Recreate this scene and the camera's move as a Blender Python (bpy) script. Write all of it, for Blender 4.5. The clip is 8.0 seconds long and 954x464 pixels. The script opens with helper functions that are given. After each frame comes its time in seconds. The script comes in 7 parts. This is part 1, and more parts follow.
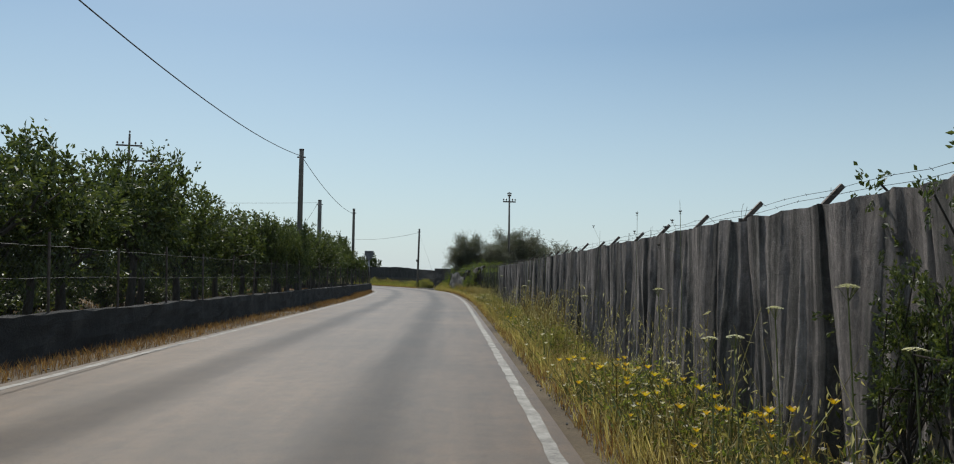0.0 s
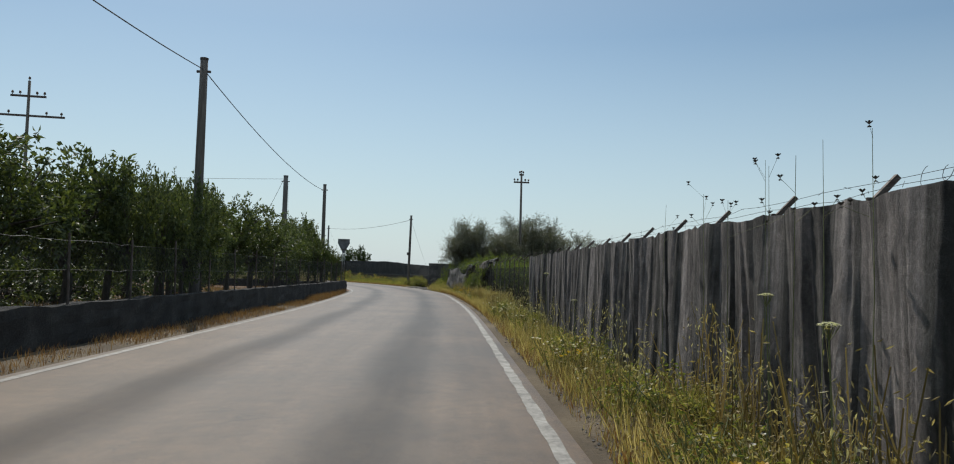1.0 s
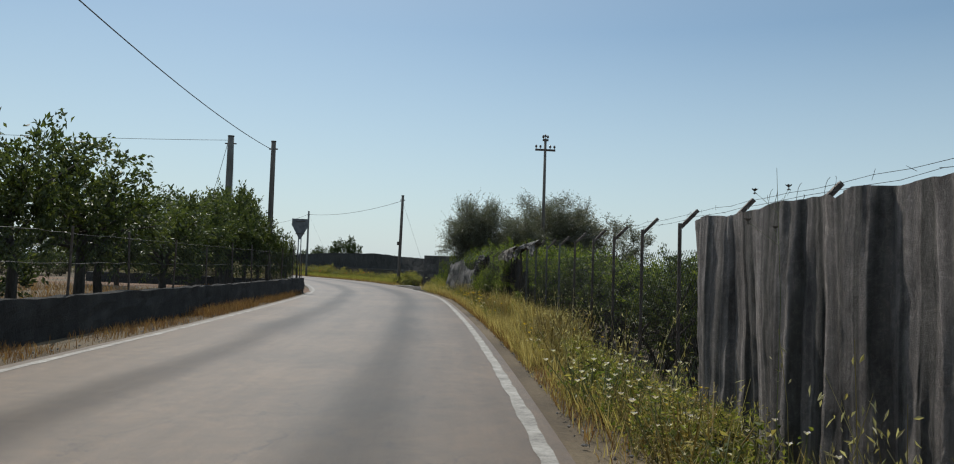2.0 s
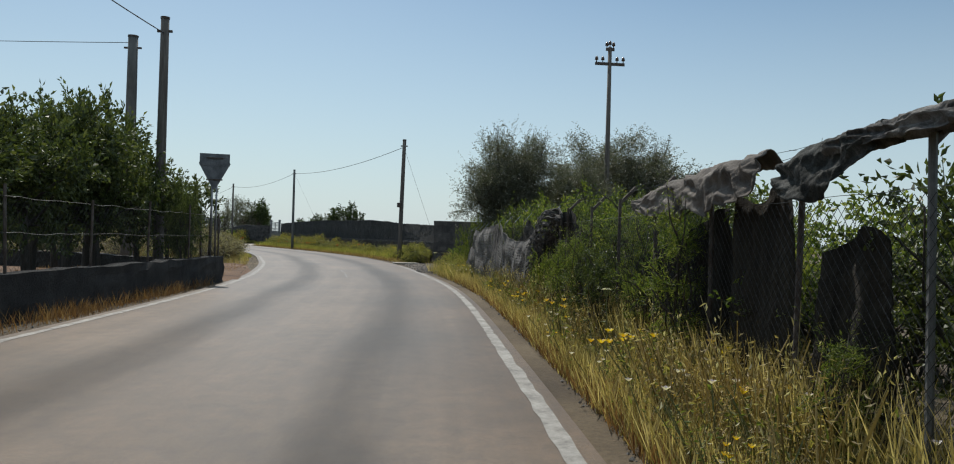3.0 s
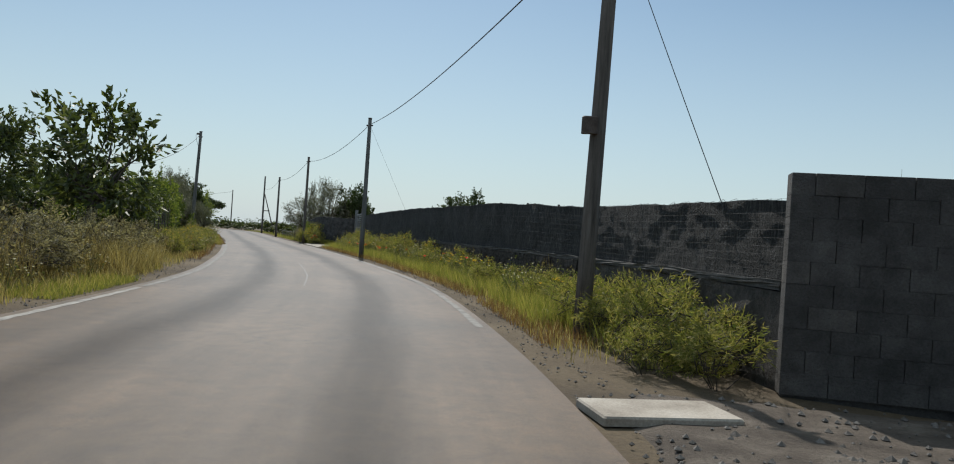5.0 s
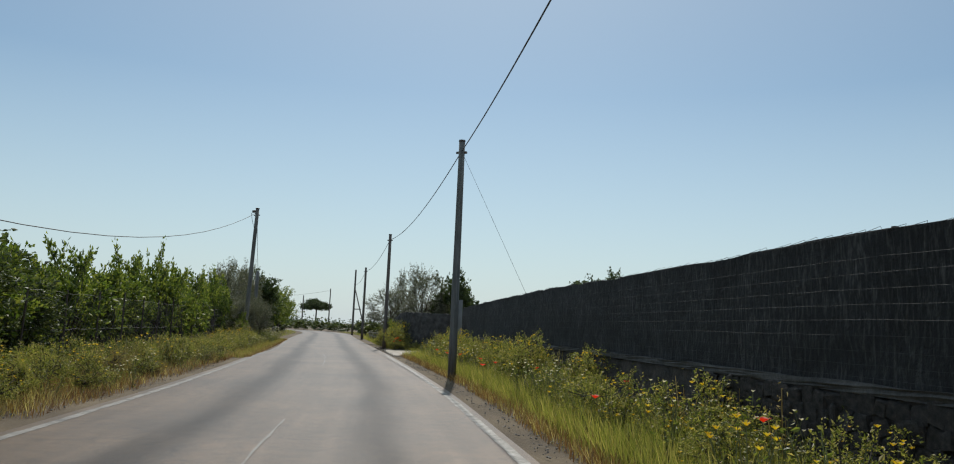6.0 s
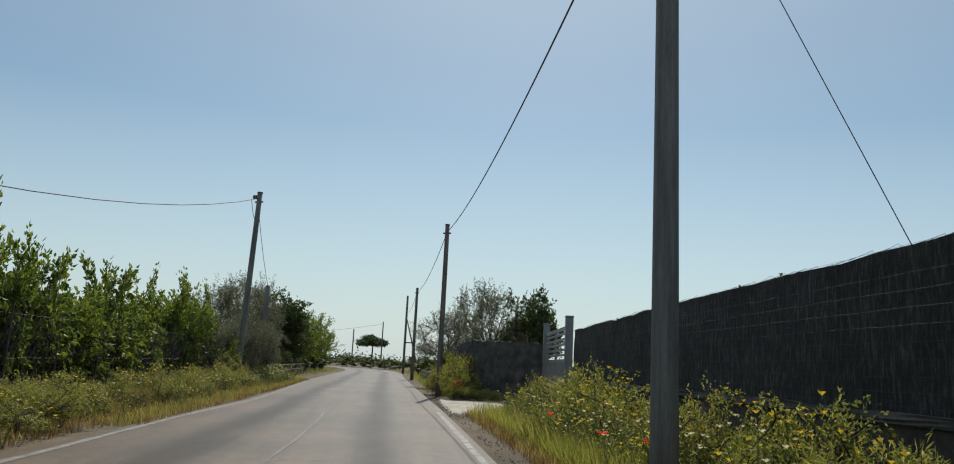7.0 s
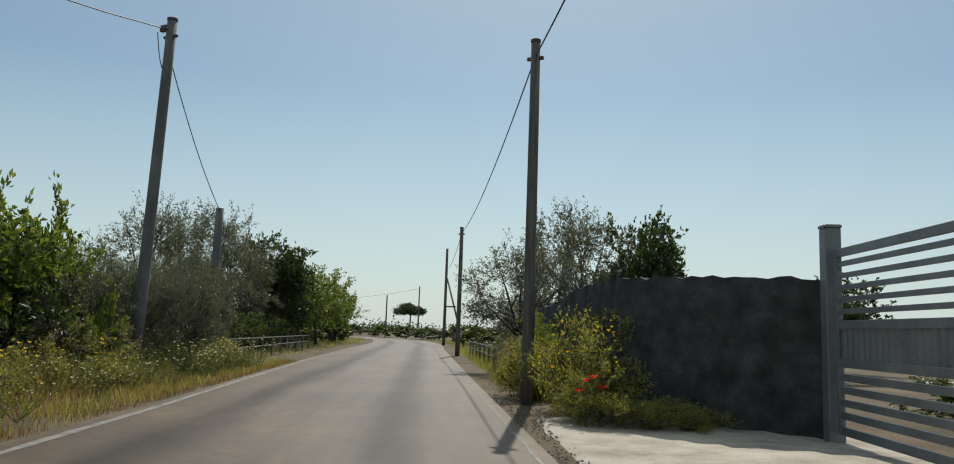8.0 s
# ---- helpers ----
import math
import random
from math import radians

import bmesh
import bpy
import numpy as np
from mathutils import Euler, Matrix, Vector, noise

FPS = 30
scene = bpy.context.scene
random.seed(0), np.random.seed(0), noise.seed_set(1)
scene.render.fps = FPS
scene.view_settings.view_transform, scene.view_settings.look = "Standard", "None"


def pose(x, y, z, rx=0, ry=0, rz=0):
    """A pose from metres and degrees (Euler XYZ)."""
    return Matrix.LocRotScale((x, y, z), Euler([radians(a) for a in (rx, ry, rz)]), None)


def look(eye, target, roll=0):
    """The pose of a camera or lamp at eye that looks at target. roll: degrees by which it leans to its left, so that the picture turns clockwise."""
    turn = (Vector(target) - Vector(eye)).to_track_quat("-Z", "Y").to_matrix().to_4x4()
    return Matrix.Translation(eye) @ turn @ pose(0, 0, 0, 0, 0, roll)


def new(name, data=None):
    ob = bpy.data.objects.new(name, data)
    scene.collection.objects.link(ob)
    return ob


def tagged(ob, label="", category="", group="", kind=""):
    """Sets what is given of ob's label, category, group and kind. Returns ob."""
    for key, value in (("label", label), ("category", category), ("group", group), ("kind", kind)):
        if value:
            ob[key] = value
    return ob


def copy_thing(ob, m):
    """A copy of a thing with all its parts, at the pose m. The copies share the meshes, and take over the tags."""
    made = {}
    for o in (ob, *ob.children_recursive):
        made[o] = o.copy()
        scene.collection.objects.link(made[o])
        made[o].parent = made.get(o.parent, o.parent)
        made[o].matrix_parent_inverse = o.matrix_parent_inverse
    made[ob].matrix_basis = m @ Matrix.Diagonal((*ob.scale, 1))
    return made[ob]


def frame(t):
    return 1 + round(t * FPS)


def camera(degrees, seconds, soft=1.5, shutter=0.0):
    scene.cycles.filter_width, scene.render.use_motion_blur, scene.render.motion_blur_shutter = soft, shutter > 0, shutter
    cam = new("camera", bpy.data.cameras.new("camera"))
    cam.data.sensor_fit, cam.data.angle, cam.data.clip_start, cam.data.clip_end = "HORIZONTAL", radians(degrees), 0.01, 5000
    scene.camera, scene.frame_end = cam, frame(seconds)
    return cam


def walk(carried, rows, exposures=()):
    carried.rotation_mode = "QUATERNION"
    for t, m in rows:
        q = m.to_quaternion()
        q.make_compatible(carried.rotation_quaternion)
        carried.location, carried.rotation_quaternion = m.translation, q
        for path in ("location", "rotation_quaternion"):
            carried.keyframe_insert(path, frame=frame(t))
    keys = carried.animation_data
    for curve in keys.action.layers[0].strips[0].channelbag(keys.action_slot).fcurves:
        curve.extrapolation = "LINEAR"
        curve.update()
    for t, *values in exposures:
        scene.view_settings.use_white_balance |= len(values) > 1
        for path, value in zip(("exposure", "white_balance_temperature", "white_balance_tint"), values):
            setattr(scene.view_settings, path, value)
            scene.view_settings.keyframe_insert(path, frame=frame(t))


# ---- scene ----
cam = camera(64, 8.0, soft=1.05)
PATH = [
    (0.0, look((-1.454, -1.751, 1.260), (-1.121, 8.226, 1.845), 0.76)),
    (0.5, look((-1.540, 5.052, 1.241), (-1.183, 15.033, 1.762), 0.63)),
    (1.0, look((-1.518, 12.015, 1.256), (-1.149, 21.993, 1.803), 1.46)),
    (1.5, look((-1.390, 19.066, 1.259), (-1.015, 29.046, 1.770), 1.65)),
    (2.8, look((-1.602, 37.774, 1.259), (-1.378, 47.767, 1.556), 1.78)),
    (3.0, look((-1.695, 40.662, 1.241), (-1.522, 50.660, 1.331), 1.54)),
    (3.5, look((-2.109, 47.905, 1.266), (-2.565, 57.895, 1.301), 1.23)),
    (4.0, look((-2.726, 55.317, 1.131), (-4.142, 65.216, 1.242), 3.81)),
    (4.5, look((-3.570, 62.643, 1.182), (-4.916, 72.551, 1.264), 4.21)),
    (4.7, look((-4.029, 65.592, 1.263), (-5.356, 75.504, 1.342), 3.99)),
    (5.8, look((-8.120, 82.211, 1.228), (-11.046, 91.763, 1.671), 2.62)),
    (6.0, look((-9.196, 85.160, 1.353), (-12.187, 94.619, 2.610), 2.41)),
    (6.5, look((-12.019, 92.050, 1.285), (-15.630, 101.234, 2.901), 2.77)),
    (7.0, look((-15.254, 99.124, 1.258), (-18.958, 108.253, 2.967), 2.88)),
    (7.5, look((-18.802, 106.200, 1.190), (-22.774, 115.266, 2.619), 3.15)),
    (8.0, look((-22.700, 113.409, 1.247), (-26.843, 122.420, 2.528), 2.01)),
]
walk(cam, PATH, exposures=((0.0, 0.0, 6400, 10), (4.5, 0.0, 6400, 10), (6.5, 0.0, 6500, 9), (8.0, 0.0, 6800, 8)))

# ---------------------------------------------------------------- light
SUN_AZ, SUN_EL = radians(18), radians(50)      # azimuth to the left of +y
sun_dir = Vector((-math.sin(SUN_AZ) * math.cos(SUN_EL), math.cos(SUN_AZ) * math.cos(SUN_EL), math.sin(SUN_EL)))
world = bpy.data.worlds.new("sky")
scene.world = world
world.use_nodes = True
wn = world.node_tree
sky = wn.nodes.new("ShaderNodeTexSky")
sky.sky_type, sky.sun_disc = "NISHITA", False
sky.sun_elevation, sky.sun_rotation = SUN_EL, -SUN_AZ
sky.air_density, sky.dust_density, sky.ozone_density = 1.0, 0.6, 1.2
wn.nodes["Background"].inputs["Strength"].default_value = 0.09
# pale haze low over the horizon, the same all round
wt, ws, wr_, wm = (wn.nodes.new(k) for k in ("ShaderNodeTexCoord", "ShaderNodeSeparateXYZ", "ShaderNodeValToRGB", "ShaderNodeMix"))
wn.links.new(wt.outputs["Generated"], ws.inputs[0])
wn.links.new(ws.outputs["Z"], wr_.inputs["Fac"])
for e, (at, k) in zip([*wr_.color_ramp.elements, wr_.color_ramp.elements.new(0.5)], ((0.0, 0.8), (0.1, 0.35), (0.3, 0.0))):
    e.position, e.color = at, (k, k, k, 1)
wm.data_type = "RGBA"
wn.links.new(wr_.outputs["Color"], wm.inputs["Factor"])
wc = wn.nodes.new("ShaderNodeMix")
wc.data_type, wc.blend_type = "RGBA", "MULTIPLY"
wc.inputs["Factor"].default_value, wc.inputs["B"].default_value = 1.0, (0.955, 1.03, 0.965, 1)
wn.links.new(sky.outputs[0], wc.inputs["A"])
wn.links.new(wc.outputs["Result"], wm.inputs["A"])
wm.inputs["B"].default_value = (6.0, 7.2, 8.0, 1)
wn.links.new(wm.outputs["Result"], wn.nodes["Background"].inputs["Color"])
sun = bpy.data.lights.new("sun", "SUN")
sun.energy, sun.angle, sun.color = 3.6, radians(0.5), (1.0, 0.95, 0.87)
new("sun", sun).matrix_world = look(sun_dir * 100, (0, 0, 0))
scene.view_settings.exposure = 0.0

# ---------------------------------------------------------------- helpers
RNG = np.random.default_rng(7)


def mat(name, rough=0.8, metal=0.0):
    m = bpy.data.materials.new(name)
    m.use_nodes = True
    n = m.node_tree
    b = n.nodes["Principled BSDF"]
    b.inputs["Roughness"].default_value, b.inputs["Metallic"].default_value = rough, metal
    return m, n, b


def node(n, kind, **sets):
    k = n.nodes.new(kind)
    for key, value in sets.items():
        k.inputs[key].default_value = value
    return k


def coords(n, scale=(1, 1, 1), source="Object"):
    tc, mp = n.nodes.new("ShaderNodeTexCoord"), n.nodes.new("ShaderNodeMapping")
    mp.inputs["Scale"].default_value = scale
    n.links.new(tc.outputs[source if source != "Piece" else "Object"], mp.inputs["Vector"])
    if source == "Piece":
        own, add = n.nodes.new("ShaderNodeObjectInfo"), n.nodes.new("ShaderNodeVectorMath")
        n.links.new(tc.outputs["Object"], add.inputs[0])
        n.links.new(own.outputs["Location"], add.inputs[1])
        n.links.new(add.outputs[0], mp.inputs["Vector"])
    return mp.outputs[0]


def noise_tex(n, vec, scale, detail=4, rough=0.6):
    k = node(n, "ShaderNodeTexNoise", Scale=scale, Detail=detail, Roughness=rough)
    n.links.new(vec, k.inputs["Vector"])
    return k.outputs["Fac"]


def ramp(n, fac, stops):
    k = n.nodes.new("ShaderNodeValToRGB")
    els = k.color_ramp.elements
    while len(els) < len(stops):
        els.new(0.5)
    for e, (at, col) in zip(els, stops):
        e.position, e.color = at, (*col, 1)
    n.links.new(fac, k.inputs["Fac"])
    return k.outputs["Color"]


def mixed(n, fac, a, b, mode="MIX"):
    k = n.nodes.new("ShaderNodeMix")
    k.data_type, k.blend_type = "RGBA", mode
    for sock, value in ((k.inputs["Factor"], fac), (k.inputs["A"], a), (k.inputs["B"], b)):
        if hasattr(value, "is_linked"):
            n.links.new(value, sock)
        elif isinstance(value, (int, float)):
            sock.default_value = value
        else:
            sock.default_value = (*value, 1)
    return k.outputs["Result"]


def bump(n, b, height, strength, distance=0.02):
    k = node(n, "ShaderNodeBump", Strength=strength, Distance=distance)
    n.links.new(height, k.inputs["Height"])
    n.links.new(k.outputs[0], b.inputs["Normal"])


def surface(name, cols, scale=3.0, fine=40.0, rough=0.85, metal=0.0, relief=0.4, dist=0.02, stretch=(1, 1, 1), source="Object"):
    """A two-scale weathered surface: cols are three colours from stain to base to bright wear."""
    m, n, b = mat(name, rough, metal)
    v = coords(n, stretch, source)
    big, small = noise_tex(n, v, scale, 5), noise_tex(n, v, fine, 6, 0.7)
    base = ramp(n, big, [(0.3, cols[0]), (0.52, cols[1]), (0.75, cols[2])])
    grain = ramp(n, small, [(0.25, (0.55, 0.55, 0.55)), (0.75, (1.3, 1.3, 1.3))])
    col = mixed(n, 0.8, base, grain, "MULTIPLY")
    n.links.new(col, b.inputs["Base Color"])
    bump(n, b, small, relief, dist)
    return m


def leafy(name, cols, passing=0.35, rough=0.5, patch=0.25):
    """Leaves: colour varies leaf by leaf and in patches; part of the light goes through."""
    m, n, b = mat(name, rough)
    geo = n.nodes.new("ShaderNodeNewGeometry")
    col = ramp(n, geo.outputs["Random Per Island"], [(i / (len(cols) - 1), c) for i, c in enumerate(cols)])
    patches = ramp(n, noise_tex(n, coords(n), 0.9, 3), [(0.3, (0.65, 0.7, 0.6)), (0.7, (1.25, 1.2, 1.1))])
    col = mixed(n, patch * 2, col, patches, "MULTIPLY")
    n.links.new(col, b.inputs["Base Color"])
    tr = n.nodes.new("ShaderNodeBsdfTranslucent")
    n.links.new(mixed(n, 1.0, col, (1.25, 1.3, 0.7), "MULTIPLY"), tr.inputs["Color"])
    mx = node(n, "ShaderNodeMixShader", Fac=passing)
    n.links.new(b.outputs[0], mx.inputs[1])
    n.links.new(tr.outputs[0], mx.inputs[2])
    n.links.new(mx.outputs[0], n.nodes["Material Output"].inputs["Surface"])
    return m


def raw_mesh(name, verts, faces, material, smooth=False):
    """A mesh from arrays; faces is one array of equal-sided faces or a list of such arrays."""
    me = bpy.data.meshes.new(name)
    faces = [faces] if isinstance(faces, np.ndarray) else faces
    loops = np.concatenate([f.ravel() for f in faces]).astype(np.int32)
    sizes = np.concatenate([np.full(len(f), f.shape[1]) for f in faces]).astype(np.int32)
    me.vertices.add(len(verts))
    me.vertices.foreach_set("co", np.asarray(verts, np.float32).ravel())
    me.loops.add(len(loops))
    me.loops.foreach_set("vertex_index", loops)
    me.polygons.add(len(sizes))
    me.polygons.foreach_set("loop_start", np.concatenate([[0], np.cumsum(sizes)[:-1]]).astype(np.int32))
    me.update(calc_edges=True)
    me.validate()
    me.polygons.foreach_set("use_smooth", np.full(len(me.polygons), smooth))
    me.materials.append(material)
    return me


def part(name, me, parent=None, label="", at=None):
    ob = new(name, me)
    if parent is not None:
        ob.parent = parent
    if at is not None:
        ob.matrix_basis = at
    if label:
        ob["label"] = label
    return ob


def root(name, label, category, at=None, group=""):
    ob = new(name)
    ob.empty_display_size = 0.2
    if at is not None:
        ob.matrix_basis = at
    return tagged(ob, label, category, group)


def join(chunks):
    """Vertices and faces of several (verts, faces) chunks of equal-sided faces."""
    vs, fs, k = [], [], 0
    for v, f in chunks:
        vs.append(v)
        fs.append(f + k)
        k += len(v)
    return np.concatenate(vs), np.concatenate(fs)


def tube(points, radii, sides=6, cap=True):
    """A tapered tube along points, as quads (caps close with degenerate-free fans folded into quads)."""
    pts = np.asarray(points, float)
    rad = np.broadcast_to(radii, len(pts)) if np.ndim(radii) == 0 or len(np.atleast_1d(radii)) == 1 else np.asarray(radii, float)
    d = np.gradient(pts, axis=0)
    d /= np.linalg.norm(d, axis=1)[:, None] + 1e-9
    up = np.array([0, 0, 1.0]) if abs(d[0][2]) < 0.9 else np.array([1.0, 0, 0])
    a = np.cross(d, up)
    a /= np.linalg.norm(a, axis=1)[:, None] + 1e-9
    b = np.cross(d, a)
    th = np.arange(sides) * 2 * np.pi / sides
    v = pts[:, None] + rad[:, None, None] * (np.cos(th)[None, :, None] * a[:, None] + np.sin(th)[None, :, None] * b[:, None])
    v = v.reshape(-1, 3)
    i, j = np.meshgrid(np.arange(len(pts) - 1), np.arange(sides), indexing="ij")
    k = (j + 1) % sides
    f = np.stack([i * sides + j, i * sides + k, (i + 1) * sides + k, (i + 1) * sides + j], -1).reshape(-1, 4)
    if cap and sides % 2 == 0:
        e = (len(pts) - 1) * sides
        for q in range(1, sides - 2, 2):
            f = np.vstack([f, [0, q + 2, q + 1, q], [e, e + q, e + q + 1, e + q + 2]])
    return v, f[:, ::-1]


def box(x0, x1, y0, y1, z0, z1, chamfer=0.0):
    """A box with its vertical and top edges chamfered when asked."""
    c = chamfer
    if not c:
        v = np.array([(x, y, z) for z in (z0, z1) for x, y in ((x0, y0), (x1, y0), (x1, y1), (x0, y1))], float)
        f = np.array([(0, 3, 2, 1), (4, 5, 6, 7), (0, 1, 5, 4), (1, 2, 6, 5), (2, 3, 7, 6), (3, 0, 4, 7)])
        return v, f
    ring = lambda z, k: [(x0 + k + c, y0 + k, z), (x1 - k - c, y0 + k, z), (x1 - k, y0 + k + c, z), (x1 - k, y1 - k - c, z),
                         (x1 - k - c, y1 - k, z), (x0 + k + c, y1 - k, z), (x0 + k, y1 - k - c, z), (x0 + k, y0 + k + c, z)]
    v = np.array(ring(z0, 0) + ring(z1 - c, 0) + ring(z1, c * 0.8), float)
    f = [(r * 8 + j, r * 8 + (j + 1) % 8, r * 8 + 8 + (j + 1) % 8, r * 8 + 8 + j) for r in (0, 1) for j in range(8)]
    f += [(16, 17, 18, 19), (16, 19, 20, 23), (20, 21, 22, 23), (0, 3, 2, 1), (0, 7, 4, 3), (4, 7, 6, 5)]
    return v, np.array(f)


# ---------------------------------------------------------------- the road's line
CENTRE = [(-3.4, -90), (-3.4, -30), (-3.4, 0), (-3.36, 20), (-3.4, 36), (-3.78, 48), (-4.5, 59), (-6.1, 68.5), (-8.25, 77.2), (-11.3, 86.7),
          (-15.0, 95.1), (-18.8, 102.9), (-23.3, 111.4), (-30.35, 124.4), (-38.3, 139.1), (-46.6, 154.5), (-55.5, 171), (-66, 185.5), (-82, 196), (-105, 203), (-150, 210), (-320, 225)]


def spline(ctrl, step):
    c = np.array([2 * np.array(ctrl[0]) - ctrl[1], *ctrl, 2 * np.array(ctrl[-1]) - ctrl[-2]], float)
    out = []
    for i in range(1, len(c) - 2):
        p0, p1, p2, p3 = c[i - 1 : i + 3]
        k = max(2, int(np.linalg.norm(p2 - p1) / step))
        u = (np.arange(k) / k)[:, None]
        m1, m2 = (p2 - p0) / 2, (p3 - p1) / 2
        out.append((2 * u**3 - 3 * u**2 + 1) * p1 + (u**3 - 2 * u**2 + u) * m1 + (3 * u**2 - 2 * u**3) * p2 + (u**3 - u**2) * m2)
    out.append(c[-2:-1])
    return np.concatenate(out)


LINE = spline(CENTRE, 0.5)
LEN = np.concatenate([[0], np.cumsum(np.linalg.norm(np.diff(LINE, axis=0), axis=1))])
LEN -= LEN[np.argmin(np.abs(LINE[:, 1]))]          # station 0 lies at y = 0
TAN = np.gradient(LINE, axis=0)
TAN /= np.linalg.norm(TAN, axis=1)[:, None]


def road_xy(s, off=0.0):
    """World x, y at station s, off metres to the right of the centre line."""
    s = np.asarray(s, float)
    x, y = np.interp(s, LEN, LINE[:, 0]), np.interp(s, LEN, LINE[:, 1])
    tx, ty = np.interp(s, LEN, TAN[:, 0]), np.interp(s, LEN, TAN[:, 1])
    return np.stack([x + ty * off, y - tx * off], -1)


def to_road(x, y):
    """Station and offset of a place."""
    p = np.stack([np.ravel(x), np.ravel(y)], -1)
    out = np.empty((len(p), 2))
    for a in range(0, len(p), 4000):
        q = p[a : a + 4000]
        i = np.argmin(((q[:, None] - LINE[None, ::2]) ** 2).sum(-1), 1) * 2
        d = q - LINE[i]
        out[a : a + 4000, 0] = LEN[i] + (d * TAN[i]).sum(-1)
        out[a : a + 4000, 1] = d[:, 0] * TAN[i, 1] - d[:, 1] * TAN[i, 0]
    return out


APRON = (-23.9, 122.6)


def rise(x, y):
    """Height of the ground: flat, with the driveway's rise and small humps off the road."""
    x, y = np.asarray(x, float), np.asarray(y, float)
    so = to_road(x, y).reshape(*x.shape, 2)
    off = np.abs(so[..., 1])
    away = np.clip((off - 3.4) / 3, 0, 1)
    z = -0.035 + away * 0.05 * (np.sin(x * 0.9 + 0.4 * y) + np.sin(0.7 * y - 0.5 * x + 1))
    drive = np.clip((so[..., 1] - 3.3) / 3.2, 0, 1) * np.clip(1.6 - np.hypot(x - APRON[0] - 1, y - APRON[1] - 1) / 9, 0, 1)
    return z + 0.12 * drive


def strip(name, s0, s1, o0, o1, z, material, step=0.5, jitter=0.0, thick=0.0, cols=1):
    """A strip along the road between two offsets."""
    n = max(2, int((s1 - s0) / step) + 1)
    s = np.linspace(s0, s1, n)
    a, b = [o(s) if callable(o) else np.full(n, o) for o in (o0, o1)]
    offs = [a + (b - a) * k / cols for k in range(cols + 1)]
    v = np.concatenate([np.column_stack([road_xy(s, o + (RNG.normal(0, jitter, n) if jitter else 0)), np.full(n, z)]) for o in offs])
    i, c = np.meshgrid(np.arange(n - 1), np.arange(cols), indexing="ij")
    f = np.stack([c * n + i, (c + 1) * n + i, (c + 1) * n + i + 1, c * n + i + 1], -1).reshape(-1, 4)
    me = raw_mesh(name, v, f, material)
    uv = me.uv_layers.new(name="UVMap")
    li = np.empty(len(me.loops), np.int32)
    me.loops.foreach_get("vertex_index", li)
    uvs = np.stack([np.concatenate(offs), np.tile(s, cols + 1)], -1)
    uv.data.foreach_set("uv", uvs[li].astype(np.float32).ravel())
    return me

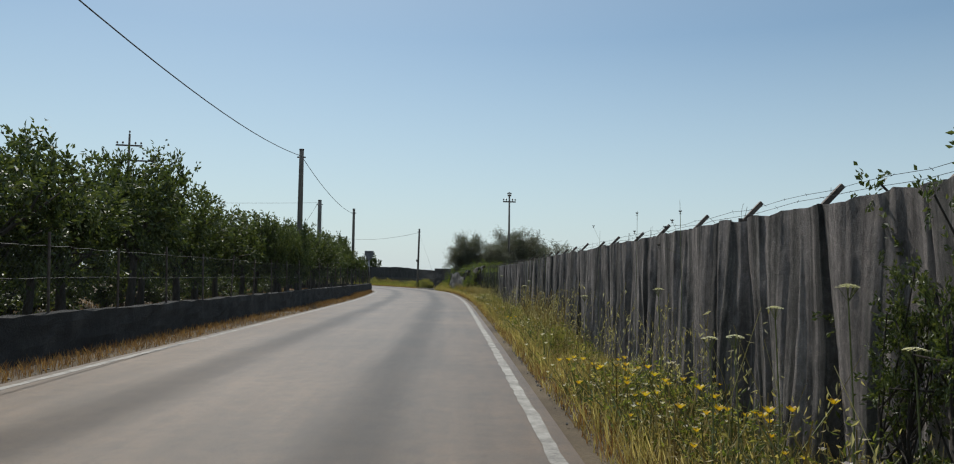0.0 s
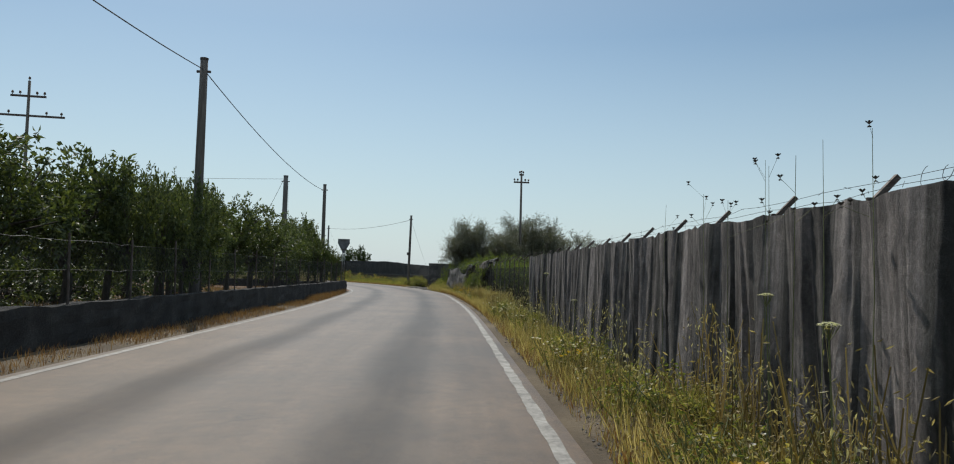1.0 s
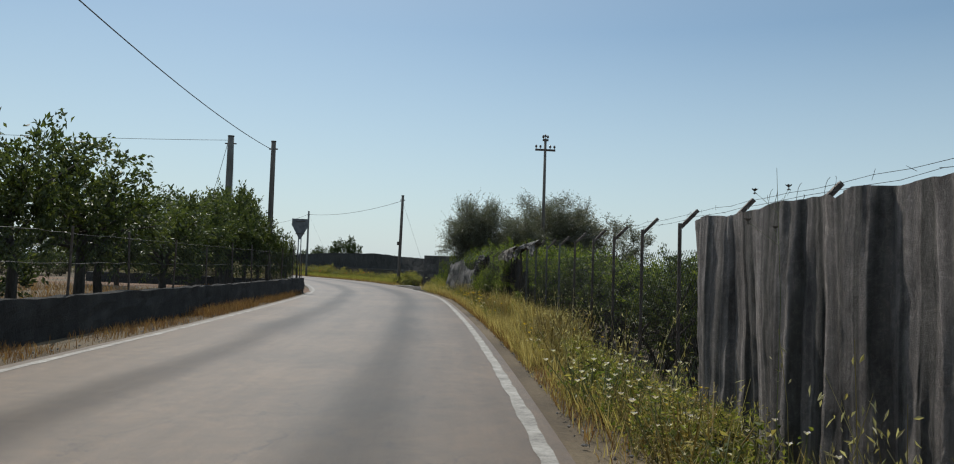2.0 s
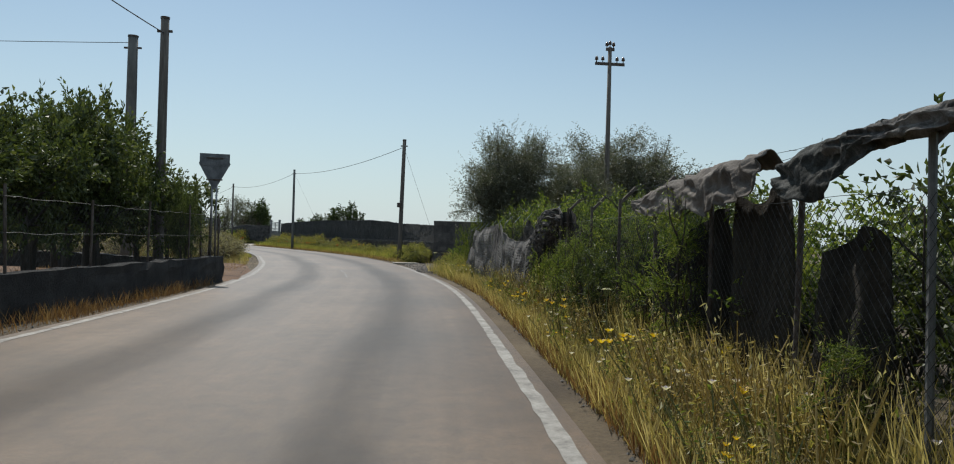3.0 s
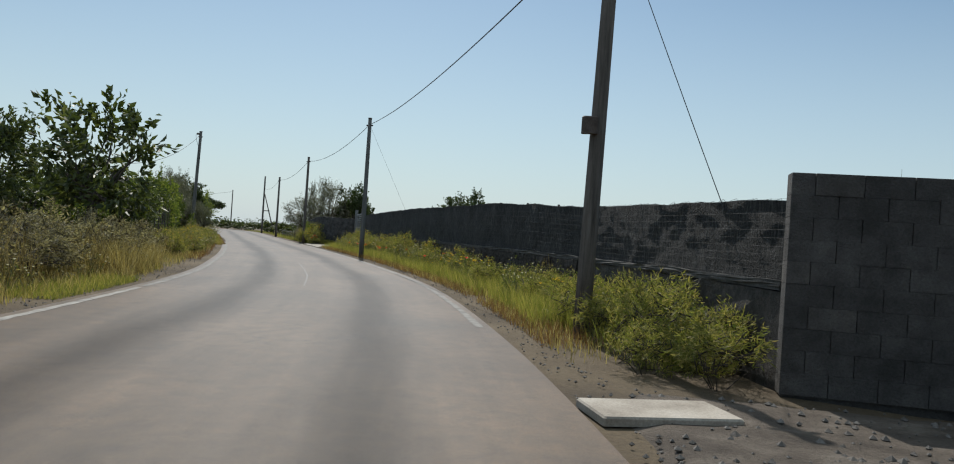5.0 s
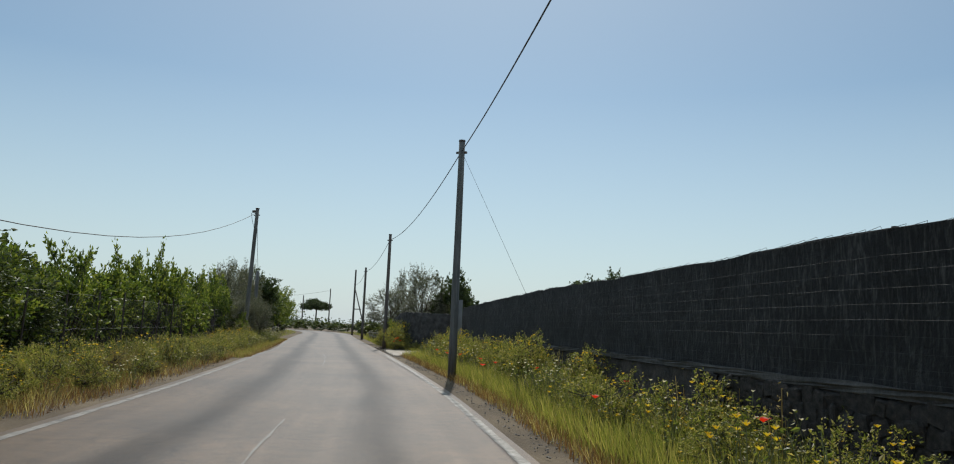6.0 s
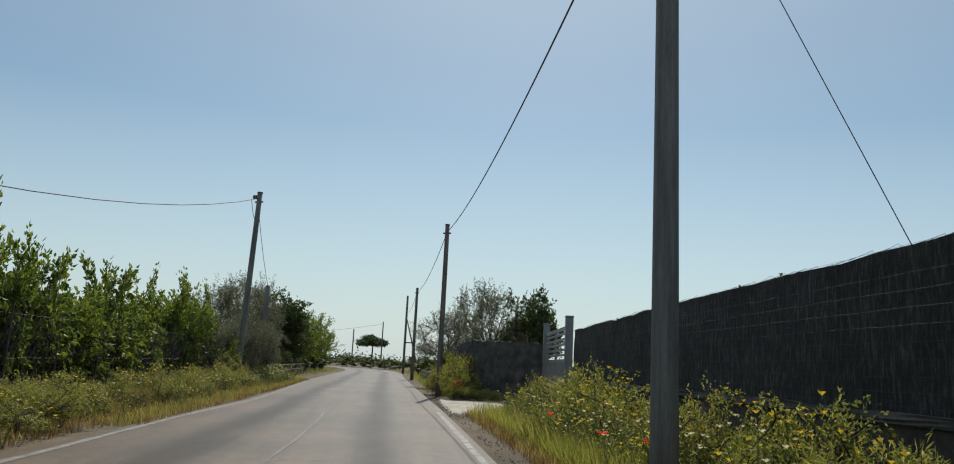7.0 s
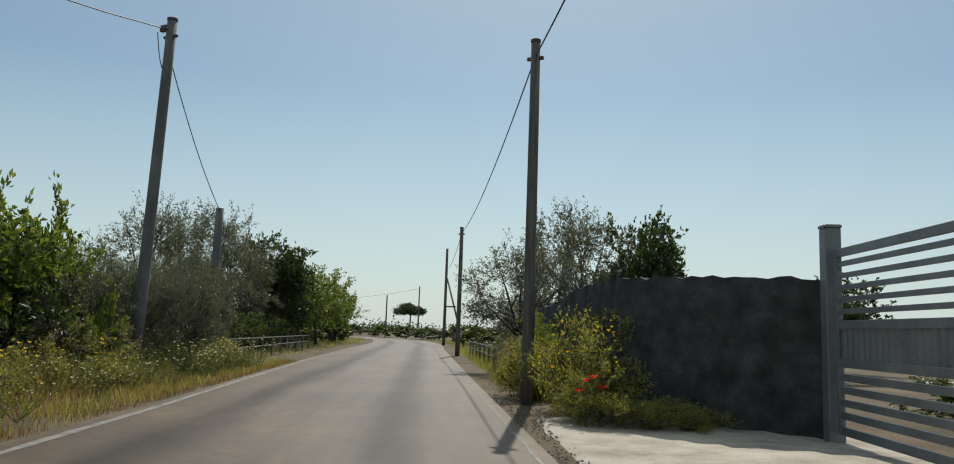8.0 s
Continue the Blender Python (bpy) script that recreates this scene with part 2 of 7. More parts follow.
# ---------------------------------------------------------------- materials
def asphalt_material():
    m, n, b = mat("asphalt", 0.47)
    uv = coords(n, (1, 1, 1), "UV")
    sep = n.nodes.new("ShaderNodeSeparateXYZ")
    n.links.new(uv, sep.inputs[0])
    tracks = n.nodes.new("ShaderNodeMath")       # one dark oily band down each lane
    tracks.operation = "SINE"
    mul = n.nodes.new("ShaderNodeMath")
    mul.operation = "MULTIPLY_ADD"
    mul.inputs[1].default_value, mul.inputs[2].default_value = 2.6, -1.57
    sway = node(n, "ShaderNodeMath")             # the band wanders a little
    sway.operation = "MULTIPLY_ADD"
    sway.inputs[1].default_value = 0.9
    n.links.new(noise_tex(n, coords(n, (0.5, 0.12, 1), "UV"), 1.0, 5, 0.65), sway.inputs[0])
    n.links.new(sep.outputs["X"], sway.inputs[2])
    shift = node(n, "ShaderNodeMath")
    shift.operation = "SUBTRACT"
    shift.inputs[1].default_value = 0.45
    n.links.new(sway.outputs[0], shift.inputs[0])
    n.links.new(shift.outputs[0], mul.inputs[0])
    n.links.new(mul.outputs[0], tracks.inputs[0])
    wear = ramp(n, tracks.outputs[0], [(0.0, (1.34, 1.3, 1.25)), (0.55, (1.05, 1.03, 1.0)), (1.0, (0.66, 0.65, 0.64))])
    gloss = ramp(n, tracks.outputs[0], [(0.0, (0.36, 0.36, 0.36)), (0.55, (0.31, 0.31, 0.31)), (1.0, (0.2, 0.2, 0.2))])
    long_v = coords(n, (1.2, 0.06, 1), "UV")
    streak = ramp(n, noise_tex(n, long_v, 2.2, 6, 0.7), [(0.28, (0.78, 0.78, 0.78)), (0.5, (0.98, 0.97, 0.95)), (0.72, (1.22, 1.2, 1.16))])
    blot = ramp(n, noise_tex(n, coords(n), 0.35, 6), [(0.3, (0.047, 0.032, 0.018)), (0.5, (0.067, 0.044, 0.0245)), (0.72, (0.096, 0.065, 0.038))])
    mottle = ramp(n, noise_tex(n, coords(n), 4.5, 5, 0.75), [(0.34, (0.72, 0.71, 0.7)), (0.5, (1.0, 1.0, 1.0)), (0.68, (1.28, 1.26, 1.23))])
    crack_f = n.nodes.new("ShaderNodeTexVoronoi")
    crack_f.feature = "DISTANCE_TO_EDGE"
    crack_f.inputs["Scale"].default_value = 0.75
    warp = node(n, "ShaderNodeVectorMath")
    warp.operation = "ADD"
    n.links.new(coords(n), warp.inputs[0])
    n.links.new(noise_tex(n, coords(n), 2.2, 4), warp.inputs[1])
    n.links.new(warp.outputs[0], crack_f.inputs["Vector"])
    some = ramp(n, noise_tex(n, coords(n), 0.22, 3), [(0.5, (0, 0, 0)), (0.6, (1, 1, 1))])
    line = ramp(n, crack_f.outputs["Distance"], [(0.0, (0.35, 0.34, 0.33)), (0.014, (1, 1, 1))])
    crack = mixed(n, some, (1.0, 1.0, 1.0), line, "MIX")
    grit_f = noise_tex(n, coords(n), 42, 6, 0.9)
    grit = ramp(n, grit_f, [(0.3, (0.4, 0.4, 0.4)), (0.7, (1.62, 1.6, 1.56))])
    col = mixed(n, 1.0, mixed(n, 1.0, mixed(n, 0.9, blot, streak, "MULTIPLY"), wear, "MULTIPLY"), grit, "MULTIPLY")
    col = mixed(n, 1.0, mixed(n, 1.0, col, mottle, "MULTIPLY"), crack, "MULTIPLY")
    n.links.new(col, b.inputs["Base Color"])
    n.links.new(mixed(n, 0.6, gloss, streak, "MULTIPLY"), b.inputs["Specular IOR Level"])
    bump(n, b, grit_f, 0.5, 0.006)
    return m


def paint_material(name, k):
    m, n, b = mat(name, 0.7)
    worn = noise_tex(n, coords(n), 3.5, 7, 0.8)
    col = ramp(n, worn, [(0.36, (0.1 * k, 0.092 * k, 0.08 * k)), (0.5, (0.22 * k, 0.205 * k, 0.18 * k)), (0.7, (0.36 * k, 0.345 * k, 0.31 * k))])
    n.links.new(col, b.inputs["Base Color"])
    bump(n, b, noise_tex(n, coords(n), 120, 3), 0.4, 0.005)
    return m


M_ASPHALT, M_PAINT, M_PAINTWORN = asphalt_material(), paint_material("road_paint", 1.05), paint_material("worn_road_paint", 0.72)
M_GROUND = surface("dry_soil", [(0.062, 0.044, 0.025), (0.115, 0.084, 0.048), (0.18, 0.137, 0.082)], 0.5, 22, 0.95, 0, 0.8, 0.03)
M_GRAVEL = surface("gravel_soil", [(0.062, 0.048, 0.036), (0.12, 0.096, 0.074), (0.21, 0.178, 0.145)], 2.2, 30, 0.95, 0, 1.0, 0.03)
M_STONE = surface("grey_pebble", [(0.08, 0.072, 0.064), (0.16, 0.146, 0.13), (0.28, 0.26, 0.235)], 9, 60, 0.9)
M_CONC = surface("pale_concrete", [(0.24, 0.205, 0.165), (0.40, 0.355, 0.295), (0.52, 0.475, 0.41)], 1.6, 40, 0.9, 0, 0.35, 0.01)
M_LOWWALL = surface("dark_lava_masonry", [(0.016, 0.015, 0.014), (0.034, 0.032, 0.03), (0.07, 0.065, 0.06)], 2.0, 26, 0.95, 0, 1.0, 0.05)
M_BLOCK = surface("grey_lava_block", [(0.07, 0.066, 0.063), (0.12, 0.113, 0.107), (0.18, 0.17, 0.16)], 3.0, 45, 0.95, 0, 0.9, 0.03, source="Piece")
bn = M_BLOCK.node_tree
oi = bn.nodes.new("ShaderNodeObjectInfo")
bsdf = bn.nodes["Principled BSDF"]
was = bsdf.inputs["Base Color"].links[0].from_socket
tone = ramp(bn, oi.outputs["Random"], [(0.0, (0.88, 0.88, 0.88)), (0.85, (1.02, 1.02, 1.02)), (1.0, (1.28, 1.26, 1.22))])
bn.links.new(mixed(bn, 1.0, was, tone, "MULTIPLY"), bsdf.inputs["Base Color"])
M_OLDBLOCK = surface("weathered_lava_masonry", [(0.032, 0.03, 0.028), (0.08, 0.071, 0.064), (0.165, 0.135, 0.115)], 2.6, 18, 0.95, 0, 1.0, 0.06, source="Piece")
M_DARKWALL = surface("dark_grey_lava_wall", [(0.034, 0.034, 0.034), (0.075, 0.074, 0.072), (0.13, 0.128, 0.123)], 3.4, 30, 0.93, 0, 1.0, 0.05)
M_TRACK = surface("reddish_dirt", [(0.085, 0.042, 0.02), (0.15, 0.082, 0.042), (0.23, 0.14, 0.08)], 0.7, 24, 0.95, 0, 0.9, 0.03)
M_PLASTER = surface("grey_plaster", [(0.075, 0.072, 0.066), (0.13, 0.124, 0.114), (0.195, 0.186, 0.17)], 1.3, 30, 0.92, 0, 0.6, 0.02)
M_WOODPOLE = surface("weathered_pole_wood", [(0.07, 0.06, 0.05), (0.14, 0.122, 0.105), (0.22, 0.2, 0.175)], 2.5, 30, 0.85, 0, 0.5, 0.01, (6, 6, 0.4))
M_GREYPOLE = surface("bleached_pole_wood", [(0.085, 0.087, 0.082), (0.15, 0.153, 0.145), (0.23, 0.235, 0.225)], 2.5, 30, 0.8, 0, 0.5, 0.01, (6, 6, 0.4))
M_CONCPOLE = surface("grey_concrete_pole", [(0.1, 0.1, 0.093), (0.155, 0.152, 0.142), (0.21, 0.205, 0.192)], 2.0, 60, 0.88, 0, 0.3, 0.01, (2, 2, 0.6))
M_STEEL = surface("rusty_steel", [(0.06, 0.04, 0.03), (0.11, 0.085, 0.07), (0.17, 0.15, 0.13)], 8, 60, 0.7, 0.3, 0.3, 0.004)
M_OLDWIRE = surface("dull_weathered_wire", [(0.1, 0.1, 0.1), (0.16, 0.16, 0.16), (0.22, 0.22, 0.22)], 4, 60, 0.75, 0.0, 0.1, 0.002)
M_WIREGREY = surface("dark_grey_wire", [(0.04, 0.04, 0.04), (0.065, 0.065, 0.065), (0.1, 0.1, 0.1)], 4, 60, 0.8, 0.0, 0.1, 0.002)
M_GALV = surface("dull_galvanised_metal", [(0.22, 0.225, 0.235), (0.34, 0.345, 0.355), (0.43, 0.435, 0.44)], 4, 60, 0.5, 0.7, 0.15, 0.003)
M_COPING = surface("dark_weathered_concrete", [(0.045, 0.043, 0.04), (0.085, 0.081, 0.075), (0.14, 0.134, 0.125)], 2.5, 40, 0.92, 0, 0.6, 0.02)
M_SIGNBACK = surface("weathered_sign_back", [(0.1, 0.103, 0.108), (0.17, 0.174, 0.18), (0.26, 0.264, 0.27)], 5, 50, 0.55, 0.35, 0.15, 0.003)
M_GATE = surface("grey_gate_paint", [(0.15, 0.157, 0.16), (0.2, 0.208, 0.212), (0.25, 0.258, 0.262)], 2, 50, 0.45, 0.2, 0.1, 0.003)
M_WIRE = surface("dark_wire", [(0.03, 0.03, 0.03), (0.05, 0.05, 0.05), (0.09, 0.085, 0.08)], 20, 80, 0.6, 0.4, 0.1, 0.002)
M_GLASSY = surface("brown_insulator", [(0.05, 0.03, 0.02), (0.10, 0.06, 0.04), (0.14, 0.1, 0.08)], 20, 80, 0.25, 0, 0.1, 0.002)
M_BARK = surface("tree_bark", [(0.05, 0.042, 0.034), (0.095, 0.08, 0.065), (0.15, 0.13, 0.11)], 6, 40, 0.95, 0, 1.0, 0.03, (3, 3, 0.7))
M_STEM = surface("green_stem", [(0.10, 0.12, 0.04), (0.17, 0.19, 0.07), (0.27, 0.25, 0.12)], 6, 40, 0.7)


def cloth_material(name, cols, passing, scale=(5, 5, 0.35), crumple=26, depth=0.03):
    m, n, b = mat(name, 0.9)
    streak = noise_tex(n, coords(n, scale), 1.6, 6, 0.7)
    blot = noise_tex(n, coords(n), 1.1, 5)
    col = ramp(n, streak, [(0.3, cols[0]), (0.5, cols[1]), (0.72, cols[2])])
    col = mixed(n, 0.8, col, ramp(n, blot, [(0.32, (0.42, 0.39, 0.36)), (0.5, (0.95, 0.92, 0.9)), (0.7, (1.35, 1.3, 1.27))]), "MULTIPLY")
    n.links.new(col, b.inputs["Base Color"])
    weave = noise_tex(n, coords(n), crumple, 5, 0.7)
    bump(n, b, weave, 0.9, depth)
    tr = n.nodes.new("ShaderNodeBsdfTranslucent")
    n.links.new(col, tr.inputs["Color"])
    mx = node(n, "ShaderNodeMixShader", Fac=passing)
    n.links.new(b.outputs[0], mx.inputs[1])
    n.links.new(tr.outputs[0], mx.inputs[2])
    n.links.new(mx.outputs[0], n.nodes["Material Output"].inputs["Surface"])
    return m


def shade_cloth_material():
    """Old woven shade cloth: its tone changes in upright strips and runs, crinkles are drawn on in colour, the weave
    shows close to.
    """
    m, n, b = mat("dusty_grey_shade_cloth", 0.92)
    runs = noise_tex(n, coords(n, (17, 17, 1.3)), 1.3, 8, 0.75)
    wide = noise_tex(n, coords(n, (3, 3, 0.5)), 1.2, 4)
    blot = noise_tex(n, coords(n, (1.5, 1.5, 0.8)), 3.2, 7, 0.75)
    crease = node(n, "ShaderNodeTexVoronoi", Scale=5.5)
    crease.feature = "DISTANCE_TO_EDGE"
    warp = n.nodes.new("ShaderNodeVectorMath")
    warp.operation = "ADD"
    n.links.new(coords(n, (1.0, 1.0, 0.55)), warp.inputs[0])
    n.links.new(noise_tex(n, coords(n), 3.5, 5), warp.inputs[1])
    n.links.new(warp.outputs[0], crease.inputs["Vector"])
    strips = noise_tex(n, coords(n, (0.0, 5.0, 0.1)), 1.0, 2, 0.5)
    col = ramp(n, strips, [(0.33, (0.06, 0.061, 0.057)), (0.42, (0.17, 0.162, 0.157)), (0.46, (0.105, 0.104, 0.098)), (0.52, (0.28, 0.26, 0.255)), (0.58, (0.18, 0.169, 0.165)), (0.66, (0.36, 0.336, 0.328))])
    col = mixed(n, 0.45, col, ramp(n, runs, [(0.32, (0.55, 0.54, 0.53)), (0.5, (1.0, 0.99, 0.98)), (0.68, (1.75, 1.7, 1.66))]), "MULTIPLY")
    col = mixed(n, 0.75, col, ramp(n, wide, [(0.34, (0.5, 0.48, 0.46)), (0.66, (1.35, 1.33, 1.3))]), "MULTIPLY")
    col = mixed(n, 0.8, col, ramp(n, blot, [(0.34, (0.4, 0.38, 0.36)), (0.5, (1.0, 0.98, 0.96)), (0.68, (1.3, 1.26, 1.22))]), "MULTIPLY")
    # crinkles put into the colour only: pale ridge lines, darker between them
    col = mixed(n, 0.6, col, ramp(n, crease.outputs["Distance"], [(0.0, (1.5, 1.45, 1.4)), (0.05, (1.0, 1.0, 1.0)), (0.3, (0.8, 0.8, 0.8))]), "MULTIPLY")
    n.links.new(col, b.inputs["Base Color"])
    crumple = noise_tex(n, coords(n, (1.2, 1.2, 0.8)), 16, 8, 0.8)
    bump(n, b, crumple, 0.9, 0.03)
    tr = n.nodes.new("ShaderNodeBsdfTranslucent")
    n.links.new(col, tr.inputs["Color"])
    mx = node(n, "ShaderNodeMixShader", Fac=0.25)
    n.links.new(b.outputs[0], mx.inputs[1])
    n.links.new(tr.outputs[0], mx.inputs[2])
    n.links.new(mx.outputs[0], n.nodes["Material Output"].inputs["Surface"])
    return m


M_CLOTH = shade_cloth_material()
# the palest tone paints highlights onto the dark cloth's crumples
M_RAG = cloth_material("torn_dark_cloth", [(0.022, 0.026, 0.023), (0.06, 0.066, 0.06), (0.24, 0.24, 0.225)], 0.2, (5, 5, 5), 30, 0.02)
M_RAGBROWN = cloth_material("torn_brown_cloth", [(0.13, 0.115, 0.1), (0.24, 0.215, 0.19), (0.42, 0.39, 0.35)], 0.2, (2, 2, 2), 30, 0.02)
M_RAGPALE = cloth_material("tattered_pale_cloth", [(0.06, 0.06, 0.058), (0.2, 0.195, 0.185), (0.5, 0.49, 0.47)], 0.35, (5, 5, 5), 30, 0.02)
M_BROWNCLOTH = cloth_material("dark_brown_cloth", [(0.02, 0.018, 0.013), (0.048, 0.042, 0.031), (0.095, 0.083, 0.062)], 0.25, (8, 8, 0.8))
M_SHEET = cloth_material("streaked_plastic_sheet", [(0.07, 0.066, 0.06), (0.2, 0.19, 0.175), (0.42, 0.405, 0.38)], 0.25, (9, 9, 1.2), 20, 0.05)
M_DARKCLOTH = cloth_material("dark_hanging_cloth", [(0.016, 0.016, 0.014), (0.034, 0.033, 0.029), (0.075, 0.071, 0.063)], 0.2, (8, 8, 0.8))
M_NET = cloth_material("pale_plastic_net", [(0.15, 0.145, 0.135), (0.26, 0.25, 0.235), (0.38, 0.365, 0.345)], 0.25, (3, 3, 3))
M_NETFOLD = cloth_material("weathered_net_fold", [(0.035, 0.034, 0.032), (0.085, 0.082, 0.077), (0.19, 0.184, 0.175)], 0.2, (4, 4, 9), 30, 0.03)
M_WOODGATE = cloth_material("yellow_reed_slat", [(0.2, 0.135, 0.05), (0.34, 0.245, 0.095), (0.46, 0.35, 0.16)], 0.45, (8, 8, 0.6))
M_BLACKNET = cloth_material("black_shade_net", [(0.009, 0.01, 0.011), (0.026, 0.028, 0.028), (0.12, 0.12, 0.113)], 0.03, (16, 16, 3.0), 24, 0.07)

M_HEDGE = leafy("hedge_leaf", [(0.036, 0.05, 0.015), (0.06, 0.08, 0.025), (0.092, 0.118, 0.038), (0.16, 0.175, 0.065)], 0.33)
M_YOUNG = leafy("young_green_leaf", [(0.055, 0.088, 0.018), (0.105, 0.15, 0.03), (0.18, 0.215, 0.05), (0.27, 0.28, 0.08)], 0.48)
M_OLIVE = leafy("olive_leaf", [(0.055, 0.06, 0.042), (0.095, 0.098, 0.072), (0.16, 0.162, 0.124), (0.25, 0.247, 0.205)], 0.28, 0.38)
M_DARKLEAF = leafy("dark_tree_leaf", [(0.03, 0.045, 0.015), (0.05, 0.075, 0.022), (0.08, 0.11, 0.035)], 0.3)
M_GRASSDRY = leafy("dry_grass_blade", [(0.17, 0.14, 0.06), (0.29, 0.225, 0.105), (0.42, 0.33, 0.175), (0.54, 0.44, 0.27)], 0.45, 0.7)
M_GRASSRUST = leafy("rusty_dry_grass", [(0.15, 0.072, 0.034), (0.24, 0.128, 0.062), (0.36, 0.23, 0.125)], 0.3, 0.8)
M_GRASSGREEN = leafy("green_grass_blade", [(0.15, 0.17, 0.045), (0.22, 0.235, 0.065), (0.3, 0.28, 0.095), (0.45, 0.37, 0.17)], 0.5, 0.6)
M_WEED = leafy("weed_leaf", [(0.085, 0.115, 0.028), (0.15, 0.18, 0.045), (0.26, 0.26, 0.075), (0.42, 0.34, 0.15)], 0.5)
M_FLOWERBUSH = leafy("flowering_bush_leaf", [(0.09, 0.115, 0.032), (0.175, 0.195, 0.055), (0.3, 0.29, 0.095), (0.46, 0.39, 0.18)], 0.5)
M_YELLOW = leafy("yellow_petal", [(0.52, 0.29, 0.01), (0.62, 0.41, 0.015), (0.66, 0.5, 0.04)], 0.4)
M_WHITE = leafy("white_petal", [(0.55, 0.52, 0.47), (0.66, 0.64, 0.6), (0.75, 0.72, 0.66)], 0.4)
M_MAUVE = leafy("pale_mauve_petal", [(0.5, 0.42, 0.45), (0.6, 0.55, 0.56), (0.7, 0.66, 0.64)], 0.4)
M_RED = leafy("poppy_petal", [(0.55, 0.02, 0.01), (0.7, 0.035, 0.015)], 0.5)

# ---------------------------------------------------------------- ground, road and paving
def axis_lines(centre, dense, far):
    near = np.arange(centre[0], centre[1] + 0.01, dense)
    out = np.array([3, 8, 16, 30, 55, 100, 200, 450, 1000, 2400.0])
    return np.concatenate([centre[0] - out[::-1], near, centre[1] + out])


def build_ground():
    xs, ys = axis_lines((-62, 12), 1.0, 1), axis_lines((-14, 182), 1.0, 1)
    gx, gy = np.meshgrid(xs, ys)
    z = rise(gx, gy)
    v = np.stack([gx, gy, z], -1).reshape(-1, 3)
    nx, ny = len(xs), len(ys)
    i, j = np.meshgrid(np.arange(ny - 1), np.arange(nx - 1), indexing="ij")
    f = np.stack([i * nx + j, i * nx + j + 1, (i + 1) * nx + j + 1, (i + 1) * nx + j], -1).reshape(-1, 4)
    tagged(part("ground", raw_mesh("ground", v, f, M_GROUND, True)), "dry earth and stubble ground along a country road", "ground", kind="structure")


build_ground()
EDGE_S = [-85, 12, 50, 64, 78, 92, 106, 116, 122, 128, 136, 144, 380]
EDGE_R = [2.72, 2.70, 2.60, 2.54, 2.72, 2.70, 2.60, 2.66, 2.69, 2.67, 2.65, 2.65, 2.65]
EDGE_L = [-2.85, -2.84, -2.82, -2.78, -2.92, -2.74, -2.71, -2.6, -2.28, -2.27, -2.45, -2.6, -2.7]
right_edge = lambda q: np.interp(q, EDGE_S, EDGE_R)
left_edge = lambda q: np.interp(q, EDGE_S, EDGE_L)
tagged(part("road", strip("road", -85, 380, lambda q: left_edge(q) - 0.2, lambda q: right_edge(q) + 0.17, 0.0, M_ASPHALT, 0.5, cols=8)), "worn grey asphalt country road, two narrow lanes", "road", kind="structure")
for s0, s1, edge, paint in ((-60, 72.4, right_edge, M_PAINT), (80.5, 93, right_edge, M_PAINTWORN), (93.1, 120.5, right_edge, M_PAINT), (-60, 84, left_edge, M_PAINT), (84.3, 210, left_edge, M_PAINTWORN)):
    tagged(part("edge_line", strip("edge_line", s0, s1, lambda q: edge(q) - 0.06, lambda q: edge(q) + 0.06, 0.004, paint, 0.25, 0.008)), "worn white painted edge line on asphalt", "road marking", kind="structure")
tagged(part("edge_line", strip("edge_line", 120.6, 200, lambda q: right_edge(q) - 0.025, lambda q: right_edge(q) + 0.02, 0.004, M_PAINTWORN, 0.25, 0.012)), "thin faded white edge line on asphalt", "road marking", kind="structure")
M_SEAM = surface("worn_centre_paint", [(0.07, 0.058, 0.042), (0.13, 0.112, 0.088), (0.22, 0.195, 0.16)], 4, 60, 0.45)
def seam_mesh():
    s = np.arange(40, 122, 0.4)
    o = 0.02 + np.cumsum(RNG.normal(0, 0.012, len(s)))
    o -= np.interp(s, [40, 122], [o[0], o[-1]])
    w = RNG.uniform(0.008, 0.022, len(s))
    shown = np.array([noise.noise(Vector((q * 0.13, 7.7, 0))) for q in s[:-1]]) > 0.2
    v = np.concatenate([np.column_stack([road_xy(s, o - w), np.full(len(s), 0.006)]), np.column_stack([road_xy(s, o + w), np.full(len(s), 0.006)])])
    n = len(s)
    i = np.arange(n - 1)
    return raw_mesh("paving_seam", v, np.stack([i, n + i, n + i + 1, i + 1], -1)[shown], M_SEAM)


tagged(part("paving_seam", seam_mesh()), "pale irregular seam along the middle of the asphalt", "road joint", kind="structure")


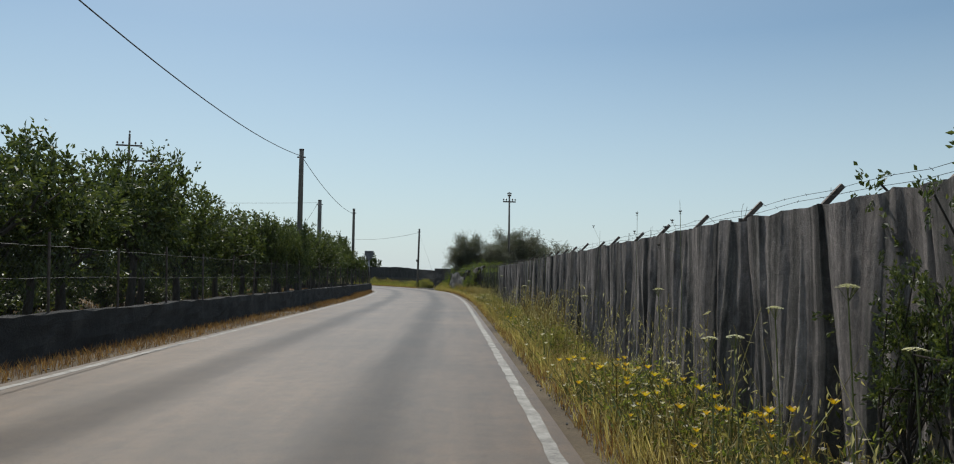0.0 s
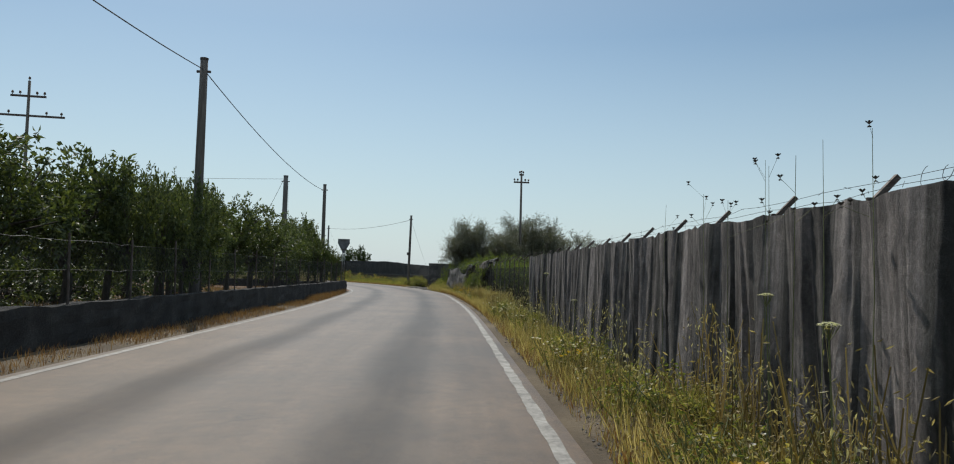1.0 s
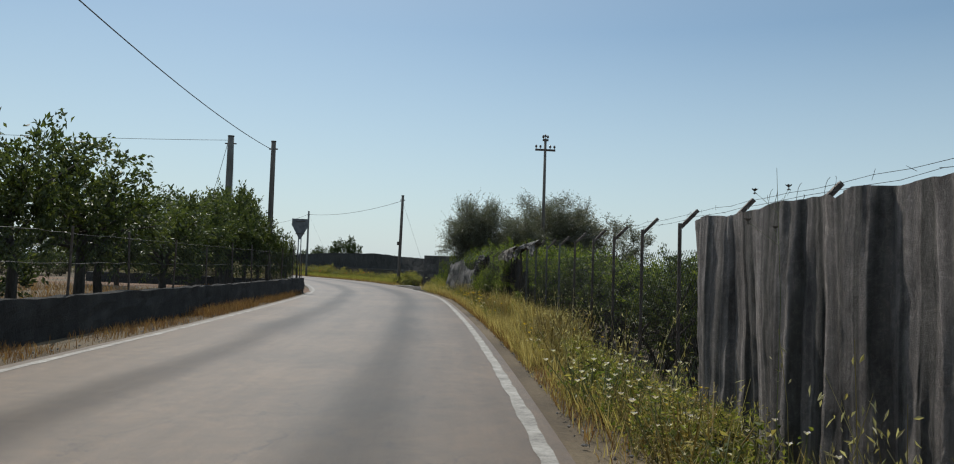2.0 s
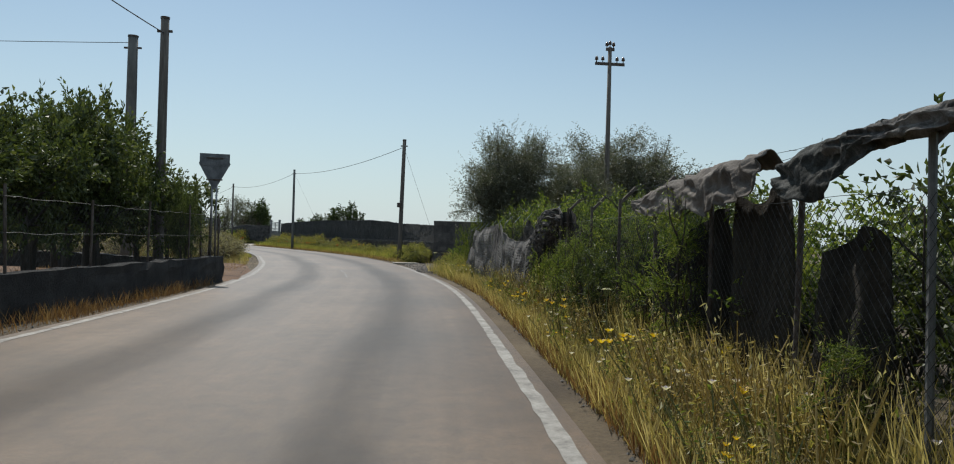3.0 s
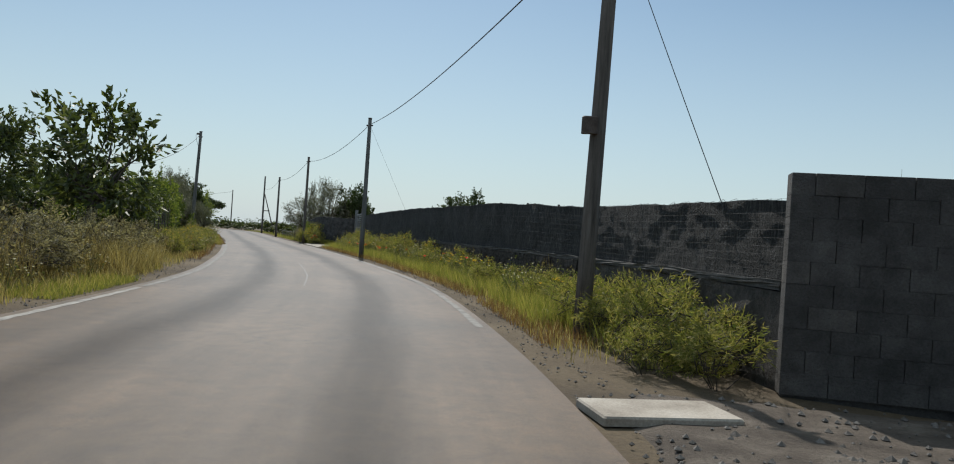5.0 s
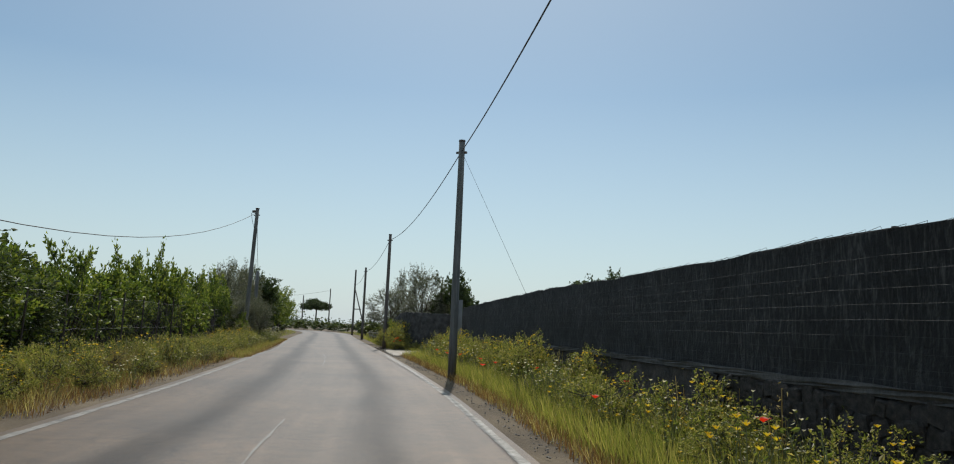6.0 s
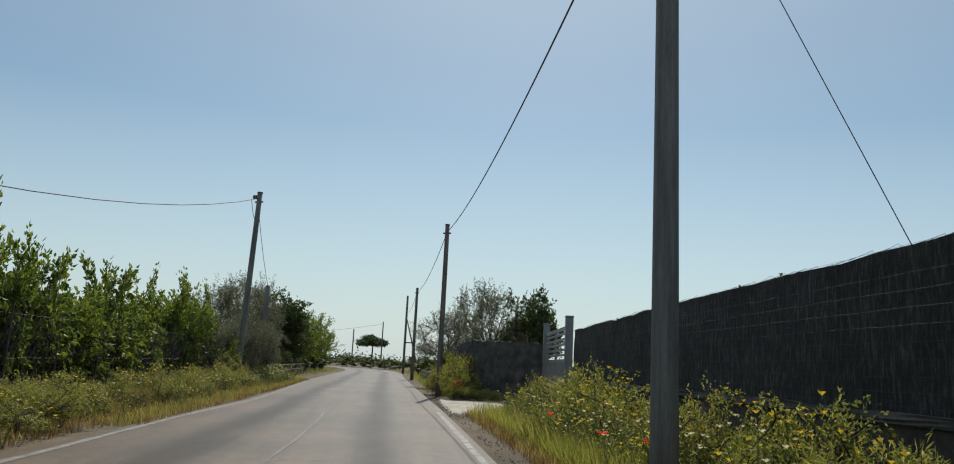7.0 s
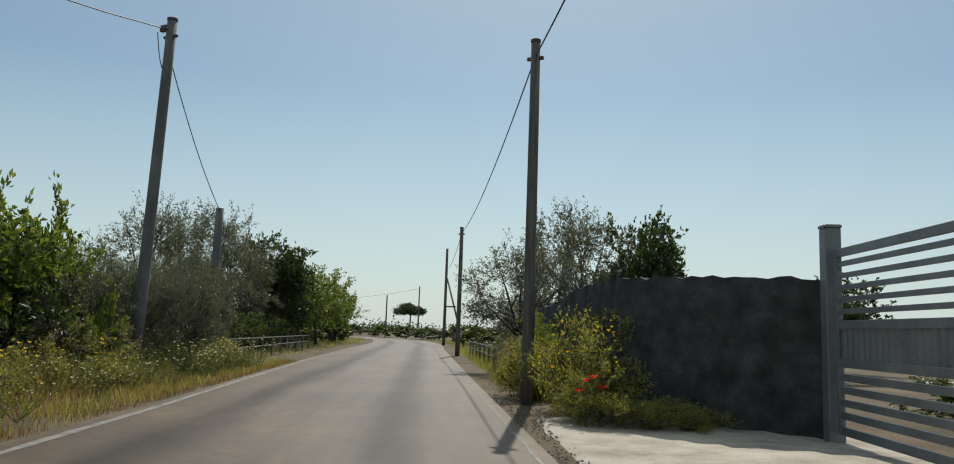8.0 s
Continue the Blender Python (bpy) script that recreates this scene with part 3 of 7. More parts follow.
def gravel_patch(name, quad, z, material, label, n=16, ragged=0.06):
    """A patch of loose surface between four corners, edges ragged."""
    a, b, c, d = [np.array(p, float) for p in quad]
    u, w = np.meshgrid(np.linspace(0, 1, n), np.linspace(0, 1, n))
    p = (a * ((1 - u) * (1 - w))[..., None] + b * (u * (1 - w))[..., None] + c * (u * w)[..., None] + d * ((1 - u) * w)[..., None])
    edge = np.minimum(np.minimum(u, 1 - u), np.minimum(w, 1 - w)) == 0
    p += RNG.normal(0, ragged, p.shape) * edge[..., None]
    zz = np.where(edge, -0.06 + rise(p[..., 0], p[..., 1]) + 0.035, z(p[..., 0], p[..., 1]) + RNG.normal(0, 0.006, u.shape))
    v = np.concatenate([p, zz[..., None]], -1).reshape(-1, 3)
    i, j = np.meshgrid(np.arange(n - 1), np.arange(n - 1), indexing="ij")
    f = np.stack([i * n + j, i * n + j + 1, (i + 1) * n + j + 1, (i + 1) * n + j], -1).reshape(-1, 4)
    return tagged(part(name, raw_mesh(name, v, f, material, True)), label, "paving", kind="structure")


flat = lambda h: (lambda x, y: np.full(np.shape(x), h))
gravel_patch("gravel_apron", [(-3.25, 67.2), (-1.9, 68.6), (3.2, 77.6), (-4.9, 77.2)], flat(0.008), M_GRAVEL, "broken gravel apron before a walled gateway", 22)
gravel_patch("dirt_track", [(-26, 63.5), (-6.6, 60.2), (-10.4, 72.2), (-27, 75)], flat(0.012), M_TRACK, "bare reddish dirt side track joining the road", 22)
drive_z = lambda x, y: rise(x, y) + 0.055
S_G = float(to_road(-27.53, 126.25)[0, 0])
gravel_patch("driveway_slab", [road_xy(S_G - 9.7, 3.0), road_xy(S_G - 8.9, 6.4), road_xy(S_G - 2.7, 7.5), road_xy(S_G - 1.9, 3.1)], drive_z, M_CONC,
             "pale cracked concrete driveway slab before a grey gate", 26, 0.015)

# ---------------------------------------------------------------- poles and cables
def mesh_of(name, chunks, material, smooth=False):
    v, f = join(chunks)
    return raw_mesh(name, v, f, material, smooth)


def pole(name, x, y, h, r0=0.13, r1=0.09, lean=(0, 0), material=M_WOODPOLE, label="", z0=-0.1, collar=True, sides=10):
    ob = root(name, label, "utility pole", pose(x, y, 0), "poles along the road")
    zs = np.linspace(z0, h, 7)
    pts = np.stack([lean[0] * zs / h, lean[1] * zs / h, zs], -1)
    part("shaft", mesh_of("shaft", [tube(pts, np.linspace(r0, r1, 7), sides)], material, True), ob)
    if collar:
        top = Vector((lean[0] * 0.95, lean[1] * 0.95, h * 0.95))
        v, f = box(-r1 * 1.9, r1 * 1.9, -0.03, 0.03, -0.03, 0.03, 0.008)
        part("cable_bracket", raw_mesh("cable_bracket", v + np.array(top), f, M_STEEL), ob, "rusty steel cable bracket")
        part("cap", mesh_of("cap", [tube([(lean[0], lean[1], h - 0.02), (lean[0], lean[1], h + 0.03)], r1 * 1.12, 10)], M_STEEL), ob, "flat metal pole cap")
    return ob


WOOD_LABEL = "weathered grey wooden telephone pole beside the road"
pole("utility_pole", -6.85, -6.0, 6.7, 0.13, 0.1, label=WOOD_LABEL)
pole("utility_pole", -8.28, 32.74, 6.89, 0.14, 0.1, label=WOOD_LABEL)
pole("utility_pole", -9.36, 59.99, 6.59, 0.13, 0.1, label=WOOD_LABEL)
pD = pole("utility_pole", -5.05, 80.74, 6.32, 0.125, 0.095, (0.12, 0), label="weathered wooden telephone pole with a small junction box")
pole("utility_pole", -16.12, 105.3, 6.64, 0.116, 0.085, material=M_GREYPOLE, label="pale grey weathered wooden telephone pole beside the road")
pole("utility_pole", -27.53, 126.25, 6.64, 0.112, 0.085, label=WOOD_LABEL)
pole("utility_pole", -39.5, 148.1, 6.41, 0.12, 0.09, label=WOOD_LABEL)
pole("utility_pole", -13.39, 67.41, 7.97, 0.21, 0.16, material=M_CONCPOLE, label="thick grey concrete power pole behind the hedge")
pL = pole("utility_pole", -36.71, 125.9, 8.2, 0.14, 0.11, (0.25, 0), material=M_CONCPOLE, label="tall grey concrete pole leaning slightly over a hedge")
pole("utility_pole", -39.6, 131.2, 4.7, 0.13, 0.12, material=M_CONCPOLE, label="short grey concrete pole stub behind the hedge", collar=False)
pole("utility_pole", -84.9, 226.4, 8.3, 0.14, 0.1, label="distant dark wooden pole", collar=False)
pole("utility_pole", -88.5, 222.0, 6.6, 0.14, 0.1, label="distant dark wooden pole", collar=False)
pole("utility_pole", -58.0, 158.0, 6.2, 0.12, 0.09, label="wooden pole rising out of roadside trees", collar=False)
v, f = box(-0.11, 0.11, -0.19, -0.08, 2.78, 3.02, 0.02)
part("junction_box", raw_mesh("junction_box", v - np.array([0.06, 0, 0]), f, M_STEEL), pD, "small dark junction box")
v, f = box(-0.35, -0.12, -0.05, 0.05, 7.95, 8.1, 0.02)
part("insulator_bracket", raw_mesh("insulator_bracket", v + np.array([0.25, 0, 0]), f, M_STEEL), pL, "short steel arm holding a cable")

# braced pole beyond the railings
pI = pole("braced_utility_pole", -50.98, 169.2, 7.85, 0.13, 0.1, label="dark wooden pole with a slanting brace and crossbar", collar=False)
part("brace", mesh_of("brace", [tube([(0.1, 0, 5.4), (2.1, -0.6, -0.05)], [0.07, 0.09], 8)], M_WOODPOLE, True), pI, "slanting wooden brace")
part("crossbar", mesh_of("crossbar", [tube([(0.0, 0, 3.1), (1.1, -0.3, 3.1)], 0.06, 8)], M_WOODPOLE, True), pI, "short wooden crossbar")


def power_pole(x, y, h, arms, turn, label):
    """A tall pole with crossarms and pin insulators. arms: (height, half-length, pins)."""
    ob = root("power_pole", label, "utility pole", pose(x, y, 0, 0, 0, turn))
    part("shaft", mesh_of("shaft", [tube([(0, 0, -0.1), (0, 0, h * 0.5), (0, 0, h)], [0.12, 0.1, 0.075], 10)], M_WOODPOLE, True), ob)
    for z, half, pins in arms:
        v, f = box(-half, half, -0.07, 0.0, z - 0.06, z + 0.06, 0.012)
        arm = part("crossarm", raw_mesh("crossarm", v, f, M_STEEL), ob, "rusty steel crossarm")
        for px in pins:
            pin = tube([(px, -0.035, z + 0.06), (px, -0.035, z + 0.14), (px, -0.035, z + 0.15), (px, -0.035, z + 0.24), (px, -0.035, z + 0.3)],
                       [0.02, 0.02, 0.075, 0.065, 0.03], 8)
            part("insulator", raw_mesh("insulator", *pin, M_GLASSY, True), arm, "brown pin insulator")
    top = tube([(0, 0, h), (0, 0, h + 0.1), (0, 0, h + 0.11), (0, 0, h + 0.2), (0, 0, h + 0.26)], [0.02, 0.02, 0.075, 0.065, 0.03], 8)
    part("insulator", raw_mesh("insulator", *top, M_GLASSY, True), ob, "brown pin insulator")
    return ob


power_pole(4.1, 71.83, 9.25, [(8.55, 0.62, (-0.56, -0.3, 0.3, 0.56)), (9.15, 0.18, (-0.14, 0.14))], 6, "tall wooden power pole with a crossarm and insulators")
power_pole(-26.12, 56.86, 11.8, [(10.9, 0.95, (-0.85, -0.45, 0.45, 0.85)), (9.75, 2.0, (-1.8, -1.0, 1.0, 1.8))], 10, "tall power pole with two crossarms above the hedge")


def sag_cable(name, a, b, sag, r=0.014, label="dark overhead cable hanging between poles", n=24):
    a, b = np.array(a, float), np.array(b, float)
    u = np.linspace(0, 1, n)[:, None]
    p = a + (b - a) * u
    p[:, 2] -= (4 * sag * u * (1 - u))[:, 0]
    tagged(part(name, mesh_of(name, [tube(p, r, 5, False)], M_WIRE, True)), label, "cable")


TOP = dict(Z=(-6.8, -6.0, 6.5), B=(-13.5, 67.4, 7.8), A=(-8.28, 32.74, 6.6), C=(-9.36, 59.99, 6.2), L=(-36.5, 125.9, 7.95), D=(-4.95, 80.74, 5.95),
           F=(-16.12, 105.3, 6.35), G=(-27.53, 126.25, 6.35), H=(-39.5, 148.1, 6.15), I=(-50.98, 169.2, 6.2))
for a, b, s in (("Z", "A", 1.0), ("A", "C", 0.45), ("B", "L", 4.4), ("D", "F", 0.4), ("F", "G", 0.5), ("G", "H", 0.45), ("H", "I", 0.5)):
    sag_cable("overhead_cable", TOP[a], TOP[b], s)
sag_cable("overhead_cable", (-13.5, 67.4, 7.75), (-48, 66, 8.0), 0.35, 0.012)
sag_cable("overhead_cable", (-13.2, 67.3, 7.5), (-12.9, 66.7, 1.9), 0.02, 0.01, "thin drop cable down a concrete pole")
sag_cable("overhead_cable", (-36.45, 126.0, 7.1), (-39.5, 131.1, 4.6), 0.2, 0.012, "slack drop cable below a concrete pole")
sag_cable("overhead_cable", (-36.85, 125.85, 7.93), (-36.5, 125.75, 7.0), 0.12, 0.012, "short cable loop down a concrete pole")
sag_cable("overhead_cable", (-84.9, 226.4, 7.9), (-128, 240, 6.5), 1.0, 0.02)
sag_cable("guy_wire", (-4.93, 80.74, 5.9), (-2.75, 79.2, 0.05), 0.05, 0.006, "thin steel guy wire bracing a pole")
sag_cable("guy_wire", (-16.05, 105.3, 6.2), (-14.28, 106.05, 2.38), 0.0, 0.0045, "thin steel guy wire bracing a pole")

# ---------------------------------------------------------------- boundaries
def along(ctrl, gap):
    """Places and directions at even gaps along a polyline."""
    p = spline(ctrl, 0.1)
    s = np.concatenate([[0], np.cumsum(np.linalg.norm(np.diff(p, axis=0), axis=1))])
    k = np.arange(0, s[-1] + 1e-6, gap)
    q = np.stack([np.interp(k, s, p[:, i]) for i in range(p.shape[1])], -1)
    t = np.gradient(q[:, :2], axis=0)
    return q, t / np.linalg.norm(t, axis=1)[:, None], k


def wall_strip(name, ctrl, z0, heights, thick, material, step=0.4, rough=0.012):
    """A wall along a line, with thickness to its right, a rough face and an uneven top."""
    q, t, k = along(ctrl, step)
    h = np.interp(np.linspace(0, 1, len(k)), np.linspace(0, 1, len(heights)), heights) + RNG.normal(0, rough, len(k))
    nrm = np.stack([t[:, 1], -t[:, 0]], -1)
    rows = 6
    v = []
    for side, o in ((0, 0.0), (1, thick)):
        for r in range(rows):
            z = z0 + (h - z0) * r / (rows - 1)
            wob = RNG.normal(0, rough, len(k))
            v.append(np.column_stack([q[:, :2] + nrm * (o + wob)[:, None], z]))
    v = np.concatenate(v)
    n = len(k)
    order = list(range(rows)) + list(range(2 * rows - 1, rows - 1, -1))
    f = []
    for a, b in zip(order[:-1], order[1:]):
        i = np.arange(n - 1)
        f.append(np.stack([a * n + i, b * n + i, b * n + i + 1, a * n + i + 1], -1))
    f = np.concatenate(f)[:, ::-1]
    for e in (0, n - 1):
        for r in range(rows - 1):
            quad = [r * n + e, (r + 1) * n + e, (rows + r + 1) * n + e, (rows + r) * n + e]
            f = np.vstack([f, quad if e == 0 else quad[::-1]])
    return raw_mesh(name, v, f, material)


def mesh_wires(ctrl, z0, z1, pitch=0.11, r=0.0035, sides=3):
    """Woven wire: crossing diagonal wires along a line."""
    q, t, k = along(ctrl, pitch)
    hh = z1 - z0
    run = int(round(hh / pitch))
    chunks = []
    for sgn in (1, -1):
        for i in range(0, len(k)):
            j = i + sgn * run
            if 0 <= j < len(k):
                chunks.append(tube([(*q[i, :2], z0), (*q[j, :2], z1)], r, sides, False))
    return join(chunks)


def line_wire(ctrl, z, r=0.004, wob=0.01, barbs=False):
    q, t, k = along(ctrl, 0.35)
    p = np.column_stack([q[:, :2], z + RNG.normal(0, wob, len(k))])
    ch = [tube(p, r, 3, False)]
    if barbs:
        for a in p[::1]:
            d = RNG.normal(0, 0.011, 3)
            ch.append(tube([a - d, a + d], r * 0.9, 3, False))
    return join(ch)


# --- left: low masonry wall with a wire fence on it
LOW = [(-7.35, -14), (-7.35, 10), (-7.4, 35), (-7.5, 48), (-7.74, 58), (-7.84, 60.4)]
tagged(part("boundary_wall_left", wall_strip("boundary_wall_left", LOW[::-1], -0.1, [0.62] * 5, 0.3, M_LOWWALL)), "low dark lava-stone wall beside the verge", "wall", kind="structure")
LOWB = [(-8.16, 60.5), (-9.5, 61.6), (-13.5, 64.2), (-20, 66.5)]
tagged(part("boundary_wall_left", wall_strip("boundary_wall_left", LOWB[::-1], -0.1, [0.5] * 4, 0.3, M_LOWWALL)), "low dark lava-stone wall turning along a dirt track", "wall", kind="structure")


def wire_fence(name, ctrl, gap, height, z0, label, post_r=0.028, pitch=0.13, wire_r=0.0035):
    ob = root(name, label, "fence")
    q, t, k = along(ctrl, gap)
    for (x, y) in q[:, :2]:
        lean = RNG.normal(0, 0.03, 2)
        hh = height + RNG.normal(0, 0.06)
        part("post", mesh_of("post", [tube([(x, y, z0 - 0.05), (x + lean[0], y + lean[1], hh)], post_r, 6)], M_STEEL), ob)
    part("wire_mesh", raw_mesh("wire_mesh", *mesh_wires(ctrl, z0 + 0.03, height - 0.15, pitch, wire_r), M_WIRE), ob, "thin rusty wire mesh")
    for z in (height - 0.12, (height + z0) / 2):
        part("strand", raw_mesh("strand", *line_wire(ctrl, z), M_WIRE), ob)
    return ob


wire_fence("wire_fence", [(x - 0.15, y) for x, y in LOW], 2.4, 1.75, 0.55, "rusty wire-mesh fence standing on a low stone wall", post_r=0.021, wire_r=0.0014)
wire_fence("wire_fence", [(-8.2, 60.3), (-8.6, 60.75), (-9.3, 61.35)], 0.5, 1.9, 0.45, "rusty wire-mesh fence turning at the wall's end")

# --- right: angled-top fence with shade cloth
def angle_iron(a, b, side, w, t=0.006):
    """Two flanges of a steel angle from a to b."""
    d = (b - a) / np.linalg.norm(b - a)
    side = side / np.linalg.norm(side)
    up = np.cross(side, d)
    out = []
    for u, n in ((side, up), (up, side)):
        c = np.array([q + u * i * w + n * j * t for q in (a, b) for i, j in ((0, 0), (1, 0), (1, 1), (0, 1))])
        out.append((c, np.array([(0, 3, 2, 1), (4, 5, 6, 7), (0, 1, 5, 4), (1, 2, 6, 5), (2, 3, 7, 6), (3, 0, 4, 7)])))
    return out


FENCE = [(0.88, -14), (0.88, 24), (0.7, 36), (0.39, 43), (0.0, 49.25), (-0.38, 54.5), (-0.85, 59), (-1.3, 63.4), (-1.6, 66.6)]
FENCE_LINE = spline(FENCE, 0.05)
fence_x = lambda y: np.interp(y, FENCE_LINE[:, 1], FENCE_LINE[:, 0])
fence_top = lambda y: np.interp(y, [-14, 41.5, 52, 58.4, 63.3, 66.6], [1.76, 1.77, 1.72, 1.62, 1.54, 1.5])
POST_Y = np.concatenate([3.14 + 1.327 * np.arange(-12, 16), 23.05 + 1.316 * np.arange(1, 15),
                         [42.78, 44.0, 45.24, 46.55, 47.9, 49.25, 50.6, 52.0, 53.44, 54.71, 56.05, 57.21, 58.44, 59.74, 60.9, 62.1, 63.24, 64.4, 65.6]])
fence = root("security_fence", "fence of bent-top posts, wire mesh and barbed wire", "fence")
for y in POST_Y:
    x, zt = float(fence_x(y)), float(fence_top(y)) + RNG.normal(0, 0.015)
    dx = float(fence_x(y + 0.2) - fence_x(y - 0.2)) / 0.4
    n2 = np.array([1.0, -dx]) / math.hypot(1, dx)
    lean = RNG.normal(0, 0.012, 2)
    slim = y > 52.5
    base, top = np.array([x + 0.05 * n2[0], y + 0.05 * n2[1], -0.15]), np.array([x + 0.05 * n2[0] + lean[0], y + 0.05 * n2[1] + lean[1], zt])
    shaft = tube([base, (base + top) / 2, top], 0.009 if slim else 0.019, 6)
    p = part("post", mesh_of("post", [shaft], M_STEEL if slim else M_CONCPOLE if y < 44.5 and y > 40 else M_STEEL, slim), fence)
    reach = 0.17 if y < 52.5 else 0.15
    a0, a1 = top - np.array([0, 0, 0.03]), np.array([top[0] + n2[0] * reach, top[1] + n2[1] * reach, zt + 0.145])
    part("angled_arm", mesh_of("angled_arm", angle_iron(a0, a1, np.array([-n2[1], n2[0], 0]), 0.012 if slim else 0.034, 0.004), M_GALV if slim else M_STEEL), p, "dark angled arm for barbed wire")
part("wire_mesh", raw_mesh("wire_mesh", *mesh_wires([(x + 0.03, y) for x, y in FENCE], 0.05, 1.5, 0.075, 0.0018), M_WIRE), fence, "woven wire mesh")
for o, z in ((0.08, 1.8), (0.14, 1.86)):
    part("barbed_wire", raw_mesh("barbed_wire", *line_wire([(x + o, y) for x, y in FENCE if y < 58], z, 0.0019, 0.008, True), M_WIRE), fence, "sagging barbed wire")
curl = np.random.default_rng(44)
for y in curl.uniform(4, 33, 16):                # loose ends curled round the barbed wire
    rad, th = curl.uniform(0.03, 0.08), np.linspace(0, curl.uniform(3.5, 6.5), 12)
    p = np.column_stack([float(fence_x(y)) + 0.11 + 0.3 * rad * np.sin(th), y + rad * 1.6 * np.sin(th * 0.9), 1.83 + rad * np.cos(th)])
    part("wire_curl", mesh_of("wire_curl", [tube(p, 0.0019, 3, False)], M_WIRE), fence)
part("strand", raw_mesh("strand", *line_wire([(x + 0.05, y) for x, y in FENCE[3:]], 1.52, 0.002, 0.006), M_OLDWIRE), fence, "top strand of plain wire")


def drape(name, y0, y1, top, bottom, material, label, step=0.035, rows=26, fold=0.024, ragged=0.05, out=-0.05, seed=1, droop=None, pleat=0.6, lumps=0.03, strips=False):
    """Cloth hung along the fence, with vertical folds, a slack top and a ragged lower edge."""
    r = np.random.default_rng(seed)
    ys = np.arange(y0, y1, step)
    xs = fence_x(ys)
    n = len(ys)
    ph = np.cumsum(r.normal(0.9, 0.5, n)) * pleat
    deep = np.interp(np.arange(n), np.arange(0, n, 9), r.uniform(0.2, 1.5, len(np.arange(0, n, 9))))
    wave = np.sin(ph) * fold * deep + np.interp(np.arange(n), np.arange(0, n, 30), r.normal(0, 0.05 * lumps / 0.03, len(np.arange(0, n, 30))))
    if strips:                                   # flat strips of cloth lapped over one another, with sharp returns
        cuts = np.cumsum(r.uniform(0.07, 0.34, 200)) + y0
        at = np.searchsorted(cuts, ys)
        lo = np.concatenate([[y0], cuts])[at]
        tilt = r.uniform(-1.0, 1.0, 201)[at]
        wave = 0.4 * wave + tilt * (ys - lo) * 0.28 + r.normal(0, 0.012, 201)[at]
    tz = top + (droop(ys) if droop else 0) + np.interp(np.arange(n), np.arange(0, n, 6), r.normal(0, 0.013, len(np.arange(0, n, 6))))
    bz = bottom + r.normal(0, ragged, n)
    v = []
    for k in range(rows):
        u = k / (rows - 1)
        amp = 0.35 + 0.9 * u
        crumple = np.array([noise.noise(Vector((y * 4.0, u * 7.0, seed))) + 0.6 * noise.noise(Vector((y * 11.0, u * 16.0, seed + 5))) for y in ys]) * lumps
        v.append(np.column_stack([xs + out + wave * amp + crumple + 0.03 * np.sin(3 * u + ph * 0.2), ys + 0.02 * np.sin(ph * 0.7 + 4 * u), tz + (bz - tz) * u]))
    v = np.concatenate(v)
    i, j = np.meshgrid(np.arange(rows - 1), np.arange(n - 1), indexing="ij")
    f = np.stack([i * n + j, i * n + j + 1, (i + 1) * n + j + 1, (i + 1) * n + j], -1).reshape(-1, 4)
    ob = part(name, raw_mesh(name, v, f, material, True))
    so = ob.modifiers.new("thickness", "SOLIDIFY")
    so.thickness, so.use_rim = 0.006, False
    return tagged(ob, label, "shade cloth")


for k, (a, b) in enumerate([(-13, -6.8), (-7.1, -1.0), (-1.3, 4.7), (4.4, 10.0), (9.7, 15.4), (15.1, 21.2), (20.9, 26.5), (26.2, 32.9)]):
    drape("shade_cloth", a, b, -0.02, 0.06, M_CLOTH, "dusty grey shade cloth hung in folds on a fence", seed=10 + k, out=-0.05 - 0.015 * (k % 2), droop=fence_top, step=0.025, pleat=0.8, lumps=0.009, fold=0.016, strips=True)

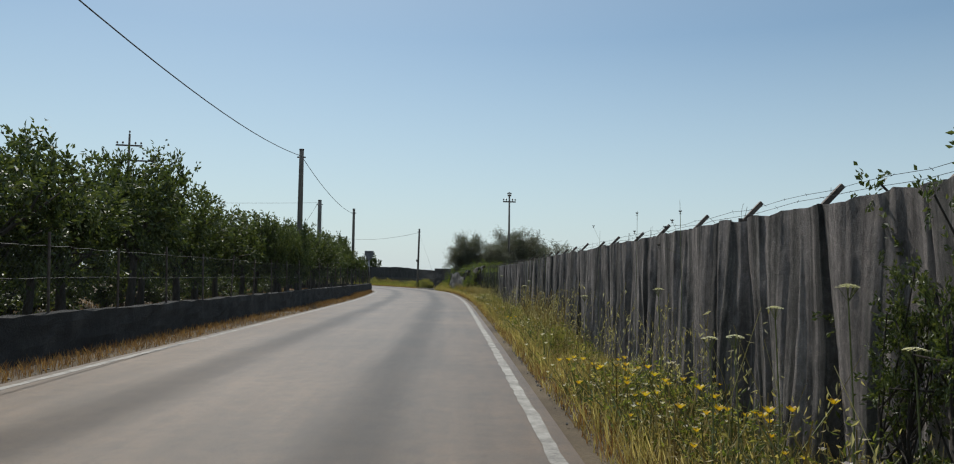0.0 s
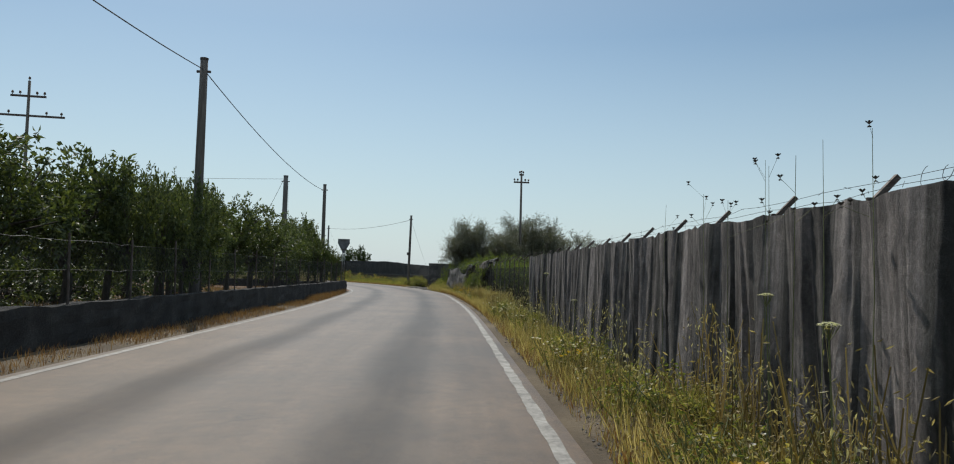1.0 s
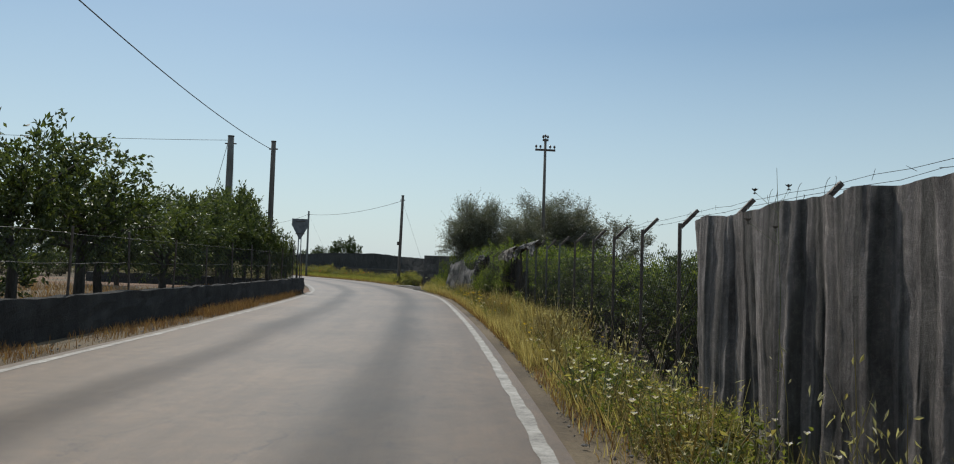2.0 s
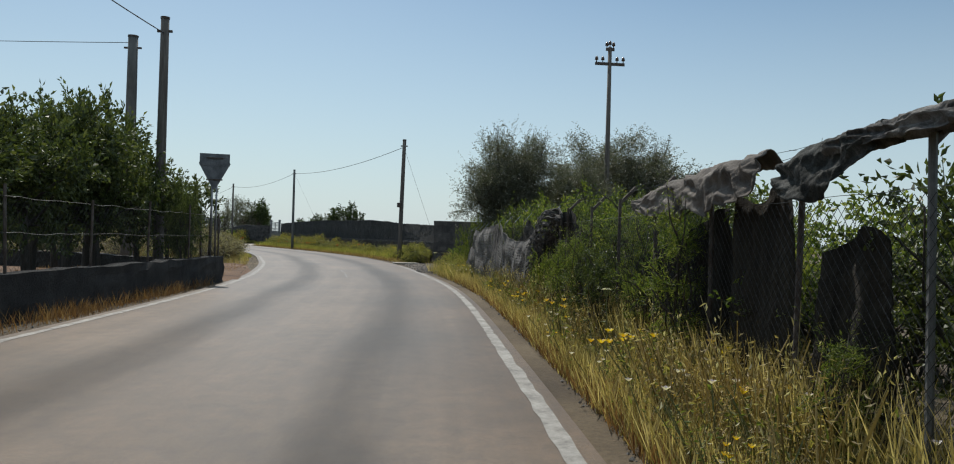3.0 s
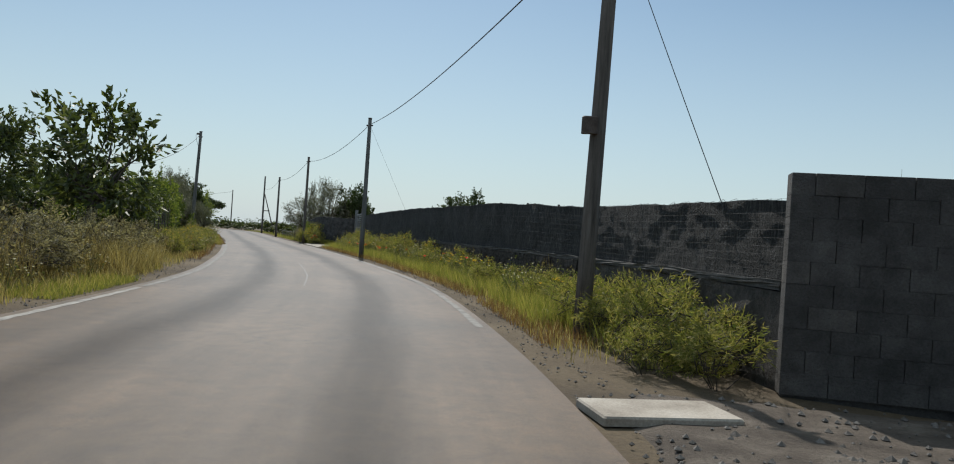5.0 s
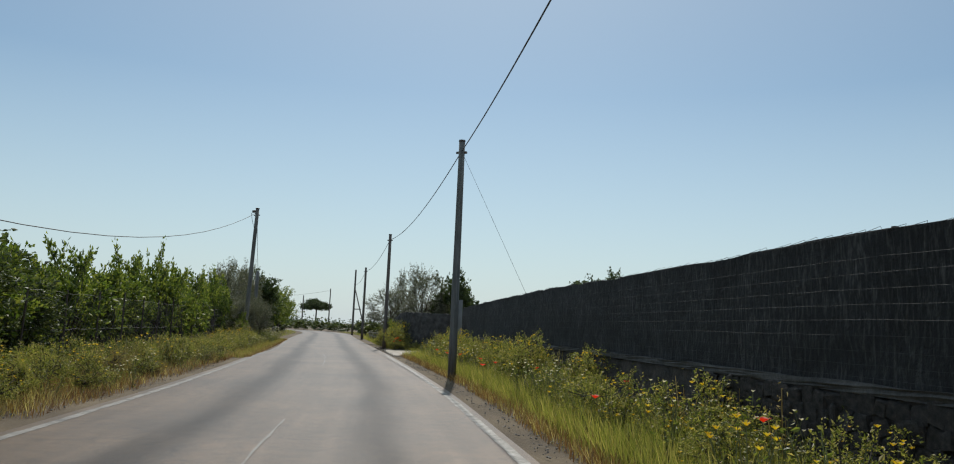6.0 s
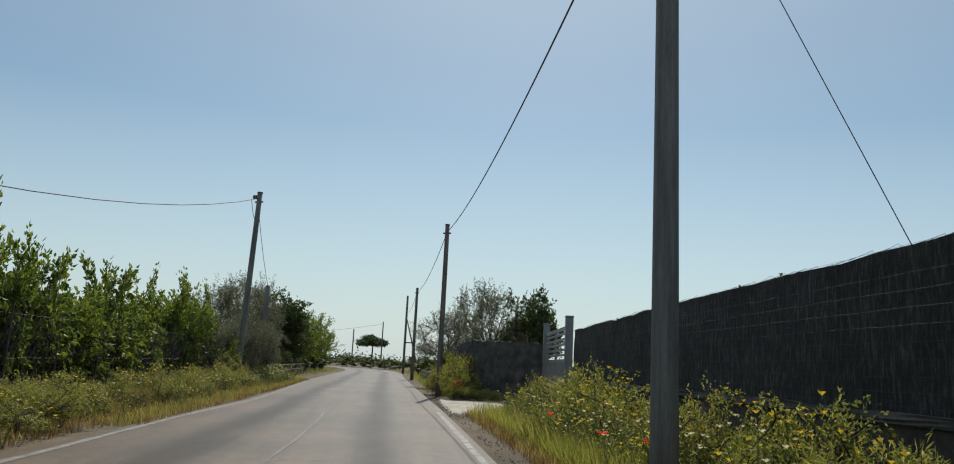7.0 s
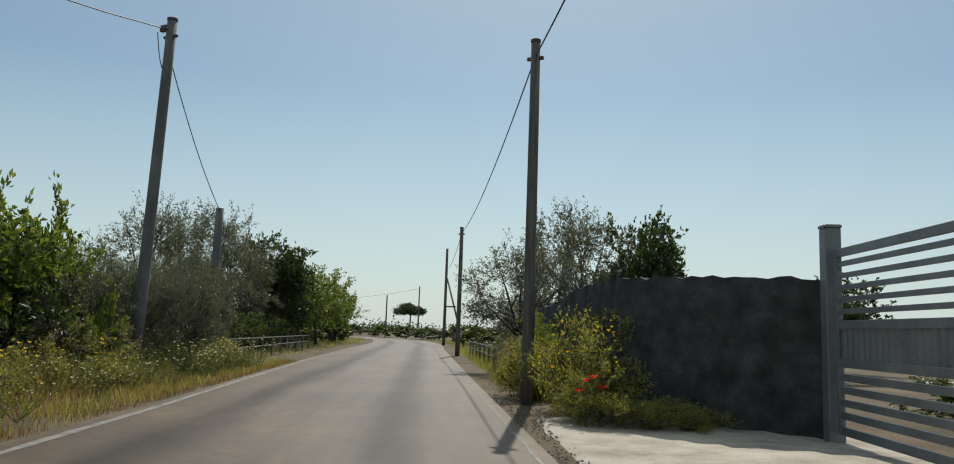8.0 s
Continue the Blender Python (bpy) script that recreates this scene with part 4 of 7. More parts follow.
# --- torn cloth thrown over the fence top, then a sagging plastic net
def rag(name, y0, y1, tops, hang, label, seed, out=0.0, material=M_RAG):
    """Torn cloth lying over the fence top: a lumpy sheet with a ragged lower edge."""
    r = np.random.default_rng(seed)
    n, rows = int((y1 - y0) / 0.018), 30
    ys = np.linspace(y0, y1, n)
    xs = fence_x(ys)
    tz = np.interp(ys, np.linspace(y0, y1, len(tops)), tops)
    hg = np.interp(ys, np.linspace(y0, y1, len(hang)), hang) * np.interp(np.arange(n), np.arange(0, n, 9), r.uniform(0.82, 1.15, len(np.arange(0, n, 9))))
    v = []
    for k in range(rows):
        u = k / (rows - 1)
        side = 0.1 - 0.17 * min(1.0, u / 0.4)
        fall = 0.1 * max(0.0, 0.15 - u) / 0.15 + hg * max(0.0, u - 0.22) / 0.78
        flap = min(1.0, u / 0.3)
        ridge = np.array([0.45 - 1.7 * abs(noise.noise(Vector((y * 3.4 + 1.6 * u, u * 2.2 - y * 0.8, seed + 3)))) for y in ys])
        fine = np.array([0.4 - 1.6 * abs(noise.noise(Vector((y * 10.0 - 4 * u, u * 5.0, seed + 7)))) for y in ys])
        v.append(np.column_stack([xs + out + side - (0.06 * ridge + 0.02 * fine) * flap, ys + 0.02 * ridge, tz + 0.02 * (1 - u) - fall + 0.018 * ridge + 0.01 * fine]))
    v = np.concatenate(v)
    i, j = np.meshgrid(np.arange(rows - 1), np.arange(n - 1), indexing="ij")
    f = np.stack([i * n + j, i * n + j + 1, (i + 1) * n + j + 1, (i + 1) * n + j], -1).reshape(-1, 4)
    hole = np.array([noise.noise(Vector((y * 5.5, k * 0.45, seed + 11))) for k in range(rows - 1) for y in ys[:-1]])
    keep = (hole < 0.55) | (i.ravel() < 24)
    ob = part(name, raw_mesh(name, v, f[keep], material, True))
    ob.modifiers.new("thickness", "SOLIDIFY").thickness = 0.005
    return tagged(ob, label, "torn cloth")


rag("torn_cloth", 42.25, 44.7, [1.9, 1.88, 1.87, 1.86, 1.85, 1.84, 1.82], [0.4, 0.28, 0.14, 0.1, 0.1, 0.09, 0.08], "pale tattered shade cloth slumped over a fence top", 3, material=M_RAGPALE)
rag("torn_cloth", 44.3, 45.26, [1.85, 1.84, 1.82, 1.81, 1.79, 1.74], [0.12, 0.22, 0.28, 0.3, 0.26, 0.16], "crumpled dark-green shade cloth hung over a fence top", 9)
rag("torn_cloth", 45.5, 48.25, [1.84, 1.83, 1.82, 1.8, 1.77, 1.72, 1.66], [0.2, 0.34, 0.38, 0.34, 0.28, 0.2, 0.1], "crumpled grey-brown shade cloth hung over a fence top", 5, material=M_RAGBROWN)
for a, b, top, low, k in ((44.45, 45.1, 1.3, 0.2, 31), (45.5, 46.35, 1.6, 0.12, 32)):
    drape("hanging_cloth", a, b, 0.0, low, M_BROWNCLOTH, "dark brown shade cloth hanging down behind fence wire", seed=k, out=0.12, ragged=0.1, fold=0.04, droop=lambda ys: top - 0.07 * np.sin(ys * 7), lumps=0.02)
drape("hanging_cloth", 46.4, 49.1, 0.0, 0.0, M_DARKCLOTH, "dark shade cloth slung low along a fence", seed=36, out=0.1, ragged=0.1, fold=0.05,
      droop=lambda ys: np.interp(ys, [46.4, 47.3, 48.2, 49.1], [1.55, 1.35, 1.1, 0.7]))
drape("torn_cloth", 51.35, 54.2, 0.0, 0.1, M_DARKCLOTH, "dark torn shade cloth thrown over fence posts", seed=33, out=0.06, ragged=0.08, fold=0.05,
      droop=lambda ys: np.interp(ys, [51.35, 51.7, 52.0, 53.0, 53.5, 53.8, 54.2], [1.38, 1.58, 1.7, 1.69, 1.64, 1.44, 1.2]))
drape("torn_cloth", 54.1, 57.45, 0.0, 0.35, M_DARKCLOTH, "dark mesh cloth draped in a peak over a fence post", seed=34, out=0.13, ragged=0.08, fold=0.03,
      droop=lambda ys: np.interp(ys, [54.1, 54.9, 55.6, 56.05, 56.35, 56.8, 57.45], [1.12, 1.36, 1.58, 1.67, 1.6, 1.36, 1.1]))
drape("plastic_sheet", 58.5, 59.26, 0.0, 0.12, M_SHEET, "pale streaked plastic sheet hung between two fence posts", seed=35, out=-0.05, ragged=0.06, fold=0.02, droop=lambda ys: fence_top(ys) - 0.02)


def bunched_net():
    """The net's end gathered into long folds that climb to a post."""
    n, rows = 150, 44
    ys = np.linspace(51.75, 54.55, n)
    top = np.interp(ys, [51.75, 52.0, 52.4, 53.1, 53.5, 53.8, 54.2, 54.55], [1.63, 1.73, 1.72, 1.72, 1.68, 1.5, 1.36, 1.28])
    low = np.interp(ys, [51.75, 52.0, 52.5, 53.0, 53.5, 54.0, 54.55], [1.5, 1.48, 1.36, 1.18, 0.9, 0.5, 0.2])
    v = []
    for k in range(rows):
        u = k / (rows - 1)
        wav = np.array([0.5 - 1.3 * abs(noise.noise(Vector((y * 1.3, u * 5.0 + y * 0.8, 3.0)))) - 0.9 * abs(noise.noise(Vector((y * 2.6, u * 11.0 + y * 2.0, 5.0)))) + 0.3 * noise.noise(Vector((y * 9.0, u * 22.0, 8.0))) for y in ys])
        v.append(np.column_stack([fence_x(ys) - 0.1 - 0.075 * wav - 0.05 * math.sin(math.pi * u), ys + 0.015 * wav, top + (low - top) * u + 0.02 * wav]))
    v = np.concatenate(v)
    i, j = np.meshgrid(np.arange(rows - 1), np.arange(n - 1), indexing="ij")
    f = np.stack([i * n + j, i * n + j + 1, (i + 1) * n + j + 1, (i + 1) * n + j], -1).reshape(-1, 4)
    gap = np.array([noise.noise(Vector((ys[b] * 4.5, a * 0.55, 5.0))) for a in range(rows - 1) for b in range(n - 1)])
    deep = i.ravel() / (rows - 1)
    ob = part("gathered_net", raw_mesh("gathered_net", v, f[gap < 0.42 - 0.45 * deep], M_NETFOLD, True))
    ob.modifiers.new("thickness", "SOLIDIFY").thickness = 0.004
    edge = [(float(fence_x(y)) - 0.1, y, z + 0.012) for y, z in zip(ys[::6], top[::6])]
    part("cord", mesh_of("cord", [tube(edge, 0.008, 5)], M_NET, True), ob, "pale cord along the upper edge")
    tagged(ob, "grey plastic net gathered into long folds over a post", "plastic net")


bunched_net()


def hole_net(name, y0, y1, tops, bottoms, label, cell=0.1, seed=2):
    """Plastic net with real openings: every cell is a frame round an oval hole."""
    r = np.random.default_rng(seed)
    n = int((y1 - y0) / cell)
    m = 22
    chunks_v, chunks_f, k = [], [], 0
    ring = np.array([(math.cos(a), math.sin(a)) for a in np.arange(8) * math.pi / 4])
    square = np.array([(1, 0), (1, 1), (0, 1), (-1, 1), (-1, 0), (-1, -1), (0, -1), (1, -1)]) * 0.5

    def at(a, b):
        y = y0 + (y1 - y0) * a / n
        t, bo = np.interp(y, np.linspace(y0, y1, len(tops)), tops), np.interp(y, np.linspace(y0, y1, len(bottoms)), bottoms)
        u = b / m
        wrinkle = noise.noise(Vector((y * 1.6, u * 3.0, seed))) * 0.09 + noise.noise(Vector((y * 5.5, u * 5.0, seed + 3))) * 0.03
        x = float(fence_x(y)) - 0.06 - wrinkle - 0.06 * math.sin(math.pi * u)
        return np.array([x, y + 0.02 * noise.noise(Vector((y * 2.0, u * 6.0, seed + 8))), t + (bo - t) * u + 0.03 * noise.noise(Vector((y * 1.5, u * 2.5, seed + 5)))])

    quads = np.array([(q, (q + 1) % 8, 8 + (q + 1) % 8, 8 + q) for q in range(8)])
    for a in range(n):
        for b in range(m):
            wide, tall = 0.24 * r.uniform(0.75, 1.2), 0.34 * r.uniform(0.75, 1.15)
            if b < 2 or (b == 8 and seed == 4):
                wide, tall = 0.05, 0.05
            off = r.normal(0, 0.03, 2)
            cell_v = [at(a + 0.5 + q[0], b + 0.5 + q[1]) for q in square] + [at(a + 0.5 + off[0] + q[0] * wide, b + 0.5 + off[1] + q[1] * tall) for q in ring]
            chunks_v.append(np.array(cell_v))
            chunks_f.append(quads + k)
            k += 16
    ob = part(name, raw_mesh(name, np.concatenate(chunks_v), np.concatenate(chunks_f), M_NET))
    ob.modifiers.new("thickness", "SOLIDIFY").thickness = 0.004
    cord = np.array([at(a, 0) + np.array([-0.004, 0, 0.006]) for a in range(n + 1)])
    part("top_cord", mesh_of("top_cord", [tube(cord, 0.007, 5)], M_NET, True), ob, "pale cord threaded through the top edge")
    for a in range(2, n, 14):
        q = at(a, 0)
        part("tie", mesh_of("tie", [tube([q + np.array([-0.01, 0, -0.02]), q + np.array([0.04, 0.01, 0.03]), q + np.array([0.08, 0, -0.01])], 0.003, 4)], M_WIRE), ob, "twisted wire tie")
    return tagged(ob, label, "plastic net")


hole_net("plastic_net", 54.2, 58.46, [1.36, 1.26, 1.21, 1.2, 1.22, 1.27, 1.42, 1.61], [0.2, 0.1, 0.08, 0.06, 0.06, 0.06, 0.06, 0.06], "pale perforated plastic net sagging along a fence")
hole_net("plastic_net", 59.28, 63.26, [1.57, 1.54, 1.52, 1.4, 1.5], [0.06, 0.06, 0.08, 0.08, 0.1], "pale perforated plastic net tied to fence posts", seed=4)
hole_net("plastic_net", 63.3, 65.0, [1.28, 1.0, 0.72], [0.1, 0.08, 0.06], "loose end of a pale perforated net slumping to the ground", seed=5)

# --- right, beyond the gateway: block wall with a pillar, wooden gate, then the dark screened wall
def block_wall(name, a, b, h, label, bl=0.42, bh=0.206, thick=0.22, material=M_BLOCK, rough=1.0):
    a, b = np.array(a, float), np.array(b, float)
    ln = np.linalg.norm(b - a)
    ang = math.degrees(math.atan2(b[1] - a[1], b[0] - a[0]))
    core = part(name, raw_mesh(name, *box(0.02, ln - 0.02, 0.025, thick - 0.025, -0.2, h - 0.03), material), at=pose(a[0], a[1], 0, 0, 0, ang))
    tagged(core, label, "wall", kind="structure")
    base = raw_mesh("block", *box(-bl / 2 + 0.003, bl / 2 - 0.003, -0.01, thick + 0.01, 0.002, bh - 0.001, 0.004), material)
    half = raw_mesh("block", *box(-bl / 4 + 0.003, bl / 4 - 0.003, -0.01, thick + 0.01, 0.002, bh - 0.001, 0.004), material)
    r = random.Random(4)
    for row in range(int(h / bh)):
        x = 0.0
        first = row % 2 == 1
        while x < ln - 0.05:
            w = bl / 2 if first or ln - x < bl * 0.75 else bl
            first = False
            part("block", half if w < bl else base, core, at=pose(x + w / 2, r.uniform(-0.008, 0.008) * rough, row * bh, 0, r.uniform(-0.5, 0.5) * rough, r.uniform(-0.8, 0.8) * rough))
            x += w
    return core


block_wall("gateway_wall", (-3.15, 77.55), (-0.71, 77.41), 2.06, "rough grey lava-block wall beside a gravel gateway", rough=0.4)
tagged(part("gateway_panel", wall_strip("gateway_panel", [(-0.7, 77.43), (-0.3, 77.4), (0.15, 77.37)], -0.15, [1.95, 1.95, 1.94], -0.18, M_PLASTER, 0.2, 0.004)), "smooth grey rendered wall panel beside a gate pillar", "wall", kind="structure")
pil = root("gate_pillar", "rough grey block gate pillar with a flat cap", "pillar", pose(0.41, 77.3, 0))
part("shaft", raw_mesh("shaft", *box(-0.23, 0.23, -0.25, 0.25, -0.2, 2.22, 0.03), M_DARKWALL), pil)
part("cap", raw_mesh("cap", *box(-0.28, 0.28, -0.3, 0.3, 2.22, 2.35, 0.03), M_DARKWALL), pil)
wg = root("wooden_gate", "yellowed wooden slat gate between pillars", "gate", pose(0.69, 77.25, 0))
for k in range(20):
    part("slat", raw_mesh("slat", *box(0.05 + k * 0.155, 0.185 + k * 0.155, -0.02, 0.02, 0.12, 2.12 + 0.03 * math.sin(k * 2.1), 0.008), M_WOODGATE), wg)
for z in (0.4, 1.75):
    part("rail", raw_mesh("rail", *box(0.0, 3.2, 0.021, 0.08, z, z + 0.1, 0.01), M_WOODGATE), wg)

SCREEN = [(-3.1, 77.75), (-4.75, 83.9), (-6.5, 88.8), (-8.5, 93.4), (-11.1, 99.35), (-15.25, 108.25), (-20.33, 118.5)]
SCREEN_H = {77.75: 1.84, 85: 1.99, 89: 2.2, 92: 2.31, 98.5: 2.36, 104: 2.43, 107: 2.43, 110: 2.4, 113: 2.35, 118.5: 2.25}
NET_FOOT = 1.02
base_wall = tagged(part("boundary_wall_right", wall_strip("boundary_wall_right", SCREEN, -0.15, [0.94] * 7, 0.24, M_OLDBLOCK)), "rough dark lava-stone base wall under a net screen", "wall", kind="structure")
COPING = [(-3.13, 77.85)] + [(x - 0.025, y - 0.01) for x, y in SCREEN[1:]]
tagged(part("wall_coping", wall_strip("wall_coping", COPING, 0.945, [1.03] * 7, 0.3, M_COPING, 0.4, 0.008)), "grey concrete coping along a stone base wall", "coping", kind="structure")
sq, st, sk = along(SCREEN, 0.12)
sh = np.interp(sq[:, 1], list(SCREEN_H), list(SCREEN_H.values()))


def screen():
    ob = root("screened_fence", "tall fence of black shade net laced with wire", "fence")
    n, rows = len(sk), 16
    nr = np.stack([st[:, 1], -st[:, 0]], -1)
    r = np.random.default_rng(12)
    slack = np.interp(np.arange(n), np.arange(0, n, 8), r.normal(0, 0.007, len(np.arange(0, n, 8))))
    edge = np.interp(np.arange(n), np.arange(0, n, 5), r.normal(0, 0.014, len(np.arange(0, n, 5))))
    v = []
    for k in range(rows):
        u = k / (rows - 1)
        o = 0.06 + slack * math.sin(math.pi * u) * 1.6 + 0.014 * np.array([noise.noise(Vector((q * 2.2, u * 5.0, 9.0))) + 0.6 * noise.noise(Vector((q * 6.0, u * 14.0, 4.0))) for q in sk])
        v.append(np.column_stack([sq[:, :2] + nr * o[:, None], NET_FOOT + (sh + edge - NET_FOOT) * u]))
    v = np.concatenate(v)
    i, j = np.meshgrid(np.arange(rows - 1), np.arange(n - 1), indexing="ij")
    f = np.stack([i * n + j, i * n + j + 1, (i + 1) * n + j + 1, (i + 1) * n + j], -1).reshape(-1, 4)
    net = part("shade_net", raw_mesh("shade_net", v, f, M_BLACKNET, True), ob, "slack black shade net")
    thick = net.modifiers.new("thickness", "SOLIDIFY")
    thick.thickness, thick.use_rim = 0.006, False
    for a in range(0, n, 21):
        x, y = sq[a, :2] + nr[a] * 0.12
        part("post", mesh_of("post", [tube([(x, y, 0.9), (x, y, sh[a] + 0.02)], 0.03, 6)], M_STEEL), ob)
    for frac in (0.05, 0.13, 0.22, 0.32, 0.42, 0.52, 0.62, 0.72, 0.82, 0.985):
        p = np.column_stack([sq[::3, :2] - nr[::3] * 0.02, NET_FOOT + (sh[::3] - NET_FOOT) * frac + r.normal(0, 0.003, len(sq[::3]))])
        part("strand", mesh_of("strand", [tube(p, 0.0013, 4, False)], M_WIREGREY), ob, "taut dull grey wire")
    chunks = []
    for a in range(0, n - 4, 2):
        q = sq[a, :2] + nr[a] * 0.03
        d = r.normal(0, 0.06, 2)
        z = sh[a] + edge[a]
        chunks.append(tube([(*q, z - 0.05), (*(q + d * 0.4), z + 0.012), (*(sq[a + 3, :2]), z - 0.03)], 0.0022, 3, False))
    part("frayed_edge", raw_mesh("frayed_edge", *join(chunks), M_WIRE), ob, "frayed wire edge of the net")


screen()

# --- grey slatted gate with its posts, and the stone return wall beyond
def slat_gate(a, b, z):
    a, b = np.array(a, float), np.array(b, float)
    ln, ang = np.linalg.norm(b - a), math.degrees(math.atan2(b[1] - a[1], b[0] - a[0]))
    for x0, h in ((0.0, 2.53), (ln, 2.62)):
        m = pose(a[0], a[1], z, 0, 0, ang) @ pose(x0, 0, 0)
        po = root("gate_post", "square grey painted steel gate post", "gate post", m, "gate posts")
        part("shaft", raw_mesh("shaft", *box(-0.1, 0.1, -0.1, 0.1, -0.25, h - 0.03, 0.012), M_GATE), po)
        part("cap", raw_mesh("cap", *box(-0.11, 0.11, -0.11, 0.11, h - 0.03, h + 0.01, 0.01), M_GATE), po)
    half = ln / 2
    for k in (0, 1):
        x0, x1 = (0.17, half - 0.01) if k == 0 else (half + 0.01, ln - 0.17)
        g = root("slatted_gate", "grey painted steel gate leaf with horizontal slats and a corrugated panel", "gate", pose(a[0], a[1], z, 0, 0, ang), "gate leaves")
        top = 2.3
        for xs in (x0, x1 - 0.07):
            part("stile", raw_mesh("stile", *box(xs, xs + 0.07, -0.03, 0.03, 0.06, top, 0.006), M_GATE), g)
        for zz, w in [(0.06, 0.1), (2.2, 0.1)] + [(0.25 + i * 0.15, 0.085) for i in range(4)] + [(1.5 + i * 0.145, 0.06) for i in range(5)]:
            part("slat", raw_mesh("slat", *box(x0 + 0.07, x1 - 0.07, -0.022, 0.022, zz, zz + w, 0.005), M_GATE), g)
        for zz in (0.86, 1.32):
            part("rail", raw_mesh("rail", *box(x0 + 0.07, x1 - 0.07, -0.028, 0.028, zz, zz + 0.1, 0.006), M_GATE), g)
        n = int((x1 - x0 - 0.14) / 0.02)
        xs = np.linspace(x0 + 0.07, x1 - 0.07, n)
        yy = 0.011 * np.sign(np.sin(np.arange(n) * 0.9))
        v = np.concatenate([np.column_stack([xs, yy + o, np.full(n, zz)]) for o in (0, 0.004) for zz in (0.96, 1.32)])
        i = np.arange(n - 1)
        f = np.concatenate([np.stack([i, i + 1, n + i + 1, n + i], -1), np.stack([2 * n + i + 1, 2 * n + i, 3 * n + i, 3 * n + i + 1], -1)])
        part("corrugated_panel", raw_mesh("corrugated_panel", v, f, M_GATE), g, "grey corrugated sheet panel")
    lv, lf = box(half - 0.16, half - 0.05, -0.05, -0.03, 1.0, 1.12, 0.005)
    part("lock_plate", raw_mesh("lock_plate", lv, lf, M_GALV), g, "steel lock plate")


slat_gate((-20.47, 118.74), (-22.64, 124.0), 0.1)
tagged(part("stone_wall", wall_strip("stone_wall", [(-22.7, 124.24), (-23.6, 124.16), (-24.6, 124.2), (-25.9, 125.2), (-28.3, 129.6), (-30.2, 133.6)], 0.0, [2.07, 2.09, 2.07, 1.88, 1.84, 1.75], 0.3, M_DARKWALL, 0.14, 0.016)),
       "dark rough lava-stone wall along the verge", "wall", kind="structure")


# --- railings at the far culvert
def railing(a, b, label):
    ob = root("railing", label, "railing", None, "railings at the culvert")
    a, b = np.array(a, float), np.array(b, float)
    n = int(np.linalg.norm(b - a) / 1.8)
    for k in range(n + 1):
        x, y = a + (b - a) * k / n
        part("post", mesh_of("post", [tube([(x, y, -0.1), (x, y, 0.72)], 0.035, 6)], M_CONCPOLE), ob)
    for z in (0.7, 0.4):
        part("rail", mesh_of("rail", [tube([(*a, z), (*b, z)], 0.026, 6)], M_CONCPOLE), ob)


railing(road_xy(140.6, -4.6), road_xy(157.5, -4.5), "low grey tube railing beside the verge")
railing(road_xy(S_G + 10, 3.9), road_xy(S_G + 24, 3.8), "low grey tube railing beside the road")

# --- left gate panel and the give-way sign seen from behind
lg = root("metal_gate", "pale weathered metal gate of vertical bars beside a hedge", "gate", pose(-15.03, 79.02, 0, 0, 0, 34))
for k in range(8):
    part("bar", mesh_of("bar", [tube([(0.08 + k * 0.098, 0, 0.1), (0.08 + k * 0.098, 0, 1.88)], 0.013, 4)], M_OLDWIRE), lg)
for z in (0.15, 0.95, 1.86):
    part("rail", raw_mesh("rail", *box(0, 0.86, -0.02, 0.02, z, z + 0.05, 0.008), M_OLDWIRE), lg)
part("post", raw_mesh("post", *box(-0.09, -0.01, -0.05, 0.05, -0.1, 1.95, 0.015), M_STEEL), lg)
part("pillar", raw_mesh("pillar", *box(0.87, 1.13, -0.13, 0.13, -0.1, 1.92, 0.02), M_COPING), lg, "dark concrete gate pillar")


def road_sign():
    ob = root("road_sign", "dull metal back of a give-way sign on twin posts", "road sign", pose(-8.08, 60.2, 0, 0, 0, 14))
    part("post", mesh_of("post", [tube([(-0.05, 0.06, 0.5), (-0.05, 0.06, 3.1)], 0.026, 8)], M_GALV, True), ob)
    part("post", mesh_of("post", [tube([(0.06, 0.06, 0.5), (0.06, 0.06, 3.1)], 0.022, 8)], M_GALV, True), ob)

    def plate(outline, y, d):
        v = np.array([(x, yy, z) for yy in (y, y + d) for x, z in outline])
        n = len(outline)
        me = bpy.data.meshes.new("plate")
        me.from_pydata(v.tolist(), [], [list(range(n)), list(range(2 * n - 1, n - 1, -1))] + [[i, n + i, n + (i + 1) % n, (i + 1) % n] for i in range(n)])
        me.materials.append(M_SIGNBACK)
        return me

    part("rectangular_plate", plate([(-0.365, 2.92), (0.365, 2.92), (0.365, 3.23), (-0.365, 3.23)], -0.005, 0.004), ob, "dull metal rectangular plate")
    part("triangular_plate", plate([(-0.385, 2.98), (-0.03, 2.32), (0.03, 2.32), (0.385, 2.98), (0.36, 3.02), (-0.36, 3.02)], 0.003, 0.004), ob, "dull metal triangular plate")
    for z in (2.55, 3.1):
        part("bracket", raw_mesh("bracket", *box(-0.2, 0.2, -0.03, -0.006, z, z + 0.035, 0.004), M_STEEL), ob)


road_sign()

